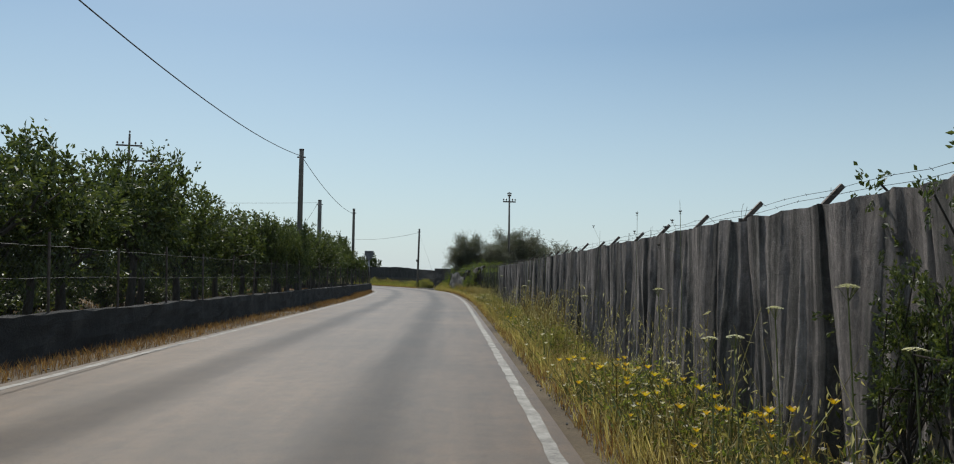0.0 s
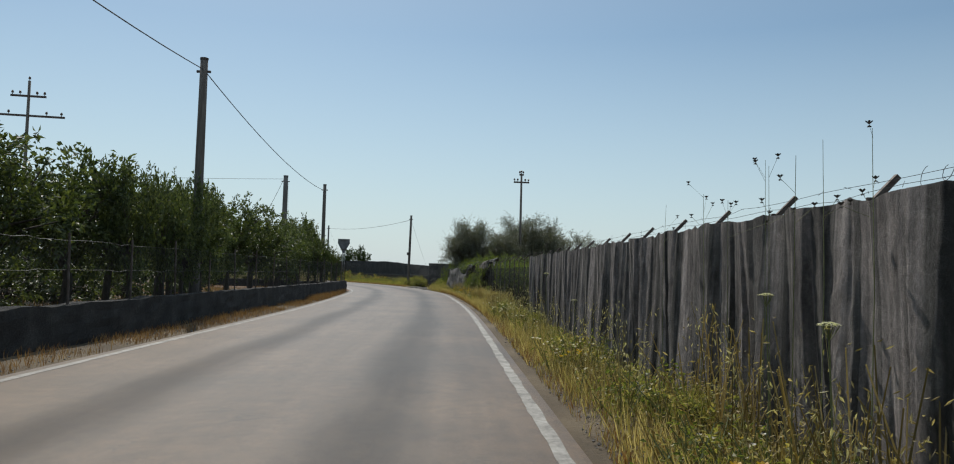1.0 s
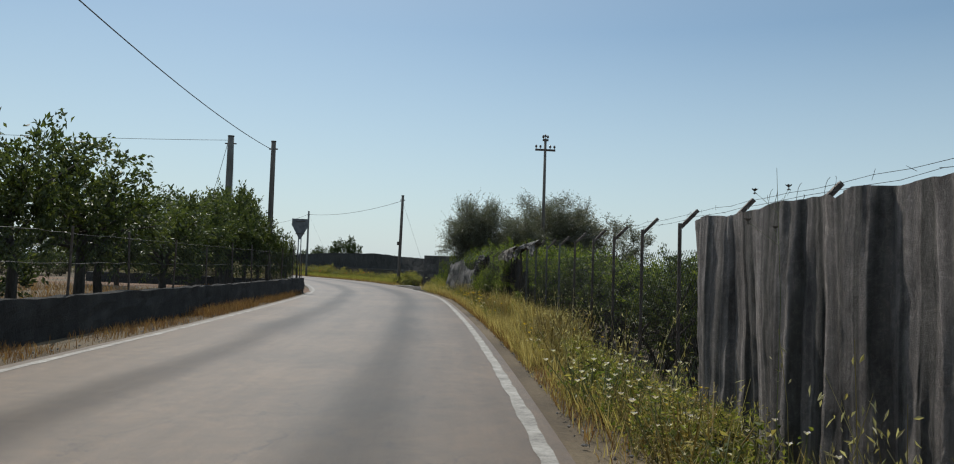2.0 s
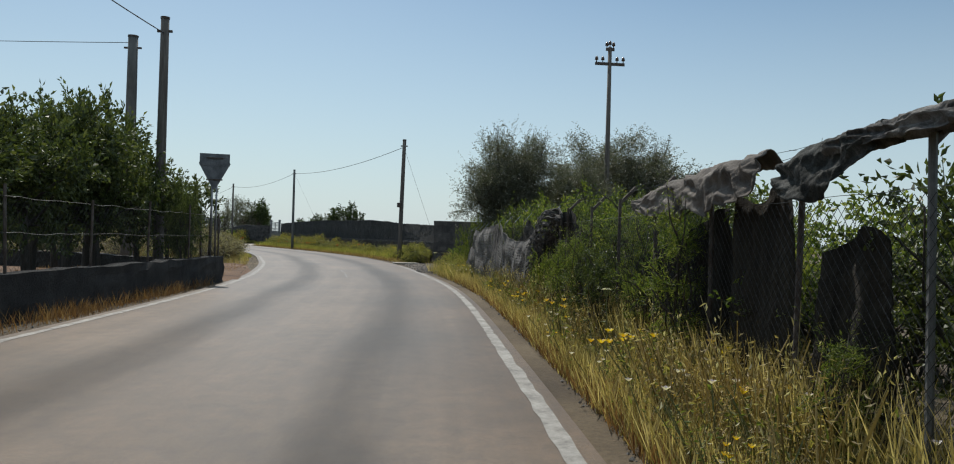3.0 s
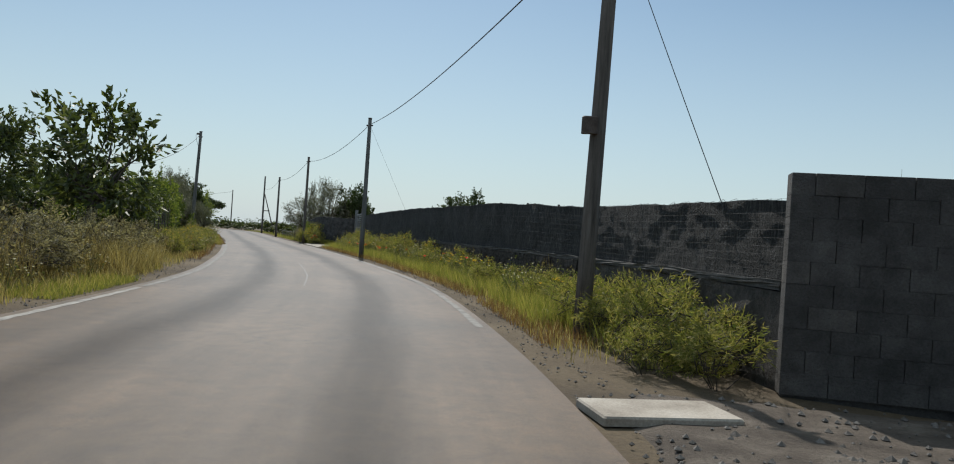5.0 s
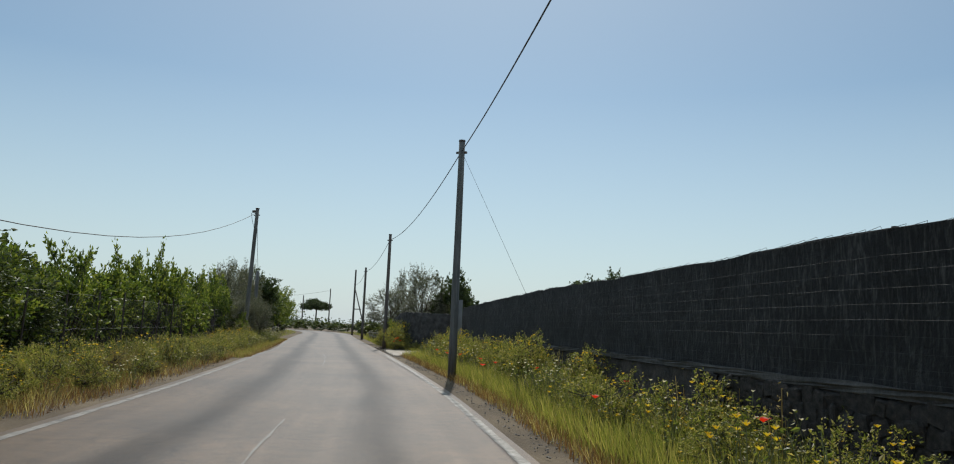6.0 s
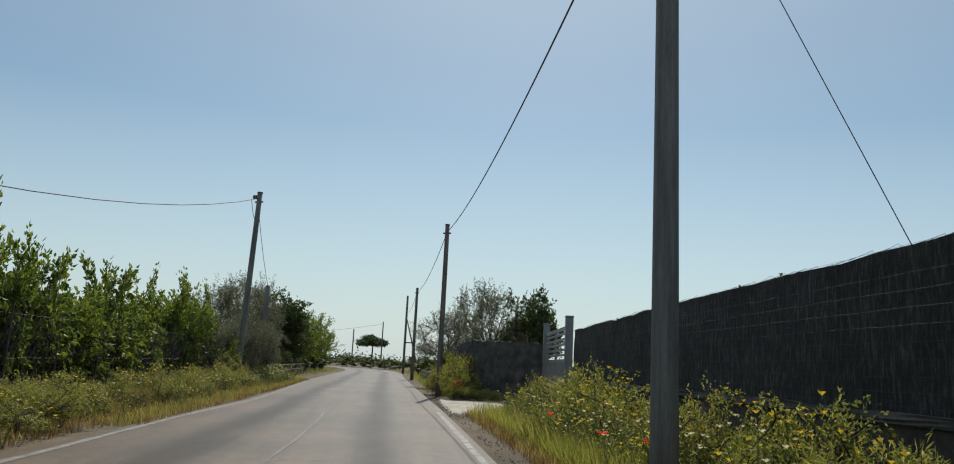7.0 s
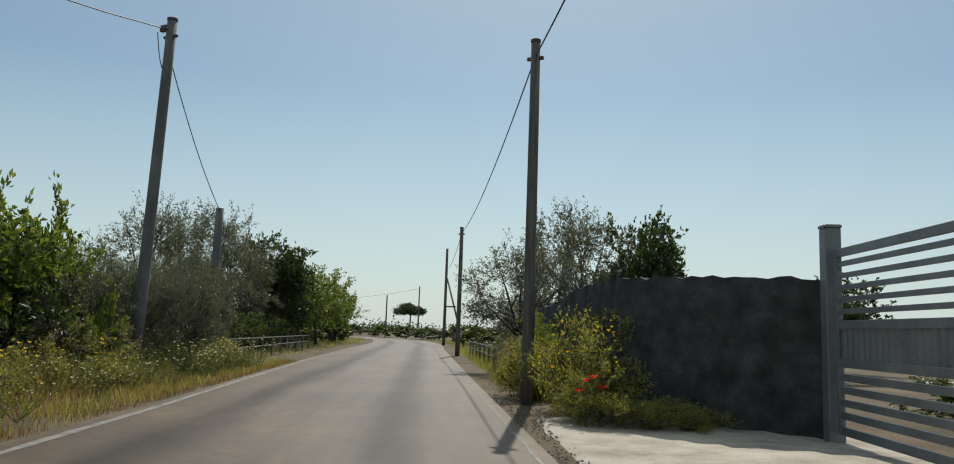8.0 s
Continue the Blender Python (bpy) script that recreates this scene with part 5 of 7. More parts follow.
# ---------------------------------------------------------------- vegetation
def leaf_cloud(r, centres, length, width, dirs=None, droop=0.3, jitter=0.35):
    """One folded leaf (two triangles) at each centre, turned at random or roughly along dirs."""
    n = len(centres)
    th, el = r.uniform(0, 2 * np.pi, n), r.normal(-droop, 0.55, n)
    d = np.stack([np.cos(th) * np.cos(el), np.sin(th) * np.cos(el), np.sin(el)], -1)
    if dirs is not None:
        d = d * 0.75 + dirs
        d /= np.linalg.norm(d, axis=1)[:, None] + 1e-9
    side = np.cross(d, r.normal(0, 1, (n, 3)))
    side /= np.linalg.norm(side, axis=1)[:, None] + 1e-9
    nrm = np.cross(side, d)
    L = length * r.uniform(1 - jitter, 1 + jitter, n)[:, None]
    W = width * r.uniform(1 - jitter, 1 + jitter, n)[:, None]
    c = np.asarray(centres)
    fold = nrm * W * 0.35
    v = np.stack([c, c + d * L * 0.45 + side * W * 0.5 + fold, c + d * L, c + d * L * 0.45 - side * W * 0.5 + fold], 1).reshape(-1, 3)
    k = np.arange(n)[:, None] * 4
    return v, np.concatenate([k + np.array([[0, 1, 2]]), k + np.array([[0, 2, 3]])])


def limb(r, a, b, r0, r1, wob=0.08, n=3):
    a, b = np.array(a, float), np.array(b, float)
    u = np.linspace(0, 1, n)[:, None]
    p = a + (b - a) * u + r.normal(0, wob, (n, 3)) * (u * (1 - u) * 4)
    p[:, 2] += 0.15 * np.linalg.norm(b - a) * (u * (1 - u))[:, 0]
    return tube(p, np.linspace(r0, r1, n), 6 if r0 > 0.08 else 4, r0 > 0.08)


def tree(name, seed, height, spread, base, leaves, leaf, material, label, category="tree", clumps=46, trunk_r=0.11, shoots=0, airy=0.5, at=None, group="", stems=1, clump_r=0.34):
    """Trunk, limbs and a crown of many leaves in uneven clumps. spread: crown half-width; base: height where leaves begin."""
    r = np.random.default_rng(seed)
    ob = root(name, label, category, at, group)
    mid, half = (height + base) / 2, (height - base) / 2
    cs = []
    while len(cs) < clumps:
        d = r.normal(0, 1, 3)
        d /= np.linalg.norm(d)
        rad = r.uniform(0.25, 1.0) ** airy
        lump = 0.78 + 0.4 * noise.noise(Vector((d[0] * 1.7 + seed * 3.1, d[1] * 1.7, d[2] * 1.7)))
        cs.append(np.array([d[0] * spread, d[1] * spread, d[2] * half]) * rad * lump + np.array([0, 0, mid]))
    cs = np.array(cs)
    wood = []
    for q in range(stems):
        fx, fy = (0, 0) if stems == 1 else r.normal(0, spread * 0.25, 2)
        fork = np.array([fx + r.normal(0, 0.1), fy + r.normal(0, 0.1), base + (height - base) * 0.3])
        wood.append(limb(r, (fx * 0.04, fy * 0.04, -0.1), fork, trunk_r, trunk_r * 0.62, 0.05))
        for c in cs[q::stems][:: max(1, clumps // 18)]:
            wood.append(limb(r, fork - np.array([0, 0, r.uniform(0, 0.35) * (fork[2])]), c, trunk_r * 0.36, 0.008, 0.12))
    limbed = np.concatenate([cs[q::stems][:: max(1, clumps // 18)] for q in range(stems)])
    # sprigs: short leafy twigs that point outwards from every clump
    each = 15
    sprigs = max(3, leaves // (clumps * each))
    size = spread * clump_r
    c0 = np.repeat(cs, sprigs, 0)
    outward = c0 - np.array([0, 0, mid - half * 0.35])
    outward /= np.linalg.norm(outward, axis=1)[:, None] + 1e-6
    sd = outward * 0.8 + r.normal(0, 0.75, c0.shape)
    sd /= np.linalg.norm(sd, axis=1)[:, None]
    start = c0 + r.uniform(-1, 1, c0.shape) * size * 0.55 - sd * size * 0.3
    ln = size * r.uniform(0.6, 1.5, (len(c0), 1, 1))
    u = r.random((len(c0), each, 1))
    pts = (start[:, None] + sd[:, None] * ln * u + r.normal(0, leaf[0] * 0.3, (len(c0), each, 3))).reshape(-1, 3)
    dirs = np.repeat(sd, each, 0)
    tips, tdirs = [], []
    for q in range(shoots):
        c = limbed[r.integers(len(limbed))]
        top = c + np.array([r.normal(0, 0.2), r.normal(0, 0.2), r.uniform(0.45, 1.0) * (1 if c[2] > mid else 0.6) * min(1.0, height / 3.4)])
        wood.append(tube([c, (c + top) / 2 + r.normal(0, 0.03, 3), top], [0.01, 0.007, 0.003], 3, False))
        w = r.random((40, 1)) ** 0.8
        tips.append(c + (top - c) * w + r.normal(0, 0.045, (40, 3)))
        tdirs.append(np.tile((top - c) / np.linalg.norm(top - c), (40, 1)))
    if tips:
        pts, dirs = np.concatenate([pts, *tips]), np.concatenate([dirs, *tdirs])
    low = pts[:, 2] > base * 0.75
    pts, dirs = pts[low], dirs[low]
    part("trunk", raw_mesh("trunk", *join(wood), M_BARK, True), ob, "rough grey-brown trunk and limbs")
    part("crown", raw_mesh("crown", *leaf_cloud(r, pts, *leaf, dirs), material), ob)
    return ob


def place(proto, x, y, turn, sx, sz, z=0.0):
    return copy_thing(proto, pose(x, y, z, 0, 0, turn) @ Matrix.Diagonal((sx, sx, sz, 1)))


M_DRYBUSH = leafy("dry_bush_leaf", [(0.09, 0.082, 0.055), (0.17, 0.148, 0.105), (0.28, 0.245, 0.18), (0.42, 0.37, 0.28)], 0.42, 0.7)
# --- left: orchard hedge behind the low wall
HEDGE_LABEL = "dense dark-green orchard tree behind a low stone wall"
protos = [tree("hedge_tree", 20 + k, 3.7, 1.65, 0.9, 5600, (0.125, 0.062), M_HEDGE, HEDGE_LABEL, shoots=16, trunk_r=0.12, clump_r=0.3,
               at=pose(*p), group="hedge trees", clumps=54) for k, p in enumerate([(-9.6, -3.0, 0), (-10.0, 3.2, 0), (-9.7, 9.5, 0), (-10.1, 15.6, 0)])]
hr = random.Random(11)
behind = [tree("hedge_tree", 26 + k, 3.7, 1.7, 0.6, 2000, (0.2, 0.11), M_HEDGE, "dark-green orchard tree standing behind the front row", shoots=6, trunk_r=0.12, clump_r=0.3,
               at=pose(*p), group="orchard trees", clumps=40) for k, p in enumerate([(-14.3, -4.0, 0), (-14.0, 0.8, 0)])]
for k, y in enumerate(np.arange(-9.0, 61.5, 2.1)):
    if min(abs(y - q) for q in (-3.0, 3.2, 9.5, 15.6)) < 1.0:
        continue
    back = 0.0 if y < 48 else (y - 48) * 0.07
    tall = 1.15 if 39.5 < y < 43 else float(np.interp(y, [0, 10, 13, 18, 22, 26, 30, 35, 38, 46, 52, 57], [0.95, 0.99, 1.05, 1.15, 1.22, 1.16, 1.14, 1.02, 1.0, 1.0, 0.95, 1.18]))
    place(protos[k % 4], -9.8 - back + hr.uniform(-0.4, 0.4), y + hr.uniform(-0.4, 0.4), hr.uniform(0, 360), hr.uniform(0.82, 1.1), tall * hr.uniform(0.86, 1.1))
for k, y in enumerate(np.arange(5.0, 40, 4.4)):
    place(behind[k % 2], -14.2 + hr.uniform(-0.8, 0.8), y + hr.uniform(-0.8, 0.8), hr.uniform(0, 360), hr.uniform(0.95, 1.2), hr.uniform(0.85, 1.05))

for x, y, sx, sz in ((-9.9, 55.2, 0.8, 1.0), (-10.3, 57.4, 0.85, 1.2), (-10.9, 59.4, 0.85, 1.28), (-11.6, 61.3, 0.8, 1.15), (-9.75, 57.6, 0.75, 0.93), (-9.6, 59.4, 0.72, 0.9), (-9.5, 60.9, 0.55, 0.8), (-13.4, 62.8, 0.9, 0.9), (-8.45, 59.3, 0.3, 0.66), (-8.3, 58.6, 0.22, 0.6), (-16.5, 61.5, 1.0, 0.95)):
    place(protos[int(y) % 4], x, y, hr.uniform(0, 360), sx, sz)

# crowns that lean over the wall round the first pole
for x, y, sx, sz in ((-8.1, 31.2, 0.46, 0.98), (-8.15, 30.2, 0.46, 0.95), (-8.15, 32.1, 0.42, 0.97), (-8.5, 33.8, 0.5, 1.0), (-8.4, 28.8, 0.5, 0.97)):
    place(protos[int(y) % 4], x, y, hr.uniform(0, 360), sx, sz)

# --- left, beyond the dirt track
for k, (x, y, sx, sz) in enumerate([(-18.5, 80.5, 1.05, 1.0), (-21.0, 85, 1.2, 1.05), (-18.0, 84.2, 0.95, 1.05), (-25, 78, 1.2, 0.9), (-29, 82, 1.2, 0.85), (-33, 77, 1.2, 0.85), (-19, 89.5, 1.2, 1.4),
                                    (-21.2, 94.2, 1.0, 0.85), (-23.6, 97.6, 0.85, 0.62), (-25, 92, 1.1, 0.85), (-37, 84, 1.3, 0.85), (-43, 80, 1.3, 0.9), (-23.5, 80.5, 1.1, 0.95), (-21.5, 79.5, 1.0, 0.9), (-26.8, 84.5, 1.2, 1.0), (-29.5, 87.8, 1.2, 1.0), (-24.5, 87.0, 1.1, 1.0), (-31.5, 79.5, 1.2, 1.0)]):
    place(behind[k % 2] if k not in (2, 7, 8, 12, 13) else protos[k % 4], x, y, hr.uniform(0, 360), sx, sz * 0.9)

YOUNG_LABEL = "young bright-green roadside shrub with upright shoots"
young = [tree("young_shrub", 40 + k, 2.5, 1.0, 0.2, 2100, (0.116, 0.063), M_YOUNG, YOUNG_LABEL, "shrub", 34, 0.05, 18, 0.6, pose(*road_xy(s, o), 0), "hedge shrubs", 3, 0.3)
         for k, (s, o) in enumerate([(99.5, -6.6), (104.4, -6.9), (109.2, -6.7)])]
for k, s in enumerate(np.arange(96.5, 134.5, 1.35)):
    if min(abs(s - q) for q in (99.5, 104.4, 109.2)) < 0.65:
        continue
    x, y = road_xy(s + hr.uniform(-0.3, 0.3), -6.7 + hr.uniform(-0.5, 0.4))
    place(young[k % 3], x, y, hr.uniform(0, 360), hr.uniform(0.85, 1.2), float(np.interp(s, [97, 101, 105, 112, 116, 134], [0.95, 1.08, 1.25, 1.22, 1.16, 1.36])) * hr.choice((0.8, 0.9, 1.0, 1.08, 1.25)))
for k, s in enumerate(np.arange(98, 134, 2.6)):
    x, y = road_xy(s, -9.2 + hr.uniform(-0.7, 0.5))
    place(behind[k % 2], x, y, hr.uniform(0, 360), hr.uniform(0.8, 1.0), hr.uniform(0.7, 0.9))
wire_fence("wire_fence", [tuple(road_xy(s, -5.75)) for s in (97, 106, 116, 127, 137)], 2.3, 1.9, 0.0, "thin wire fence in front of a shrub hedge", post_r=0.022, pitch=0.24, wire_r=0.0018)

low = tree("thicket_bush", 82, 1.9, 1.25, 0.02, 1200, (0.155, 0.078), M_HEDGE, "low dark-green bush growing under taller trees", "shrub", 27, 0.04, 8, 0.6, pose(*road_xy(98.2, -7.6), 0), "hedge foot bushes", 4, 0.3)
for k, s in enumerate(np.arange(100.2, 131, 2.0)):
    x, y = road_xy(s, -7.7 + hr.uniform(-0.4, 0.4))
    place(low, x, y, hr.uniform(0, 360), hr.uniform(0.9, 1.2), hr.uniform(0.85, 1.1))
for x in np.arange(-46, -18.5, 1.5):                 # undergrowth that closes the orchard beyond the dirt track
    place(low, x, 76.6 - 0.12 * (x + 20) + hr.uniform(-0.9, 0.9), hr.uniform(0, 360), hr.uniform(0.95, 1.25), hr.uniform(0.85, 1.3))
for y in np.arange(-8, 46, 2.1):
    place(low, -12.4 + hr.uniform(-0.4, 0.4), y + hr.uniform(-0.5, 0.5), hr.uniform(0, 360), hr.uniform(0.85, 1.15), hr.uniform(0.6, 0.85))
for k, s in enumerate(np.arange(131.5, 152, 2.2)):
    x, y = road_xy(s, -6.6 + hr.uniform(-0.6, 0.2))
    place(low, x, y, hr.uniform(0, 360), hr.uniform(0.9, 1.25), hr.uniform(0.7, 1.1))
far_bush = tree("thicket_bush", 83, 1.9, 1.25, 0.02, 360, (0.3, 0.16), M_HEDGE, "low dark-green bush beside the distant road", "shrub", 10, 0.04, 0, 0.6, pose(*road_xy(166, -7.6), 0), "far bushes", 1, 0.3)
for d in (62, 78, 96, 118, 140):
    for a in np.arange(-37, -13, 180 / d):
        x, y = -22.7 + d * math.sin(math.radians(a)) + hr.uniform(-1.5, 1.5), 113.4 + d * math.cos(math.radians(a)) + hr.uniform(-2, 2)
        if abs(to_road([x], [y])[0, 1]) > 5.8:
            place(far_bush, x, y, hr.uniform(0, 360), hr.uniform(1.0, 1.9), hr.uniform(0.35, 0.75))
for k, s in enumerate(np.arange(168, 250, 3.4)):
    for o in (-7.0, 6.6) if s < 205 else (7.0,):
        x, y = road_xy(s + hr.uniform(-1.2, 1.2), o + hr.uniform(-1.5, 1.0))
        place(far_bush, x, y, hr.uniform(0, 360), hr.uniform(1.0, 1.7), hr.uniform(0.6, 1.0))

# --- olives and other trees
OLIVE_LABEL = "grey-green olive tree with a loose uneven crown"
olive = tree("olive_tree", 61, 5.5, 2.15, 0.6, 135000, (0.066, 0.02), M_OLIVE, OLIVE_LABEL, clumps=260, trunk_r=0.2, shoots=120, airy=0.75, at=pose(0.0, 68.4, 0), group="olive trees", clump_r=0.24)
olive2 = tree("olive_tree", 62, 4.6, 2.1, 0.15, 19000, (0.085, 0.029), M_OLIVE, OLIVE_LABEL, clumps=110, trunk_r=0.14, shoots=40, airy=0.5, at=pose(-31.4, 136.0, 0), group="olive trees", clump_r=0.2)
place(olive, 5.2, 74.2, 130, 1.6, 1.15)
place(olive, 2.6, 71.2, 40, 1.0, 0.86)
place(olive2, 9.5, 77.0, 220, 1.5, 1.2)
for s, o, sx, sz in ((S_G + 8.5, -7.4, 0.8, 0.76), (S_G + 12, -7.4, 1.0, 1.2), (S_G + 17.5, -7.2, 1.05, 1.42), (S_G + 22, -7.0, 1.05, 1.25), (S_G + 3.0, -5.7, 0.62, 0.55), (S_G + 6.5, -5.6, 0.6, 0.62), (S_G + 9.5, -5.9, 0.7, 0.75),
                     (S_G + 13.5, 7.0, 1.15, 1.42), (S_G + 15.5, 8.6, 0.9, 0.9), (S_G + 18, 9.5, 0.9, 0.9), (S_G + 24, 6.5, 0.9, 0.8)):
    x, y = road_xy(s, o)
    place(olive2, x, y, hr.uniform(0, 360), sx, sz)
dark = tree("round_tree", 70, 5.0, 2.3, 0.3, 6000, (0.17, 0.11), M_DARKLEAF, "dark-green round-crowned tree behind a wall", clumps=52, trunk_r=0.15, shoots=14, airy=0.5, at=pose(-31.0, 148.6, 0), group="round trees", clump_r=0.26)
for x, y, sx, sz in ((-23.0, 143.0, 0.8, 0.68), (-22.2, 150, 1.0, 0.85), (-16.0, 131.7, 1.0, 1.05), (-28.6, 141.0, 0.82, 1.18), (-48.6, 146.0, 0.9, 0.95), (-58.5, 158.5, 1.1, 0.95), (-56, 153.5, 1.0, 0.85), (-31.5, 149.2, 0.9, 0.8)) + tuple((*road_xy(S_G + d, o), k, h) for d, o, k, h in ((26, -6.3, 1.05, 1.2), (31, -7.4, 0.9, 1.1))):
    place(dark, x, y, hr.uniform(0, 360), sx, sz)
pale = tree("roadside_tree", 72, 4.4, 2.2, 0.5, 4500, (0.14, 0.08), M_YOUNG, "pale-green loose roadside tree", clumps=46, trunk_r=0.12, shoots=14, airy=0.5, at=pose(*road_xy(S_G + 36, -7.0), 0), group="roadside trees", clump_r=0.26)
for s, o, k in ((S_G + 42, -7.5, 0.95), (S_G + 30, -5.6, 1.0), (S_G + 35, -5.2, 1.1), (S_G + 43, -5.3, 1.1), (S_G + 48, -5.7, 1.0), (S_G + 54, -8, 1.0), (S_G + 62, -8, 0.8)):
    x, y = road_xy(s, o)
    place(pale, x, y, hr.uniform(0, 360), k, k)

for d, o, k, h in ((6.2, -5.6, 0.5, 0.7), (9.8, -5.7, 0.8, 0.9), (12.2, -5.8, 0.85, 0.9), (15.0, -5.8, 0.9, 0.9), (18.0, -5.8, 0.9, 0.9), (21.0, -5.8, 0.9, 0.9), (24.0, -5.8, 0.9, 0.9)):
    x, y = road_xy(S_G + d, o)
    place(low, x, y, hr.uniform(0, 360), k, h)
for x, y, k, h in ((-37.4, 126.4, 0.5, 0.62), (-36.6, 127.4, 0.45, 0.6), (-38.6, 129.7, 0.55, 0.72), (-39.4, 129.9, 0.5, 0.68)):
    place(olive2, x, y, hr.uniform(0, 360), k, h)
for x, y, k, h in ((-35.95, 124.5, 0.45, 0.75), (-35.5, 123.6, 0.4, 0.55)):
    place(young[1], x, y, hr.uniform(0, 360), k, h)
for s, o, k, h in ((115.2, -6.4, 0.9, 1.5), (109.8, -6.6, 0.9, 1.25), (126.0, -6.5, 1.0, 1.4), (130.4, -6.4, 1.15, 1.5), (131.8, -6.6, 1.1, 1.45)):
    x, y = road_xy(s, o)
    place(young[0], x, y, hr.uniform(0, 360), k, h)

# --- shrubs behind the bent-top fence
bush = tree("thicket_bush", 80, 2.6, 1.5, 0.15, 4600, (0.084, 0.042), M_YOUNG, "bright-green overgrown bush behind a wire fence", "shrub", 44, 0.06, 18, 0.55, pose(3.3, 60.6, 0), "fence bushes", 3, 0.28)
dbush = tree("thicket_bush", 81, 2.5, 1.6, 0.1, 4400, (0.084, 0.042), M_HEDGE, "dark overgrown bush behind a wire fence", "shrub", 44, 0.06, 14, 0.55, pose(3.6, 56.0, 0), "fence bushes", 3, 0.28)
for k, (x, y, sx, sz) in enumerate([(1.9, 33.9, 0.6, 0.66), (1.75, 35.4, 0.55, 0.68), (1.8, 37.3, 0.6, 0.62), (1.6, 39.2, 0.6, 0.64), (1.45, 41.0, 0.58, 0.7), (1.3, 42.6, 0.6, 0.78), (1.2, 43.6, 0.5, 0.74), (1.25, 44.4, 0.6, 0.76), (1.1, 46.2, 0.58, 0.7),
                                    (1.0, 48.2, 0.6, 0.72), (0.85, 49.9, 0.55, 0.78), (0.75, 51.4, 0.55, 0.74), (0.75, 53.0, 0.55, 0.76), (0.65, 54.6, 0.58, 0.86), (0.45, 56.3, 0.58, 0.9), (0.3, 57.8, 0.58, 0.9), (0.1, 59.6, 0.6, 0.92),
                                    (-0.1, 61.4, 0.55, 0.88), (-0.3, 63.0, 0.5, 0.8), (1.9, 55.6, 0.8, 1.0), (1.6, 58.6, 0.8, 1.08), (1.2, 61.8, 0.8, 1.05), (2.3, 51.6, 0.8, 0.85), (2.6, 47.4, 0.8, 0.76), (2.9, 43.4, 0.8, 0.72), (3.0, 39.2, 0.8, 0.72)]):
    place((bush, dbush)[k % 3 == 1], x, y, hr.uniform(0, 360), sx, sz)
scrub_spots = []
for y in np.arange(33.4, 66, 0.85):
    scrub_spots.append((float(fence_x(y)) + 0.6 + hr.uniform(-0.08, 0.25), y, hr.uniform(0, 360), hr.uniform(0.8, 1.1), hr.uniform(0.55, 0.8)))
for x, y, sx, sz in ((1.4, 0.2, 0.43, 0.88), (1.3, -0.7, 0.4, 0.82), (-0.42, 52.55, 0.2, 0.46)):
    place(bush, x, y, hr.uniform(0, 360), sx, sz)
for x, y, sx, sz in ((-1.85, 67.0, 0.28, 0.42), (-1.55, 67.7, 0.36, 0.72), (-1.0, 67.3, 0.42, 0.8), (-1.0, 68.7, 0.42, 0.92), (-0.4, 67.9, 0.45, 0.9), (0.4, 68.8, 0.5, 0.85), (-1.15, 66.2, 0.35, 0.55), (1.0, 70.0, 0.6, 0.8), (-0.75, 69.9, 0.3, 0.45), (0.2, 70.8, 0.4, 0.6)):
    place((bush, dbush)[x > -0.9 and int(y * 10) % 2], x, y, hr.uniform(0, 360), sx, sz)
for x, y, sx, sz in ((-1.2, 76.5, 0.3, 0.36), (-0.75, 76.3, 0.32, 0.45), (-0.3, 76.0, 0.34, 0.42), (0.15, 75.7, 0.3, 0.34)):
    place(dbush, x, y, hr.uniform(0, 360), sx, sz)
for x, y, k, h in ((-18.6, 124.4, 0.9, 0.42), (-19.6, 126.2, 0.9, 0.4), (-17.2, 122.4, 0.9, 0.42), (-18.0, 128.2, 1.0, 0.5), (-16.4, 125.6, 1.0, 0.45), (-20.6, 128.0, 0.9, 0.45)):
    place(low, x, y, hr.uniform(0, 360), k, h)
for ds, o, k in ((1.3, 4.8, 0.62), (2.2, 4.5, 0.74), (3.3, 4.7, 0.76), (4.8, 4.7, 0.66), (6.6, 5.0, 0.66), (8.6, 5.4, 0.72)):
    x, y = road_xy(S_G + ds, o)
    place(bush, x, y, hr.uniform(0, 360), k, k * 0.95)

climber = tree("climbing_bush", 89, 2.15, 0.5, 0.25, 5200, (0.042, 0.022), M_HEDGE, "dark small-leaved bush spilling over a cloth-covered fence", "shrub", 70, 0.03, 0, 0.6, pose(1.22, 1.55, 0), "fence climbers", 3, 0.28)
for x, y, k, h in ((1.15, 2.15, 0.9, 0.96), (1.2, 0.85, 1.05, 1.08), (0.45, 0.3, 0.5, 0.62), (0.62, 1.15, 0.5, 0.86), (0.7, 1.75, 0.45, 0.7), (1.15, 2.75, 0.7, 0.9), (1.5, 2.2, 1.0, 1.0)):
    place(climber, x, y, hr.uniform(0, 360), k, h)
for x, y, k, h in ((-0.28, 49.6, 0.5, 0.6), (-0.2, 48.9, 0.5, 0.6)):
    place(climber, x, y, hr.uniform(0, 360), k, h)
for x, y, turn, k, h in scrub_spots:
    place(climber, x, y, turn, k, h)
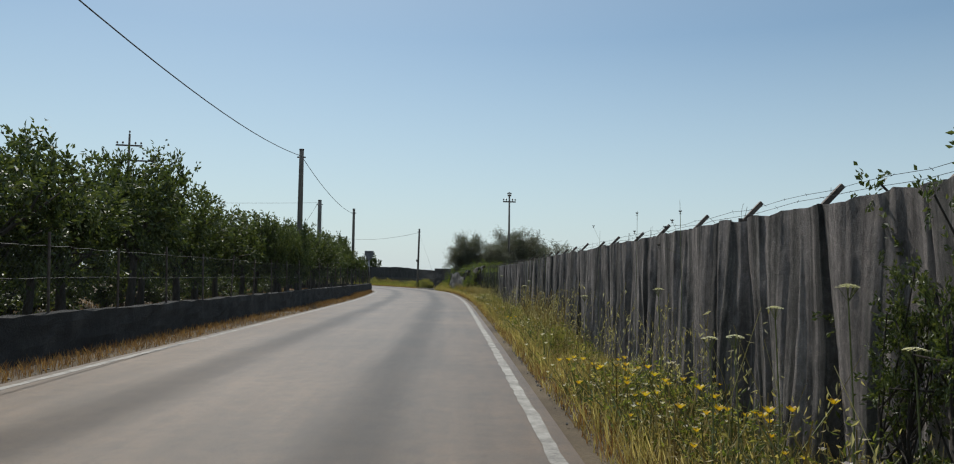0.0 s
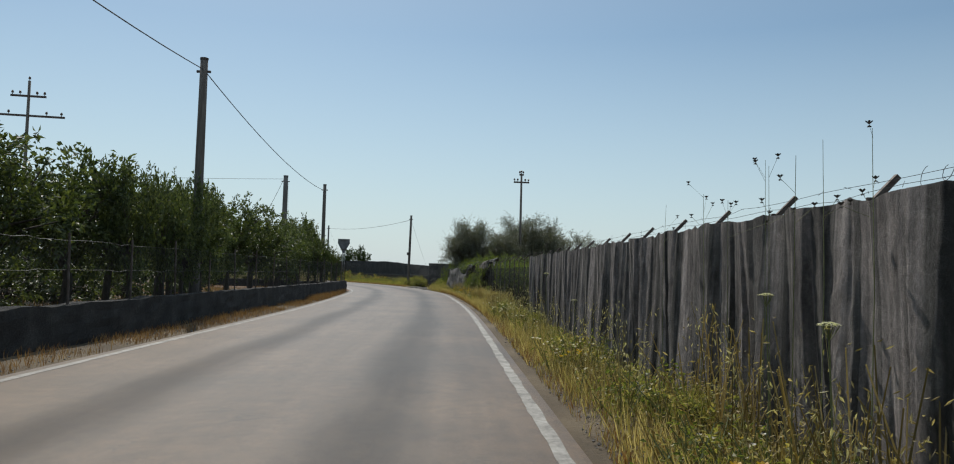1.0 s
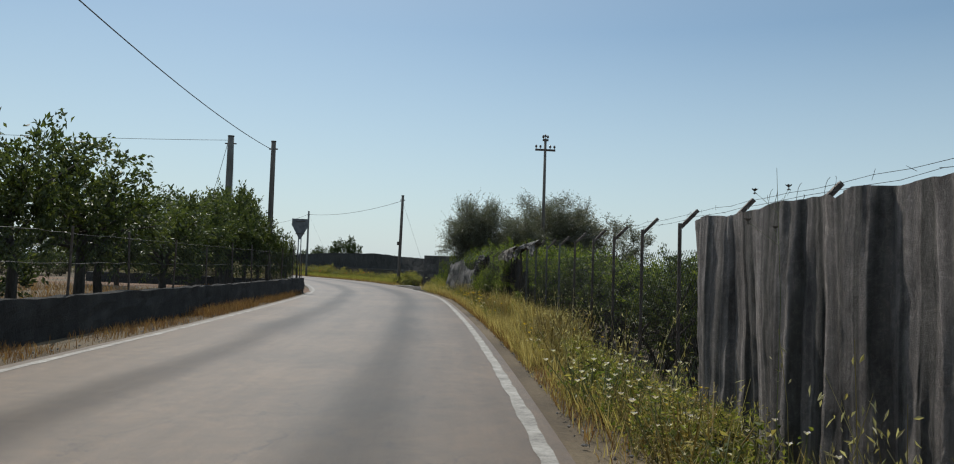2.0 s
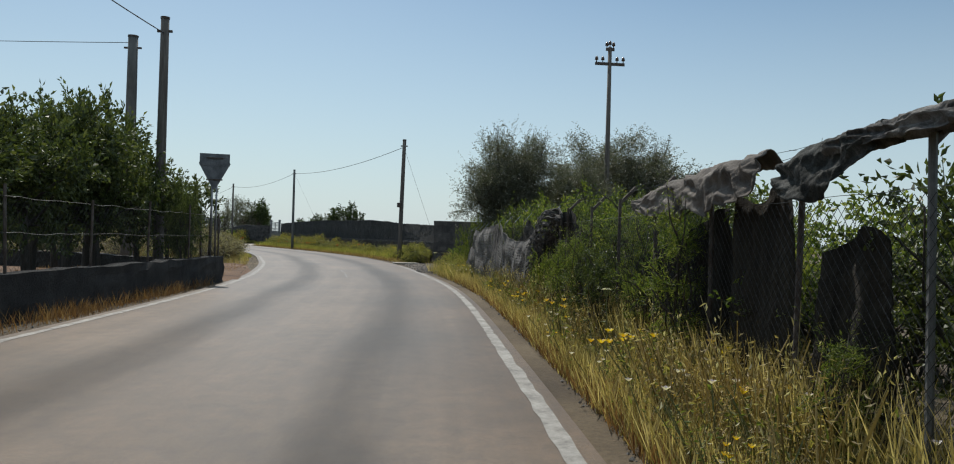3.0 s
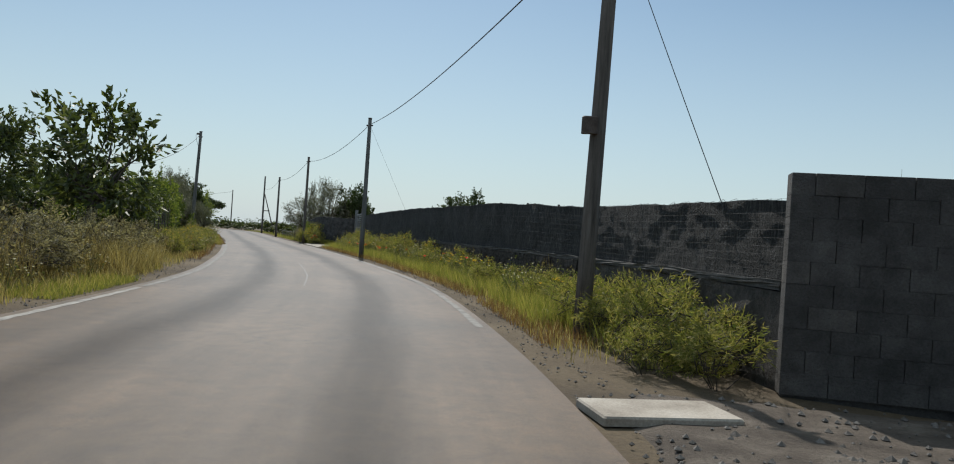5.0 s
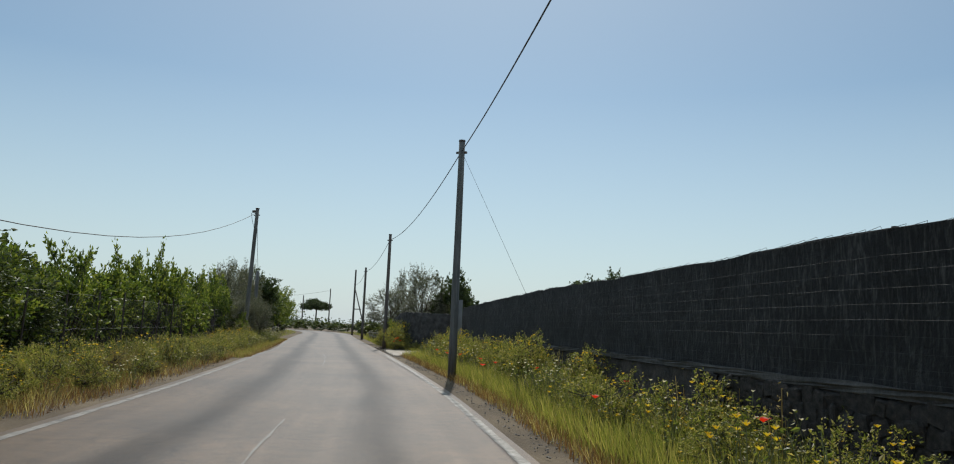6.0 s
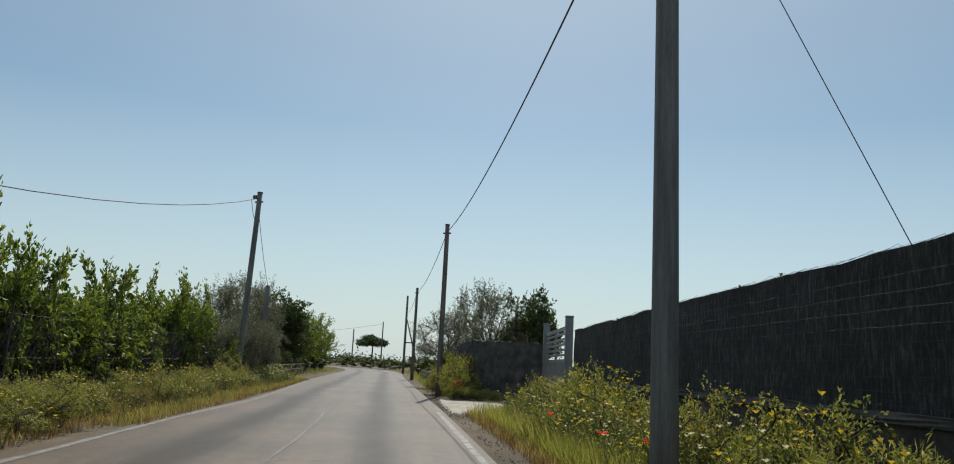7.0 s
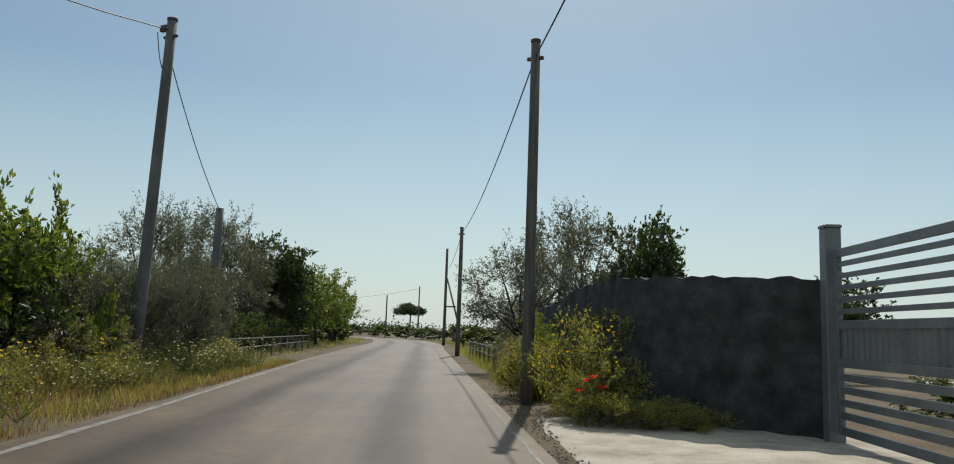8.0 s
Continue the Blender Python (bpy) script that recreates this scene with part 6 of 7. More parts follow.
feather = tree("feathery_shrub", 88, 1.75, 0.32, 0.08, 3600, (0.045, 0.008), M_YOUNG, "tall feathery yellow-green plant growing through a wire fence", "shrub", 40, 0.018, 14, 0.6, pose(0.02, 46.95, 0), "feathery shrubs", 2, 0.4)
for x, y, k, h in ((0.25, 44.5, 0.6, 0.5), (0.3, 50.1, 1.2, 1.06), (0.3, 49.4, 1.0, 0.95), (0.1, 48.3, 0.7, 0.6), (-0.25, 50.4, 0.8, 0.85), (-0.4, 51.2, 0.7, 0.7), (-0.35, 50.9, 0.6, 0.8)):
    place(feather, x, y, hr.uniform(0, 360), k, h)
dry = tree("dry_shrub", 85, 1.35, 0.95, 0.05, 2600, (0.08, 0.03), M_DRYBUSH, "grey straw-coloured dry shrub on a grassy bank", "shrub", 34, 0.03, 12, 0.6, pose(*road_xy(76.2, -5.6), 0), "dry shrubs", 4, 0.3)
for s, o, sx, sz in ((74.8, -6.6, 1.0, 0.9), (77.8, -5.2, 1.1, 1.0), (79.4, -6.3, 1.2, 1.15), (80.6, -4.9, 0.9, 0.85), (82.0, -5.6, 1.2, 1.2), (83.8, -6.6, 1.2, 1.2), (85.5, -5.3, 0.9, 0.9), (87.4, -5.9, 1.1, 1.1),
                     (89.2, -5.0, 0.9, 0.9), (91, -5.7, 1.0, 1.0), (92.8, -4.9, 0.9, 0.85), (76, -8.2, 1.3, 1.1), (79, -8.6, 1.3, 1.2), (94.5, -5.2, 0.9, 0.8), (73.6, -5.0, 0.9, 0.85), (75.4, -4.6, 0.9, 0.85), (77.0, -4.5, 0.8, 0.75), (78.8, -4.5, 0.9, 0.85), (80.0, -4.3, 0.7, 0.65), (84.2, -4.6, 0.8, 0.8), (88.0, -4.5, 0.8, 0.8)):
    x, y = road_xy(s, o)
    place(dry, x, y, hr.uniform(0, 360), sx * 1.1, sz * 1.0)
# dry growth by the far pole; on the left its pale grey also imitates haze
for d, o, k, h in ((1.0, -5.2, 0.7, 0.9), (2.3, -4.9, 0.7, 0.85), (3.4, -5.3, 0.8, 1.1), (4.9, -5.2, 0.8, 0.95), (6.8, -5.1, 0.8, 1.0), (8.4, -5.4, 0.9, 1.1), (1.4, 3.75, 0.5, 0.75), (2.6, 3.8, 0.55, 0.85), (4.0, 3.9, 0.6, 0.85), (5.8, 3.95, 0.65, 0.85), (7.8, 4.0, 0.65, 0.85), (3.2, 4.4, 0.7, 0.95), (9.8, 4.1, 0.6, 0.8)):
    x, y = road_xy(S_G + d, o)
    place(dry, x, y, hr.uniform(0, 360), k, h)

for x in np.arange(-34, -13.5, 1.9):
    place(dry, x, 74.4 - 0.1 * (x + 16) + hr.uniform(-0.5, 0.5), hr.uniform(0, 360), hr.uniform(0.7, 1.0), hr.uniform(0.4, 0.65))

# umbrella pine and far tree belt
pine = root("umbrella_pine", "distant dark umbrella pine with a flat crown", "tree", pose(-197.0, 422.0, 0))
pr = np.random.default_rng(90)
part("trunk", mesh_of("trunk", [limb(pr, (0, 0, -0.2), (0.3, 0, 9.0), 0.45, 0.25, 0.2)] + [limb(pr, (0.2, 0, 7.2), (pr.normal(0, 4.5), pr.normal(0, 4.5), 10.3), 0.14, 0.05) for _ in range(9)], M_BARK, True), pine)
ang, rad = pr.uniform(0, 2 * np.pi, 110), 6.6 * np.sqrt(pr.random(110))
ct = np.stack([rad * np.cos(ang), rad * np.sin(ang), 8.2 + pr.random(110) * (4.3 - 0.07 * rad**2)], -1)
ct = (ct[:, None] + pr.normal(0, 0.7, (110, 62, 3)) * np.array([1, 1, 0.6])).reshape(-1, 3)
part("crown", raw_mesh("crown", *leaf_cloud(pr, ct, 0.8, 0.4), M_DARKLEAF), pine)


def tree_belt():
    r = np.random.default_rng(95)
    pts = []
    for _ in range(380):
        a, d = r.uniform(-75, 70), r.uniform(170, 420)
        x, y = -20 + d * math.sin(math.radians(a)), 100 + d * math.cos(math.radians(a))
        if abs(to_road([x], [y])[0, 1]) < 12:
            continue
        h, w = r.uniform(1.6, 4.2), r.uniform(2.0, 4.5)
        c = np.array([x, y, h * 0.4]) + r.normal(0, 1, (120, 3)) * np.array([w, w, h * 0.24])
        c[:, 2] = np.abs(c[:, 2])
        pts.append(c)
    me = raw_mesh("far_tree_belt", *leaf_cloud(r, np.concatenate(pts), 0.75, 0.45), M_DARKLEAF)
    tagged(part("far_tree_belt", me), "low dark belts of distant trees and scrub", "woods", kind="stuff")


tree_belt()


# ---------------------------------------------------------------- grass and weeds
def blades(r, pts, height, width, lean=0.45):
    """A bent tapering blade (two triangles) at each place."""
    n = len(pts)
    th = r.uniform(0, 2 * np.pi, n)
    out = np.stack([np.cos(th), np.sin(th), np.zeros(n)], -1)
    side = np.stack([-np.sin(th), np.cos(th), np.zeros(n)], -1)
    h = (height * r.uniform(0.45, 1.25, n))[:, None]
    w = (width * r.uniform(0.5, 1.2, n))[:, None]
    b = (lean * r.uniform(0.2, 1.4, n))[:, None] * h
    z = np.array([0, 0, 1.0])
    tip = pts + z * h * (1 - 0.15 * lean) + out * b
    mid = pts + (tip - pts) * 0.55 - out * w * 1.5
    v = np.stack([pts - side * w, mid + side * w * 0.8, tip, pts + side * w], 1).reshape(-1, 3)
    k = np.arange(n)[:, None] * 4
    return v, np.concatenate([k + np.array([t]) for t in ((0, 1, 2), (0, 3, 1))])


def scatter(r, s0, s1, o0, o1, n, patch=0.0, scale=0.6):
    """n places on a stretch of verge, thinned in patches."""
    s, o = r.uniform(s0, s1, n), r.uniform(o0, o1, n)
    xy = road_xy(s, o)
    if patch:
        f = np.array([noise.noise(Vector((x * scale, y * scale, 3.3))) for x, y in xy])
        xy = xy[f > (patch * r.uniform(-1.2, 1, len(f)) - 0.25 if patch < 0.9 else r.normal(0.02, 0.14, len(f)))]
    return np.column_stack([xy, rise(xy[:, 0], xy[:, 1]) - 0.01])


def grass(name, r, zones, height, width, material, label, lean=0.45):
    ch = [blades(r, scatter(r, *z[:5], 0.35), height * z[5], width, lean) for z in zones]
    tagged(part(name, raw_mesh(name, *join(ch), material)), label, "grass", kind="stuff")


gr = np.random.default_rng(100)
# zones: station from, to, offset from, to, count, height factor
grass("dry_verge_grass", gr, [(-12, 66, 3.15, 4.2, 32000, 0.95), (-12, 67, 3.02, 3.6, 16000, 0.45), (36, 66, 3.05, 3.9, 30000, 0.95), (62.5, 68.2, 3.1, 4.4, 6000, 1.5), (39, 51, 3.7, 4.25, 8000, 1.9), (114, 143, -3.4, -2.7, 7000, 0.5), (72, 98, -7.2, -3.5, 12000, 0.85), (86.5, 91, -4.7, -3.7, 2600, 2.2), (78, 120.4, 3.35, 4.0, 9000, 0.6), (96, 140, -5.4, -3.3, 13000, 0.65)],
      0.34, 0.005, M_GRASSDRY, "tall dry straw-coloured grass on the verge")
grass("green_verge_grass", gr, [(-12, 67, 3.3, 4.2, 8000, 0.7), (62.5, 68, 3.15, 4.3, 5000, 1.1), (66, 70.5, 4.2, 5.6, 3000, 0.9), (114, 143, -3.5, -2.85, 4000, 0.6), (77.6, 84, 4.0, 5.4, 7000, 1.3), (81, 120, 3.6, 5.4, 52000, 1.3), (74, 98, -7.2, -3.6, 4000, 0.6), (96, 142, -5.7, -3.9, 8000, 0.9), (S_G + 0.4, S_G + 30, 3.5, 5.6, 9000, 0.9), (S_G - 1.6, S_G + 2.0, 3.8, 7.2, 2600, 0.9), (S_G - 11.8, S_G - 9.9, 3.4, 6.0, 2600, 1.0), (81.5, 86, -4.3, -3.3, 6000, 0.4), (140, 200, -8, -3.6, 9000, 0.8), (150, 200, 3.6, 8, 9000, 0.8)],
      0.36, 0.005, M_GRASSGREEN, "tall green grass on the verge")
grass("rusty_verge_grass", gr, [(-12, 61, -4.3, -3.15, 24000, 0.6), (62, 73, -9, -3.5, 4500, 0.5), (-12, 66, 3.02, 3.9, 21000, 0.65), (38, 62, 3.02, 3.75, 14000, 0.9), (44, 61, -4.4, -3.2, 9000, 1.0), (114, 143, -3.3, -2.65, 5000, 0.6), (79, 120.4, 3.3, 4.2, 14000, 0.8), (96, 138, -4.6, -3.2, 11000, 0.85), (97, 136, -5.3, -3.9, 9000, 1.25)], 0.26, 0.005, M_GRASSRUST, "short rusty dried grass by the road edge")
grass("orchard_grass", gr, [(-12, 60, -15, -4.6, 30000, 1.0)], 0.34, 0.006, M_GRASSRUST, "dry rusty grass under the orchard trees")


def weed_template(r, h, leaves, spread, leaf, stems=3):
    """Stems and leaves of one weed; two meshes."""
    st, pts = [], []
    for _ in range(stems):
        tip = np.array([r.normal(0, spread), r.normal(0, spread), h * r.uniform(0.7, 1.1)])
        st.append(tube([(0, 0, 0), tip], [0.006, 0.003], 3, False))
        u = r.uniform(0.08, 1, (leaves, 1))
        pts.append(tip * u + r.normal(0, 0.05, (leaves, 3)))
    return join(st), leaf_cloud(r, np.concatenate(pts), *leaf), np.array([s[0][-3:].mean(0) for s in st])


def strew(r, tmpl, pts, lo=0.5, hi=1.4):
    """Many copies of one piece, turned and sized at random, in one mesh."""
    v, f = tmpl
    n = len(pts)
    a, s = r.uniform(0, 2 * np.pi, n), r.uniform(lo, hi, n)
    c, d = np.cos(a) * s, np.sin(a) * s
    out = np.empty((n, len(v), 3))
    out[:, :, 0] = v[None, :, 0] * c[:, None] - v[None, :, 1] * d[:, None]
    out[:, :, 1] = v[None, :, 0] * d[:, None] + v[None, :, 1] * c[:, None]
    out[:, :, 2] = v[None, :, 2] * s[:, None]
    out += pts[:, None]
    return out.reshape(-1, 3), (f[None] + (np.arange(n) * len(v))[:, None, None]).reshape(-1, f.shape[1])


def flower(r, size, petals, cup=0.3):
    """A ring of petals as triangles pairs."""
    v, f = [], []
    for k in range(petals):
        a, w = 2 * math.pi * k / petals, math.pi / petals * 0.9
        v += [(0, 0, 0), (size * math.cos(a - w), size * math.sin(a - w), size * cup), (size * 1.15 * math.cos(a), size * 1.15 * math.sin(a), size * cup * 1.3),
              (size * math.cos(a + w), size * math.sin(a + w), size * cup)]
        f += [(4 * k, 4 * k + 1, 4 * k + 2), (4 * k, 4 * k + 2, 4 * k + 3)]
    return np.array(v, float), np.array(f)


def weeds(name, r, zones, h, leaves, leaf, label, heads, head_mat, head_label, head_name, share, material=M_WEED, stems=3, spread=0.14):
    stem_ch, leaf_ch, head_ch = [], [], []
    for z in zones:
        for _ in range(4):
            st, lf, tips = weed_template(r, h * z[5], leaves, spread, leaf, stems)
            pts = scatter(r, *z[:4], int(z[4] * 0.45), 1.0, 0.45)
            if not len(pts):
                continue
            a = r.bit_generator.state
            stem_ch.append(strew(r, st, pts))
            r.bit_generator.state = a
            leaf_ch.append(strew(r, lf, pts))
            if heads is not None:
                tv = np.concatenate([heads[0] + t for t in tips])
                tf = np.concatenate([heads[1] + len(heads[0]) * q for q in range(len(tips))])
                keep = int(len(pts) * share)
                r.bit_generator.state = a
                hv, hf = strew(r, (tv, tf), pts)
                head_ch.append((hv, hf[: keep * len(tf)]))
    ob = tagged(part(name, raw_mesh(name, *join(leaf_ch), material)), label, "weeds", kind="stuff")
    part("stem", raw_mesh("stem", *join(stem_ch), M_STEM if material is M_WEED else material), ob)
    if head_ch:
        part(head_name, raw_mesh(head_name, *join(head_ch), head_mat), ob, head_label)
    return ob


wr = np.random.default_rng(120)
daisy = join([flower(wr, 0.025, 7, 0.75), flower(wr, 0.012, 5, 0.3)])
small = flower(wr, 0.018, 5, 0.7)
weeds("yellow_flower_weeds", wr, [(-8, 9, 3.3, 4.1, 150, 0.65), (9, 40, 3.3, 4.0, 60, 0.55), (40, 66, 3.2, 3.75, 130, 0.75), (82, 120, 3.9, 5.4, 330, 1.0), (97, 118, -5.0, -4.0, 150, 1.05), (118, 136, -4.9, -3.8, 60, 1.1), (S_G + 0.6, S_G + 12, 4.0, 5.6, 260, 1.3)],
      0.6, 15, (0.042, 0.014), "weeds with small yellow daisy flowers", daisy, M_YELLOW, "yellow daisy heads", "flower_head", 0.26, stems=5, spread=0.17)
weeds("pale_flower_weeds", wr, [(-8, 66, 3.2, 4.1, 280, 0.55), (84, 120, 3.9, 5.4, 260, 1.0), (98, 131, -5.2, -3.3, 240, 0.8), (131, 141, -4.4, -3.1, 200, 0.95), (73, 97, -7.5, -3.9, 300, 0.7), (S_G + 0.6, S_G + 25, 3.9, 5.5, 200, 0.9)],
      0.62, 9, (0.05, 0.016), "grey-green weeds with small pale flowers", small, M_MAUVE, "pale mauve flower heads", "flower_head", 0.6, stems=5, spread=0.17)
weeds("broadleaf_weeds", wr, [(-8, 20, 3.35, 4.15, 160, 0.75), (20, 66, 3.45, 4.05, 200, 0.65), (64.5, 69.8, 3.6, 5.4, 190, 0.9), (77.6, 84, 4.4, 5.3, 120, 1.1), (84, 120, 4.1, 5.5, 500, 1.2), (98, 132, -5.9, -4.2, 420, 1.1), (74, 97, -8.5, -5.6, 90, 1.0)],
      0.5, 19, (0.045, 0.022), "broad-leaved green weeds along the verge", None, None, "", "", 0.0, stems=5, spread=0.18)
def wild_oats():
    """Tall thin oat stems with drooping pale spikelets along the cloth fence."""
    r = np.random.default_rng(133)
    st, sp = [], []
    for s0, s1, n, h in ((-6, 12, 190, 0.85), (12, 40, 210, 0.75), (40, 58, 150, 0.7), (58, 68, 50, 0.6)):
        for p in scatter(r, s0, s1, 3.3, 4.05, n, 0.5, 0.5):
            hh = h * r.uniform(0.55, 1.5)
            d = r.normal(0, 0.16, 2) * hh
            tip = p + np.array([d[0], d[1], hh])
            mid = p + np.array([d[0] * 0.3, d[1] * 0.3, hh * 0.6])
            st.append(tube([p, mid, tip], [0.003, 0.0025, 0.0015], 3, False))
            m = r.integers(7, 15)
            u = r.random((m, 1))
            sp.append(mid + (tip - mid) * u + np.column_stack([r.normal(0, 0.035, (m, 2)), -np.abs(r.normal(0, 0.03, m))]))
    ob = tagged(part("wild_oats", raw_mesh("wild_oats", *leaf_cloud(r, np.concatenate(sp), 0.045, 0.012, droop=1.1), M_OAT)), "tall wild oats with drooping pale spikelets", "grass", kind="stuff")
    part("stem", raw_mesh("stem", *join(st), M_OAT), ob)


M_OAT = leafy("pale_oat", [(0.26, 0.22, 0.11), (0.42, 0.37, 0.22), (0.58, 0.53, 0.38)], 0.45, 0.6)
wild_oats()
weeds("dry_stalks", wr, [(-8, 66, 3.3, 4.1, 500, 0.6), (12, 19, 3.75, 4.15, 50, 1.05), (36, 58, 3.35, 3.85, 420, 0.8), (64.5, 69.2, 3.7, 5.2, 150, 0.7), (73, 98, -8.0, -4.0, 600, 0.75), (84, 119, 4.2, 5.4, 120, 1.1), (97, 138, -5.3, -4.0, 380, 0.8), (76, 97, -5.6, -4.0, 260, 1.15)],
      0.72, 16, (0.036, 0.009), "tall dry seed stalks on the verge", None, None, "", "", 0.0, M_GRASSDRY, 4, 0.12)

# --- bushy flowering clumps along the dark screen, the hedge and the far pole
def flower_bush(seed, h, spread, x, y, heads=19):
    ob = tree("flowering_bush", seed, h, spread, 0.02, 3300, (0.042, 0.019), M_FLOWERBUSH, "bushy green weed clump dotted with yellow flowers", "shrub", 29, 0.015, 6, 0.6, pose(x, y, float(rise(np.array([x]), np.array([y]))[0])), "flowering clumps", 4, 0.3)
    r = np.random.default_rng(seed)
    a, u = r.uniform(0, 2 * np.pi, heads), r.random(heads) ** 0.6
    p = np.column_stack([np.cos(a) * u * spread * 0.95, np.sin(a) * u * spread * 0.95, h * (0.97 - 0.5 * u**2) + r.normal(0, 0.06, heads)])
    tagged(part("flower_head", raw_mesh("flower_head", *strew(r, flower(r, 0.025, 6, 0.7), p, 0.6, 1.3), M_YELLOW), ob), "small yellow daisy heads", kind="stuff")
    return ob


flowering = [flower_bush(150 + k, h, w, *[float(q) for q in road_xy(s, o)]) for k, (s, o, h, w) in enumerate([(93.4, 4.9, 0.95, 0.6), (99.0, 5.0, 1.05, 0.65), (105.2, 4.8, 0.8, 0.7)])]


def stems_as_stuff(ob):
    for c in ob.children:
        if c.name.startswith("trunk"):
            c.name = "stem"
            tagged(c, "many thin stems", kind="stuff")


M_RUSTWEED = leafy("drying_weed_leaf", [(0.15, 0.115, 0.045), (0.22, 0.165, 0.07), (0.31, 0.23, 0.11), (0.2, 0.2, 0.07)], 0.45, 0.7)
fr = random.Random(21)
plain = []
for k, (s, o, h, w) in enumerate([(88.6, 4.2, 0.7, 0.55), (96.4, 4.3, 0.8, 0.6)]):
    x, y = [float(q) for q in road_xy(s, o)]
    plain.append(tree("weed_clump", 170 + k, h, w, 0.02, 1700, (0.075, 0.012), M_GRASSGREEN, "loose yellow-green clump of narrow-leaved weeds", "weed", 24, 0.008, 10, 0.7, pose(x, y, float(rise(np.array([x]), np.array([y]))[0])), "weed clumps", 5, 0.36))
bx, by = [float(q) for q in road_xy(101.6, -4.1)]
rusty = tree("weed_clump", 173, 0.65, 0.5, 0.02, 1700, (0.06, 0.012), M_RUSTWEED, "loose rust-brown clump of drying weeds", "weed", 24, 0.008, 10, 0.7, pose(bx, by, 0), "weed clumps", 5, 0.36)
for clump in (*flowering, *plain, rusty):
    stems_as_stuff(clump)
spots = [(s + fr.uniform(-0.6, 0.6), 4.95 + fr.uniform(-0.5, 0.25), fr.uniform(0.65, 1.05), fr.choice([0.75, 0.9, 1.0, 1.1]) * float(np.interp(s, [84, 97, 101, 115, 118], [0.6, 0.8, 1.15, 1.35, 0.95]))) for s in np.concatenate([np.arange(84.5, 100, 0.8), np.arange(100, 117.9, 0.5)])]
spots += [(s + fr.uniform(-0.8, 0.8), 4.3 + fr.uniform(-0.4, 0.3), fr.uniform(0.5, 0.9), fr.uniform(0.4, 0.75)) for s in np.arange(87, 119, 2.7)]
bank_spots = [(s + fr.uniform(-0.4, 0.4), -4.2 + fr.uniform(-0.75, 0.6), fr.uniform(0.6, 1.0), fr.uniform(0.55, 1.0)) for s in np.arange(96.5, 142, 0.5)]
spots += [(S_G + d, o, k, h) for d, o, k, h in ((1.0, 3.75, 0.6, 0.6), (2.2, 3.85, 0.8, 0.8), (3.6, 3.9, 0.8, 0.95), (5.2, 4.0, 0.9, 0.9), (7.0, 4.2, 0.9, 0.9), (9.0, 4.3, 0.9, 0.8), (1.6, 4.3, 0.9, 1.1), (-0.7, 4.2, 0.7, 0.6), (-0.2, 4.8, 0.9, 1.0), (0.4, 3.9, 0.5, 0.5), (0.7, 5.0, 1.0, 1.1), (1.2, 5.7, 1.1, 1.35), (2.0, 5.1, 1.1, 1.45), (0.6, 6.3, 0.9, 0.8), (0.5, 4.5, 0.8, 0.6), (3.2, 4.6, 1.1, 1.2), (0.9, 6.9, 0.7, 0.6), (-1.2, 6.6, 0.8, 0.75), (-1.7, 7.2, 0.7, 0.6), (-0.4, 6.2, 0.9, 0.95), (0.2, 5.4, 0.9, 0.9))]
gate_spots = [(63.0, 3.55, 0.5, 0.6), (63.9, 3.45, 0.6, 0.75), (64.7, 3.6, 0.7, 0.9), (65.4, 3.4, 0.6, 0.75), (66.1, 3.65, 0.75, 0.95), (66.8, 3.5, 0.7, 0.8), (67.4, 3.85, 0.7, 0.85), (68.0, 4.2, 0.7, 0.8), (66.5, 4.2, 0.8, 1.0), (68.6, 4.7, 0.7, 0.75), (69.4, 5.2, 0.7, 0.7)]
fence_spots = [(float(fence_x(y)) - 0.38 + fr.uniform(-0.25, 0.12), y + fr.uniform(-0.5, 0.5), fr.uniform(0.35, 0.6), fr.uniform(0.3, 0.7)) for y in np.concatenate([np.arange(-1.5, 36, 1.7), np.arange(50, 60, 3.4)])]
spots += gate_spots
spots = fence_spots + [(*[float(q) for q in road_xy(s, o)], a, b) for s, o, a, b in spots]
spots += [(-25.75, 123.9, 0.95, 1.15), (-25.3, 123.8, 0.8, 0.85), (-24.9, 123.75, 0.55, 0.6), (-26.2, 124.6, 1.1, 1.6), (-25.6, 124.5, 1.0, 1.45), (-26.7, 125.6, 1.1, 1.5), (-26.0, 125.2, 1.1, 1.65), (-24.6, 123.75, 0.8, 0.55), (-24.2, 123.85, 0.7, 0.42), (-27.9, 126.9, 0.9, 1.1), (-28.3, 127.6, 0.9, 1.2), (-27.6, 127.2, 1.0, 1.3)]
for k, (x, y, a, b) in enumerate(spots):
    place((flowering[k % 3], plain[k % 2])[k % 5 in (1, 3) or (y < 70 and k % 4 > 0)], x, y, fr.uniform(0, 360), a, b, float(rise(np.array([x]), np.array([y]))[0]))

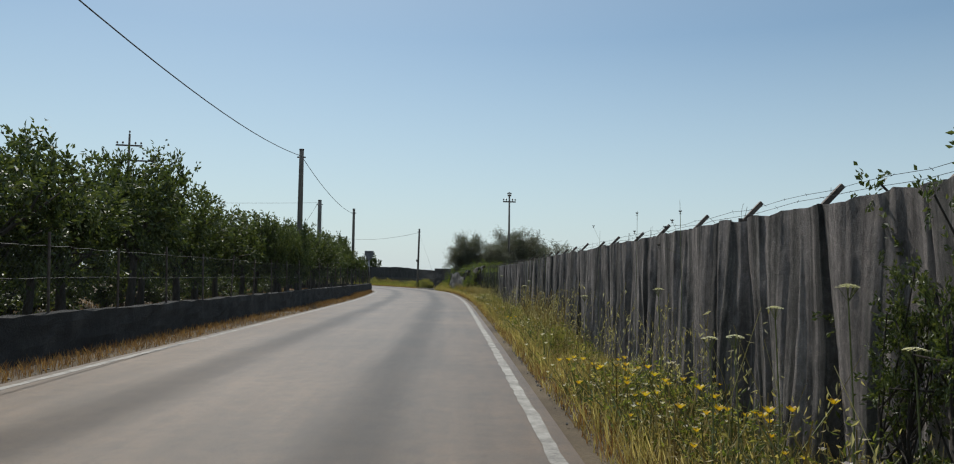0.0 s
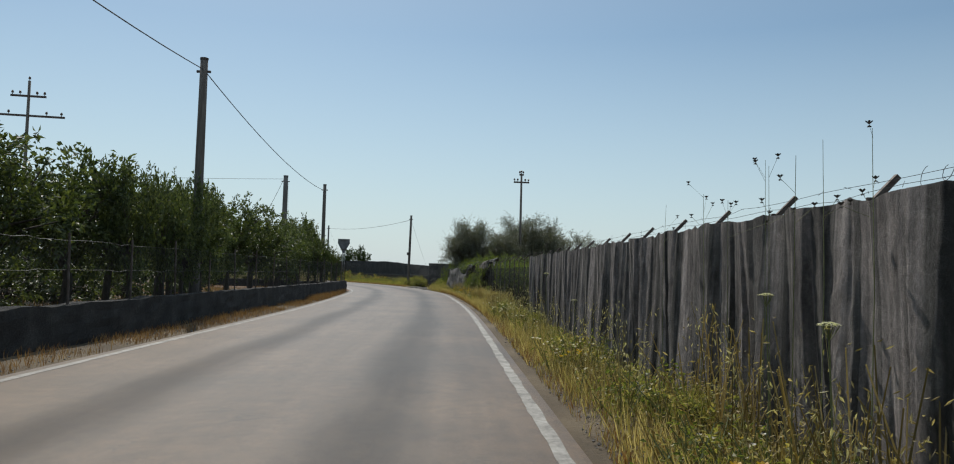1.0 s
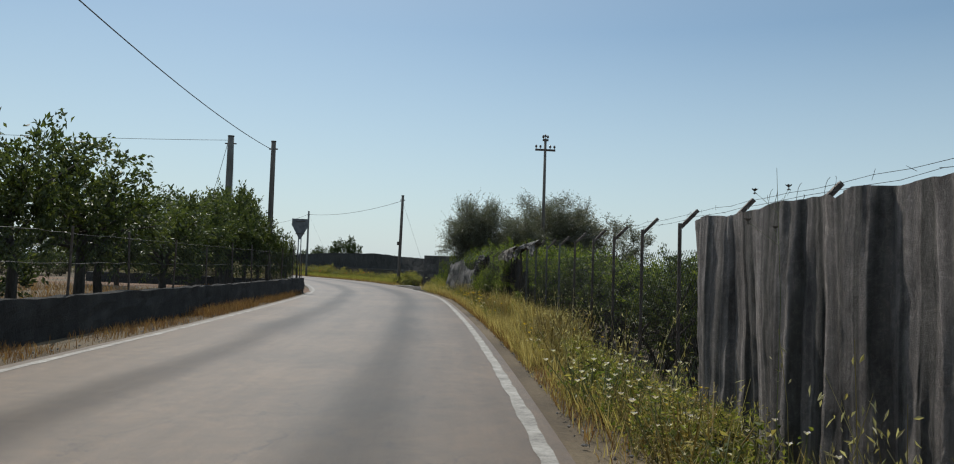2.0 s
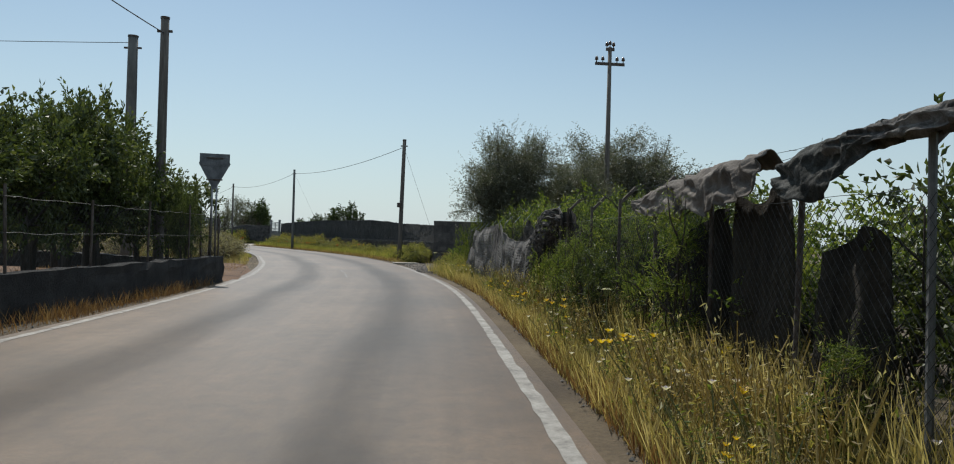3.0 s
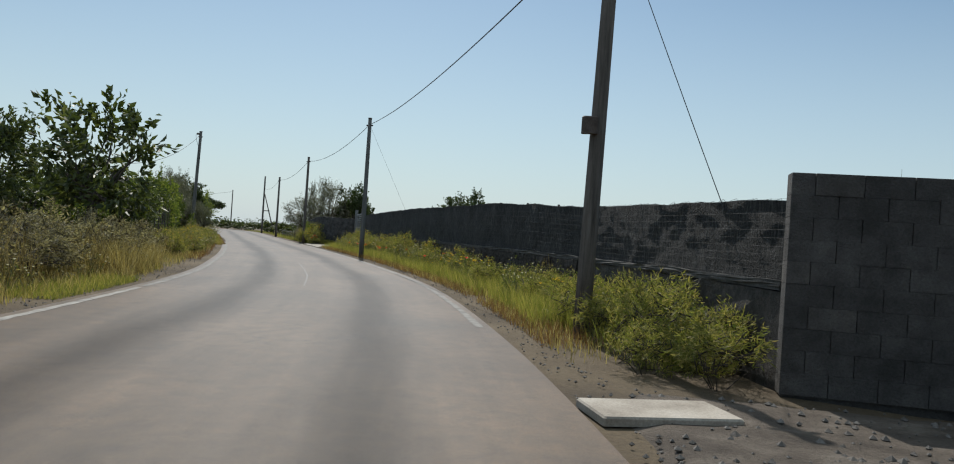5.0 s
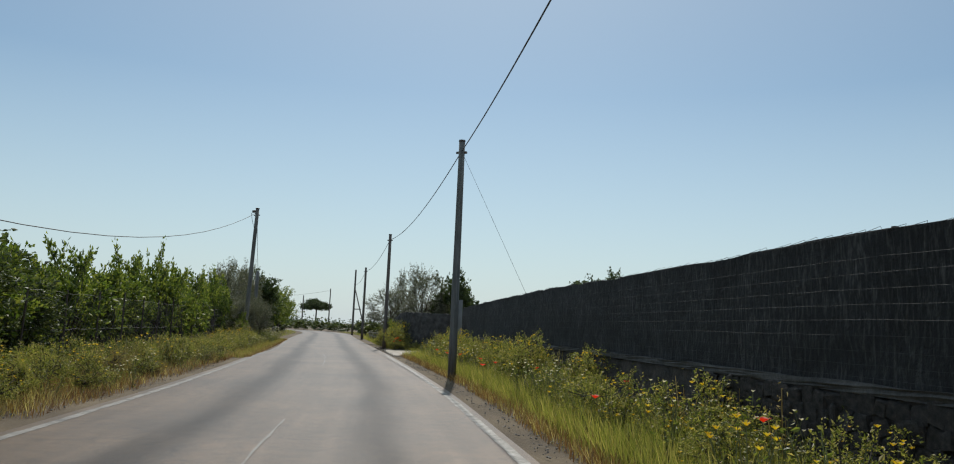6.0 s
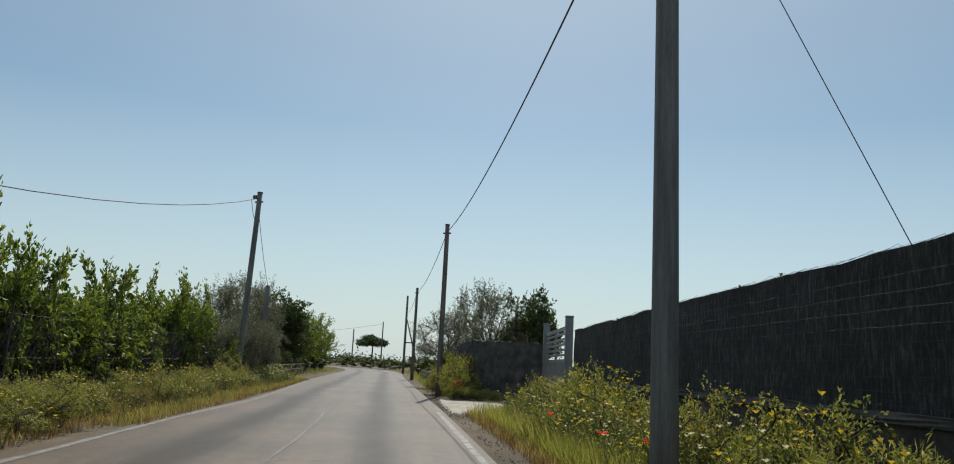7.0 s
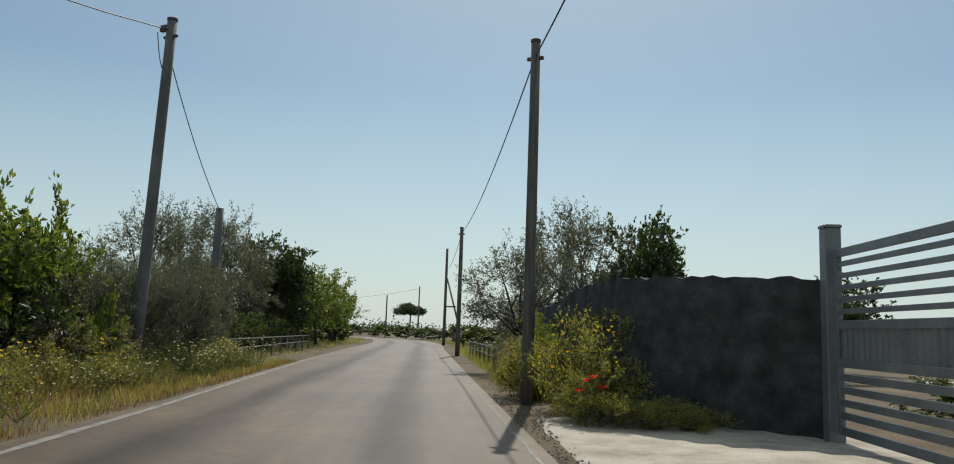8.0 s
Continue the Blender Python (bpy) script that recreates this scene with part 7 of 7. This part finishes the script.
for q, o, a, b in ((76.8, 4.5, 0.9, 0.9), (77.4, 4.0, 0.8, 0.7), (77.6, 4.9, 1.0, 1.1), (78.3, 4.4, 1.1, 1.15), (79.0, 4.9, 1.1, 1.2), (79.6, 4.2, 0.9, 0.95), (80.2, 4.8, 1.1, 1.2), (81.0, 4.3, 1.0, 1.0), (81.6, 5.0, 1.1, 1.25), (82.4, 4.5, 1.0, 1.05), (83.2, 5.0, 1.1, 1.2), (84.0, 4.3, 0.9, 0.9), (84.8, 4.9, 1.0, 1.1), (86.0, 4.6, 1.0, 1.0)):
    x, y = [float(c) for c in road_xy(q, o)]
    place(plain[int(q * 5) % 2], x, y, fr.uniform(0, 360), a, b, float(rise(np.array([x]), np.array([y]))[0]))
for x, y, a, b in ((-25.55, 123.4, 0.6, 0.75), (-25.15, 123.4, 0.65, 0.7), (-24.75, 123.4, 0.6, 0.6), (-24.3, 123.55, 0.6, 0.5), (-25.85, 123.75, 0.6, 0.9)):
    place(plain[0], x, y, fr.uniform(0, 360), a, b, float(rise(np.array([x]), np.array([y]))[0]))
for k, (q, o, a, b) in enumerate(bank_spots):
    x, y = [float(c) for c in road_xy(q, o)]
    kind = flowering[k % 3] if k % 3 == 0 else rusty if k % 5 in (1, 3) else plain[k % 2]
    place(kind, x, y, fr.uniform(0, 360), a, b * (0.75 if kind is rusty else 1.0), float(rise(np.array([x]), np.array([y]))[0]))

# --- white umbels and red poppies, one by one
def umbel(x, y, h, size):
    r = np.random.default_rng(int(abs(x * 131 + y * 17)))
    ob = root("wild_carrot", "white lacy umbel of wild carrot on a thin stem", "flower", pose(x, y, float(rise(np.array([x]), np.array([y]))[0])), "wild carrot flowers")
    part("stem", mesh_of("stem", [tube([(0, 0, -0.02), (0.02, 0, h * 0.5), (0, 0, h)], [0.006, 0.005, 0.004], 5, False)], M_STEM), ob)
    rad, th = size * np.sqrt(r.random(90)), r.uniform(0, 2 * np.pi, 90)
    p = np.column_stack([rad * np.cos(th), rad * np.sin(th), h + 0.05 + 0.3 * size * (1 - (rad / size) ** 2)])
    part("flower_head", raw_mesh("flower_head", *strew(r, flower(r, size * 0.13, 5), p), M_WHITE), ob, "flat white flower head")
    spokes = [tube([(0, 0, h - 0.02), tuple(q)], 0.0015, 3, False) for q in p[::6]]
    part("spokes", raw_mesh("spokes", *join(spokes), M_STEM), ob)


for x, y, h, size in ((0.5, 1.95, 1.2, 0.055), (0.35, 2.45, 1.08, 0.045), (0.05, 2.65, 0.9, 0.048), (0.14, 2.5, 0.92, 0.048), (0.46, 1.35, 0.95, 0.045), (0.2, 15.4, 1.05, 0.05), (0.42, 16.6, 1.15, 0.045),
                      (0.5, 27.6, 1.28, 0.055), (0.3, 22.9, 0.9, 0.045), (-0.4, 47.5, 0.8, 0.045), (-2.65, 66.6, 0.7, 0.08), (0.35, 8.5, 1.0, 0.05), (0.45, 5.2, 1.15, 0.05)):
    umbel(x, y, h, size)


SEED_HEAD = raw_mesh("seed_head", *join([flower(wr, 0.017, 6, 0.9), flower(wr, 0.011, 5, -0.9)]), M_BARK)


def tall_stalk(x, y, h):
    r = np.random.default_rng(int(abs(x * 53 + y * 71)))
    ob = root("seed_stalk", "tall thin dried seed stalk beside the fence", "weed", pose(x, y, -0.02, 0, 0, r.uniform(0, 360)), "seed stalks")
    part("stem", mesh_of("stem", [tube([(0, 0, 0), (0.03, 0, h * 0.6), (0.01, 0.02, h)], [0.004, 0.0028, 0.0015], 4, False)], M_STEM), ob)
    for q in range(r.integers(2, 5)):
        z = h * r.uniform(0.78, 1.0)
        e = np.array([r.normal(0, 0.1), r.normal(0, 0.1), z + r.uniform(0.03, 0.13)])
        part("twig", mesh_of("twig", [tube([(0.02, 0.01, z - 0.03), e], 0.0011, 3, False)], M_STEM), ob)
        part("seed_head", SEED_HEAD, ob, at=pose(*e, 0, 0, r.uniform(0, 360)))


for x, y, h in ((0.45, 4.6, 1.95), (0.5, 8.2, 1.9), (0.2, 12.4, 1.75), (0.35, 13.4, 2.0), (0.5, 14.2, 1.9), (0.6, 15.0, 2.05), (0.3, 16.0, 1.95), (0.5, 17.4, 1.85), (-0.1, 24.5, 1.9), (0.1, 25.1, 1.85), (0.35, 26.6, 2.0),
                (0.45, 28.3, 1.9), (0.55, 15.7, 2.05), (0.6, 16.3, 2.1), (0.5, 16.7, 2.0), (0.6, 17.1, 2.1), (0.55, 18.2, 1.98), (0.6, 19.4, 2.0), (0.5, 6.3, 2.0), (0.4, 30.4, 1.9), (-1.6, 79.2, 2.35), (0.1, 41.0, 1.5)):
    tall_stalk(x, y, h)


def poppy(x, y, h, size):
    h, size = h + 0.16, size * 1.3
    r = np.random.default_rng(int(abs(x * 97 + y * 31)))
    ob = root("poppy", "red poppy flower on a thin stem in the verge", "flower", pose(x, y, float(rise(np.array([x]), np.array([y]))[0]), 0, 0, r.uniform(0, 360)), "poppies")
    part("stem", mesh_of("stem", [tube([(0, 0, -0.02), (0.02, 0.01, h * 0.6), (0, 0, h)], 0.004, 5, False)], M_STEM), ob)
    v, f = flower(r, size, 4, 0.55)
    part("petals", raw_mesh("petals", v + np.array([0, 0, h]), f, M_RED), ob, "four red petals")


for s, o, h, size in ((112.6, 3.9, 0.4, 0.05), (102.3, 3.6, 0.42, 0.05), (103.9, 4.2, 0.42, 0.05), (109.1, 3.75, 0.42, 0.05), (112.2, 4.8, 0.45, 0.05), (92.0, 4.6, 0.5, 0.05), (95.2, 4.0, 0.4, 0.05), (97.5, 5.2, 0.5, 0.05), (101, 4.5, 0.45, 0.05), (103.6, 4.9, 0.5, 0.05), (106.0, 4.2, 0.4, 0.045), (108.3, 4.0, 0.42, 0.05),
                      (109.0, 4.3, 0.45, 0.05), (110.2, 4.9, 0.5, 0.055), (111.1, 5.3, 0.5, 0.05), (113.2, 5.4, 0.55, 0.05), (114.5, 4.5, 0.45, 0.05), (S_G + 0.9, 4.1, 0.5, 0.05), (S_G + 1.1, 4.3, 0.55, 0.05),
                      (S_G + 1.2, 4.05, 0.5, 0.05), (S_G + 1.6, 4.8, 0.6, 0.05)):
    x, y = road_xy(s, o)
    poppy(float(x), float(y), h, size)


for x, y, z in ((-25.68, 123.56, 0.61), (-25.58, 123.60, 0.66), (-25.47, 123.67, 0.52), (-25.77, 123.54, 0.47)):
    poppy(x, y, z - float(rise(np.array([x]), np.array([y]))[0]) - 0.16, 0.055)


# --- loose stones on the gravel apron and the road's shoulder
def pebbles():
    r = np.random.default_rng(140)
    base = np.array([(1, 0, 0), (-1, 0, 0), (0, 1, 0), (0, -1, 0), (0, 0, 0.7), (0, 0, -0.7)], float)
    tri = np.array([(0, 2, 4), (2, 1, 4), (1, 3, 4), (3, 0, 4), (2, 0, 5), (1, 2, 5), (3, 1, 5), (0, 3, 5)])
    u, w = r.random(1600), r.random(1600)
    a, b, c, d = [np.array(p) for p in ((-3.2, 67.4), (-1.9, 68.8), (2.9, 77.2), (-4.7, 77.0))]
    xy = a * ((1 - u) * (1 - w))[:, None] + b * (u * (1 - w))[:, None] + c * (u * w)[:, None] + d * ((1 - u) * w)[:, None]
    p1 = np.column_stack([xy, np.full(1600, 0.012)])
    p2 = np.concatenate([scatter(r, -10, 122, 2.95, 3.45, 2400), scatter(r, 119, 132, 2.85, 3.6, 900)])
    p3 = scatter(r, -10, 135, -3.6, -3.1, 1200)
    p2[:, 2] = p3[:, 2] = 0.0
    ch = []
    for p, k in ((p1, 0.022), (np.concatenate([p2, p3]), 0.014)):
        for q in range(4):
            ch.append(strew(r, (base * k * r.uniform(0.7, 1.3, (6, 3)), tri), p[q::4], 0.4, 1.8))
    tagged(part("loose_gravel", raw_mesh("loose_gravel", *join(ch), M_STONE)), "loose grey gravel on the shoulder and apron", "gravel", kind="stuff")


pebbles()
sl = root("concrete_cover", "flat concrete slab set in the gravel by the road", "slab", pose(-4.35, 76.1, 0, 0, 0, 20))
part("slab", raw_mesh("slab", *box(-0.55, 0.55, -0.32, 0.32, -0.02, 0.05, 0.015), M_CONC), sl)


# --- rubble facing of the base wall under the net, stone by stone
def stone_mesh(seed):
    r = np.random.default_rng(seed)
    v, f = box(-0.5, 0.5, -0.5, 0.5, -0.5, 0.5, 0.14)
    v = v + r.normal(0, 0.045, v.shape)
    return raw_mesh("stone", v, f, M_OLDBLOCK)


def rubble_facing():
    r = np.random.default_rng(160)
    shapes = [stone_mesh(161 + k) for k in range(7)]
    q, t, k = along(SCREEN, 0.02)
    a, b = np.searchsorted(q[:, 1], 85.5), np.searchsorted(q[:, 1], 95.5)
    for row in range(6):
        z, at = 0.03 + row * 0.15, k[a] + r.uniform(0, 0.1)
        while at < k[b]:
            w = r.uniform(0.13, 0.29)
            i = min(len(k) - 1, int((at + w / 2) / 0.02))
            ang = math.degrees(math.atan2(t[i, 1], t[i, 0]))
            m = pose(q[i, 0], q[i, 1], z + 0.075 + r.normal(0, 0.015), r.normal(0, 5), r.normal(0, 8), ang + r.normal(0, 5))
            part("stone", shapes[r.integers(7)], base_wall, at=m @ Matrix.Diagonal((w * 1.05, r.uniform(0.05, 0.11), r.uniform(0.13, 0.19), 1)))
            at += w


rubble_facing()
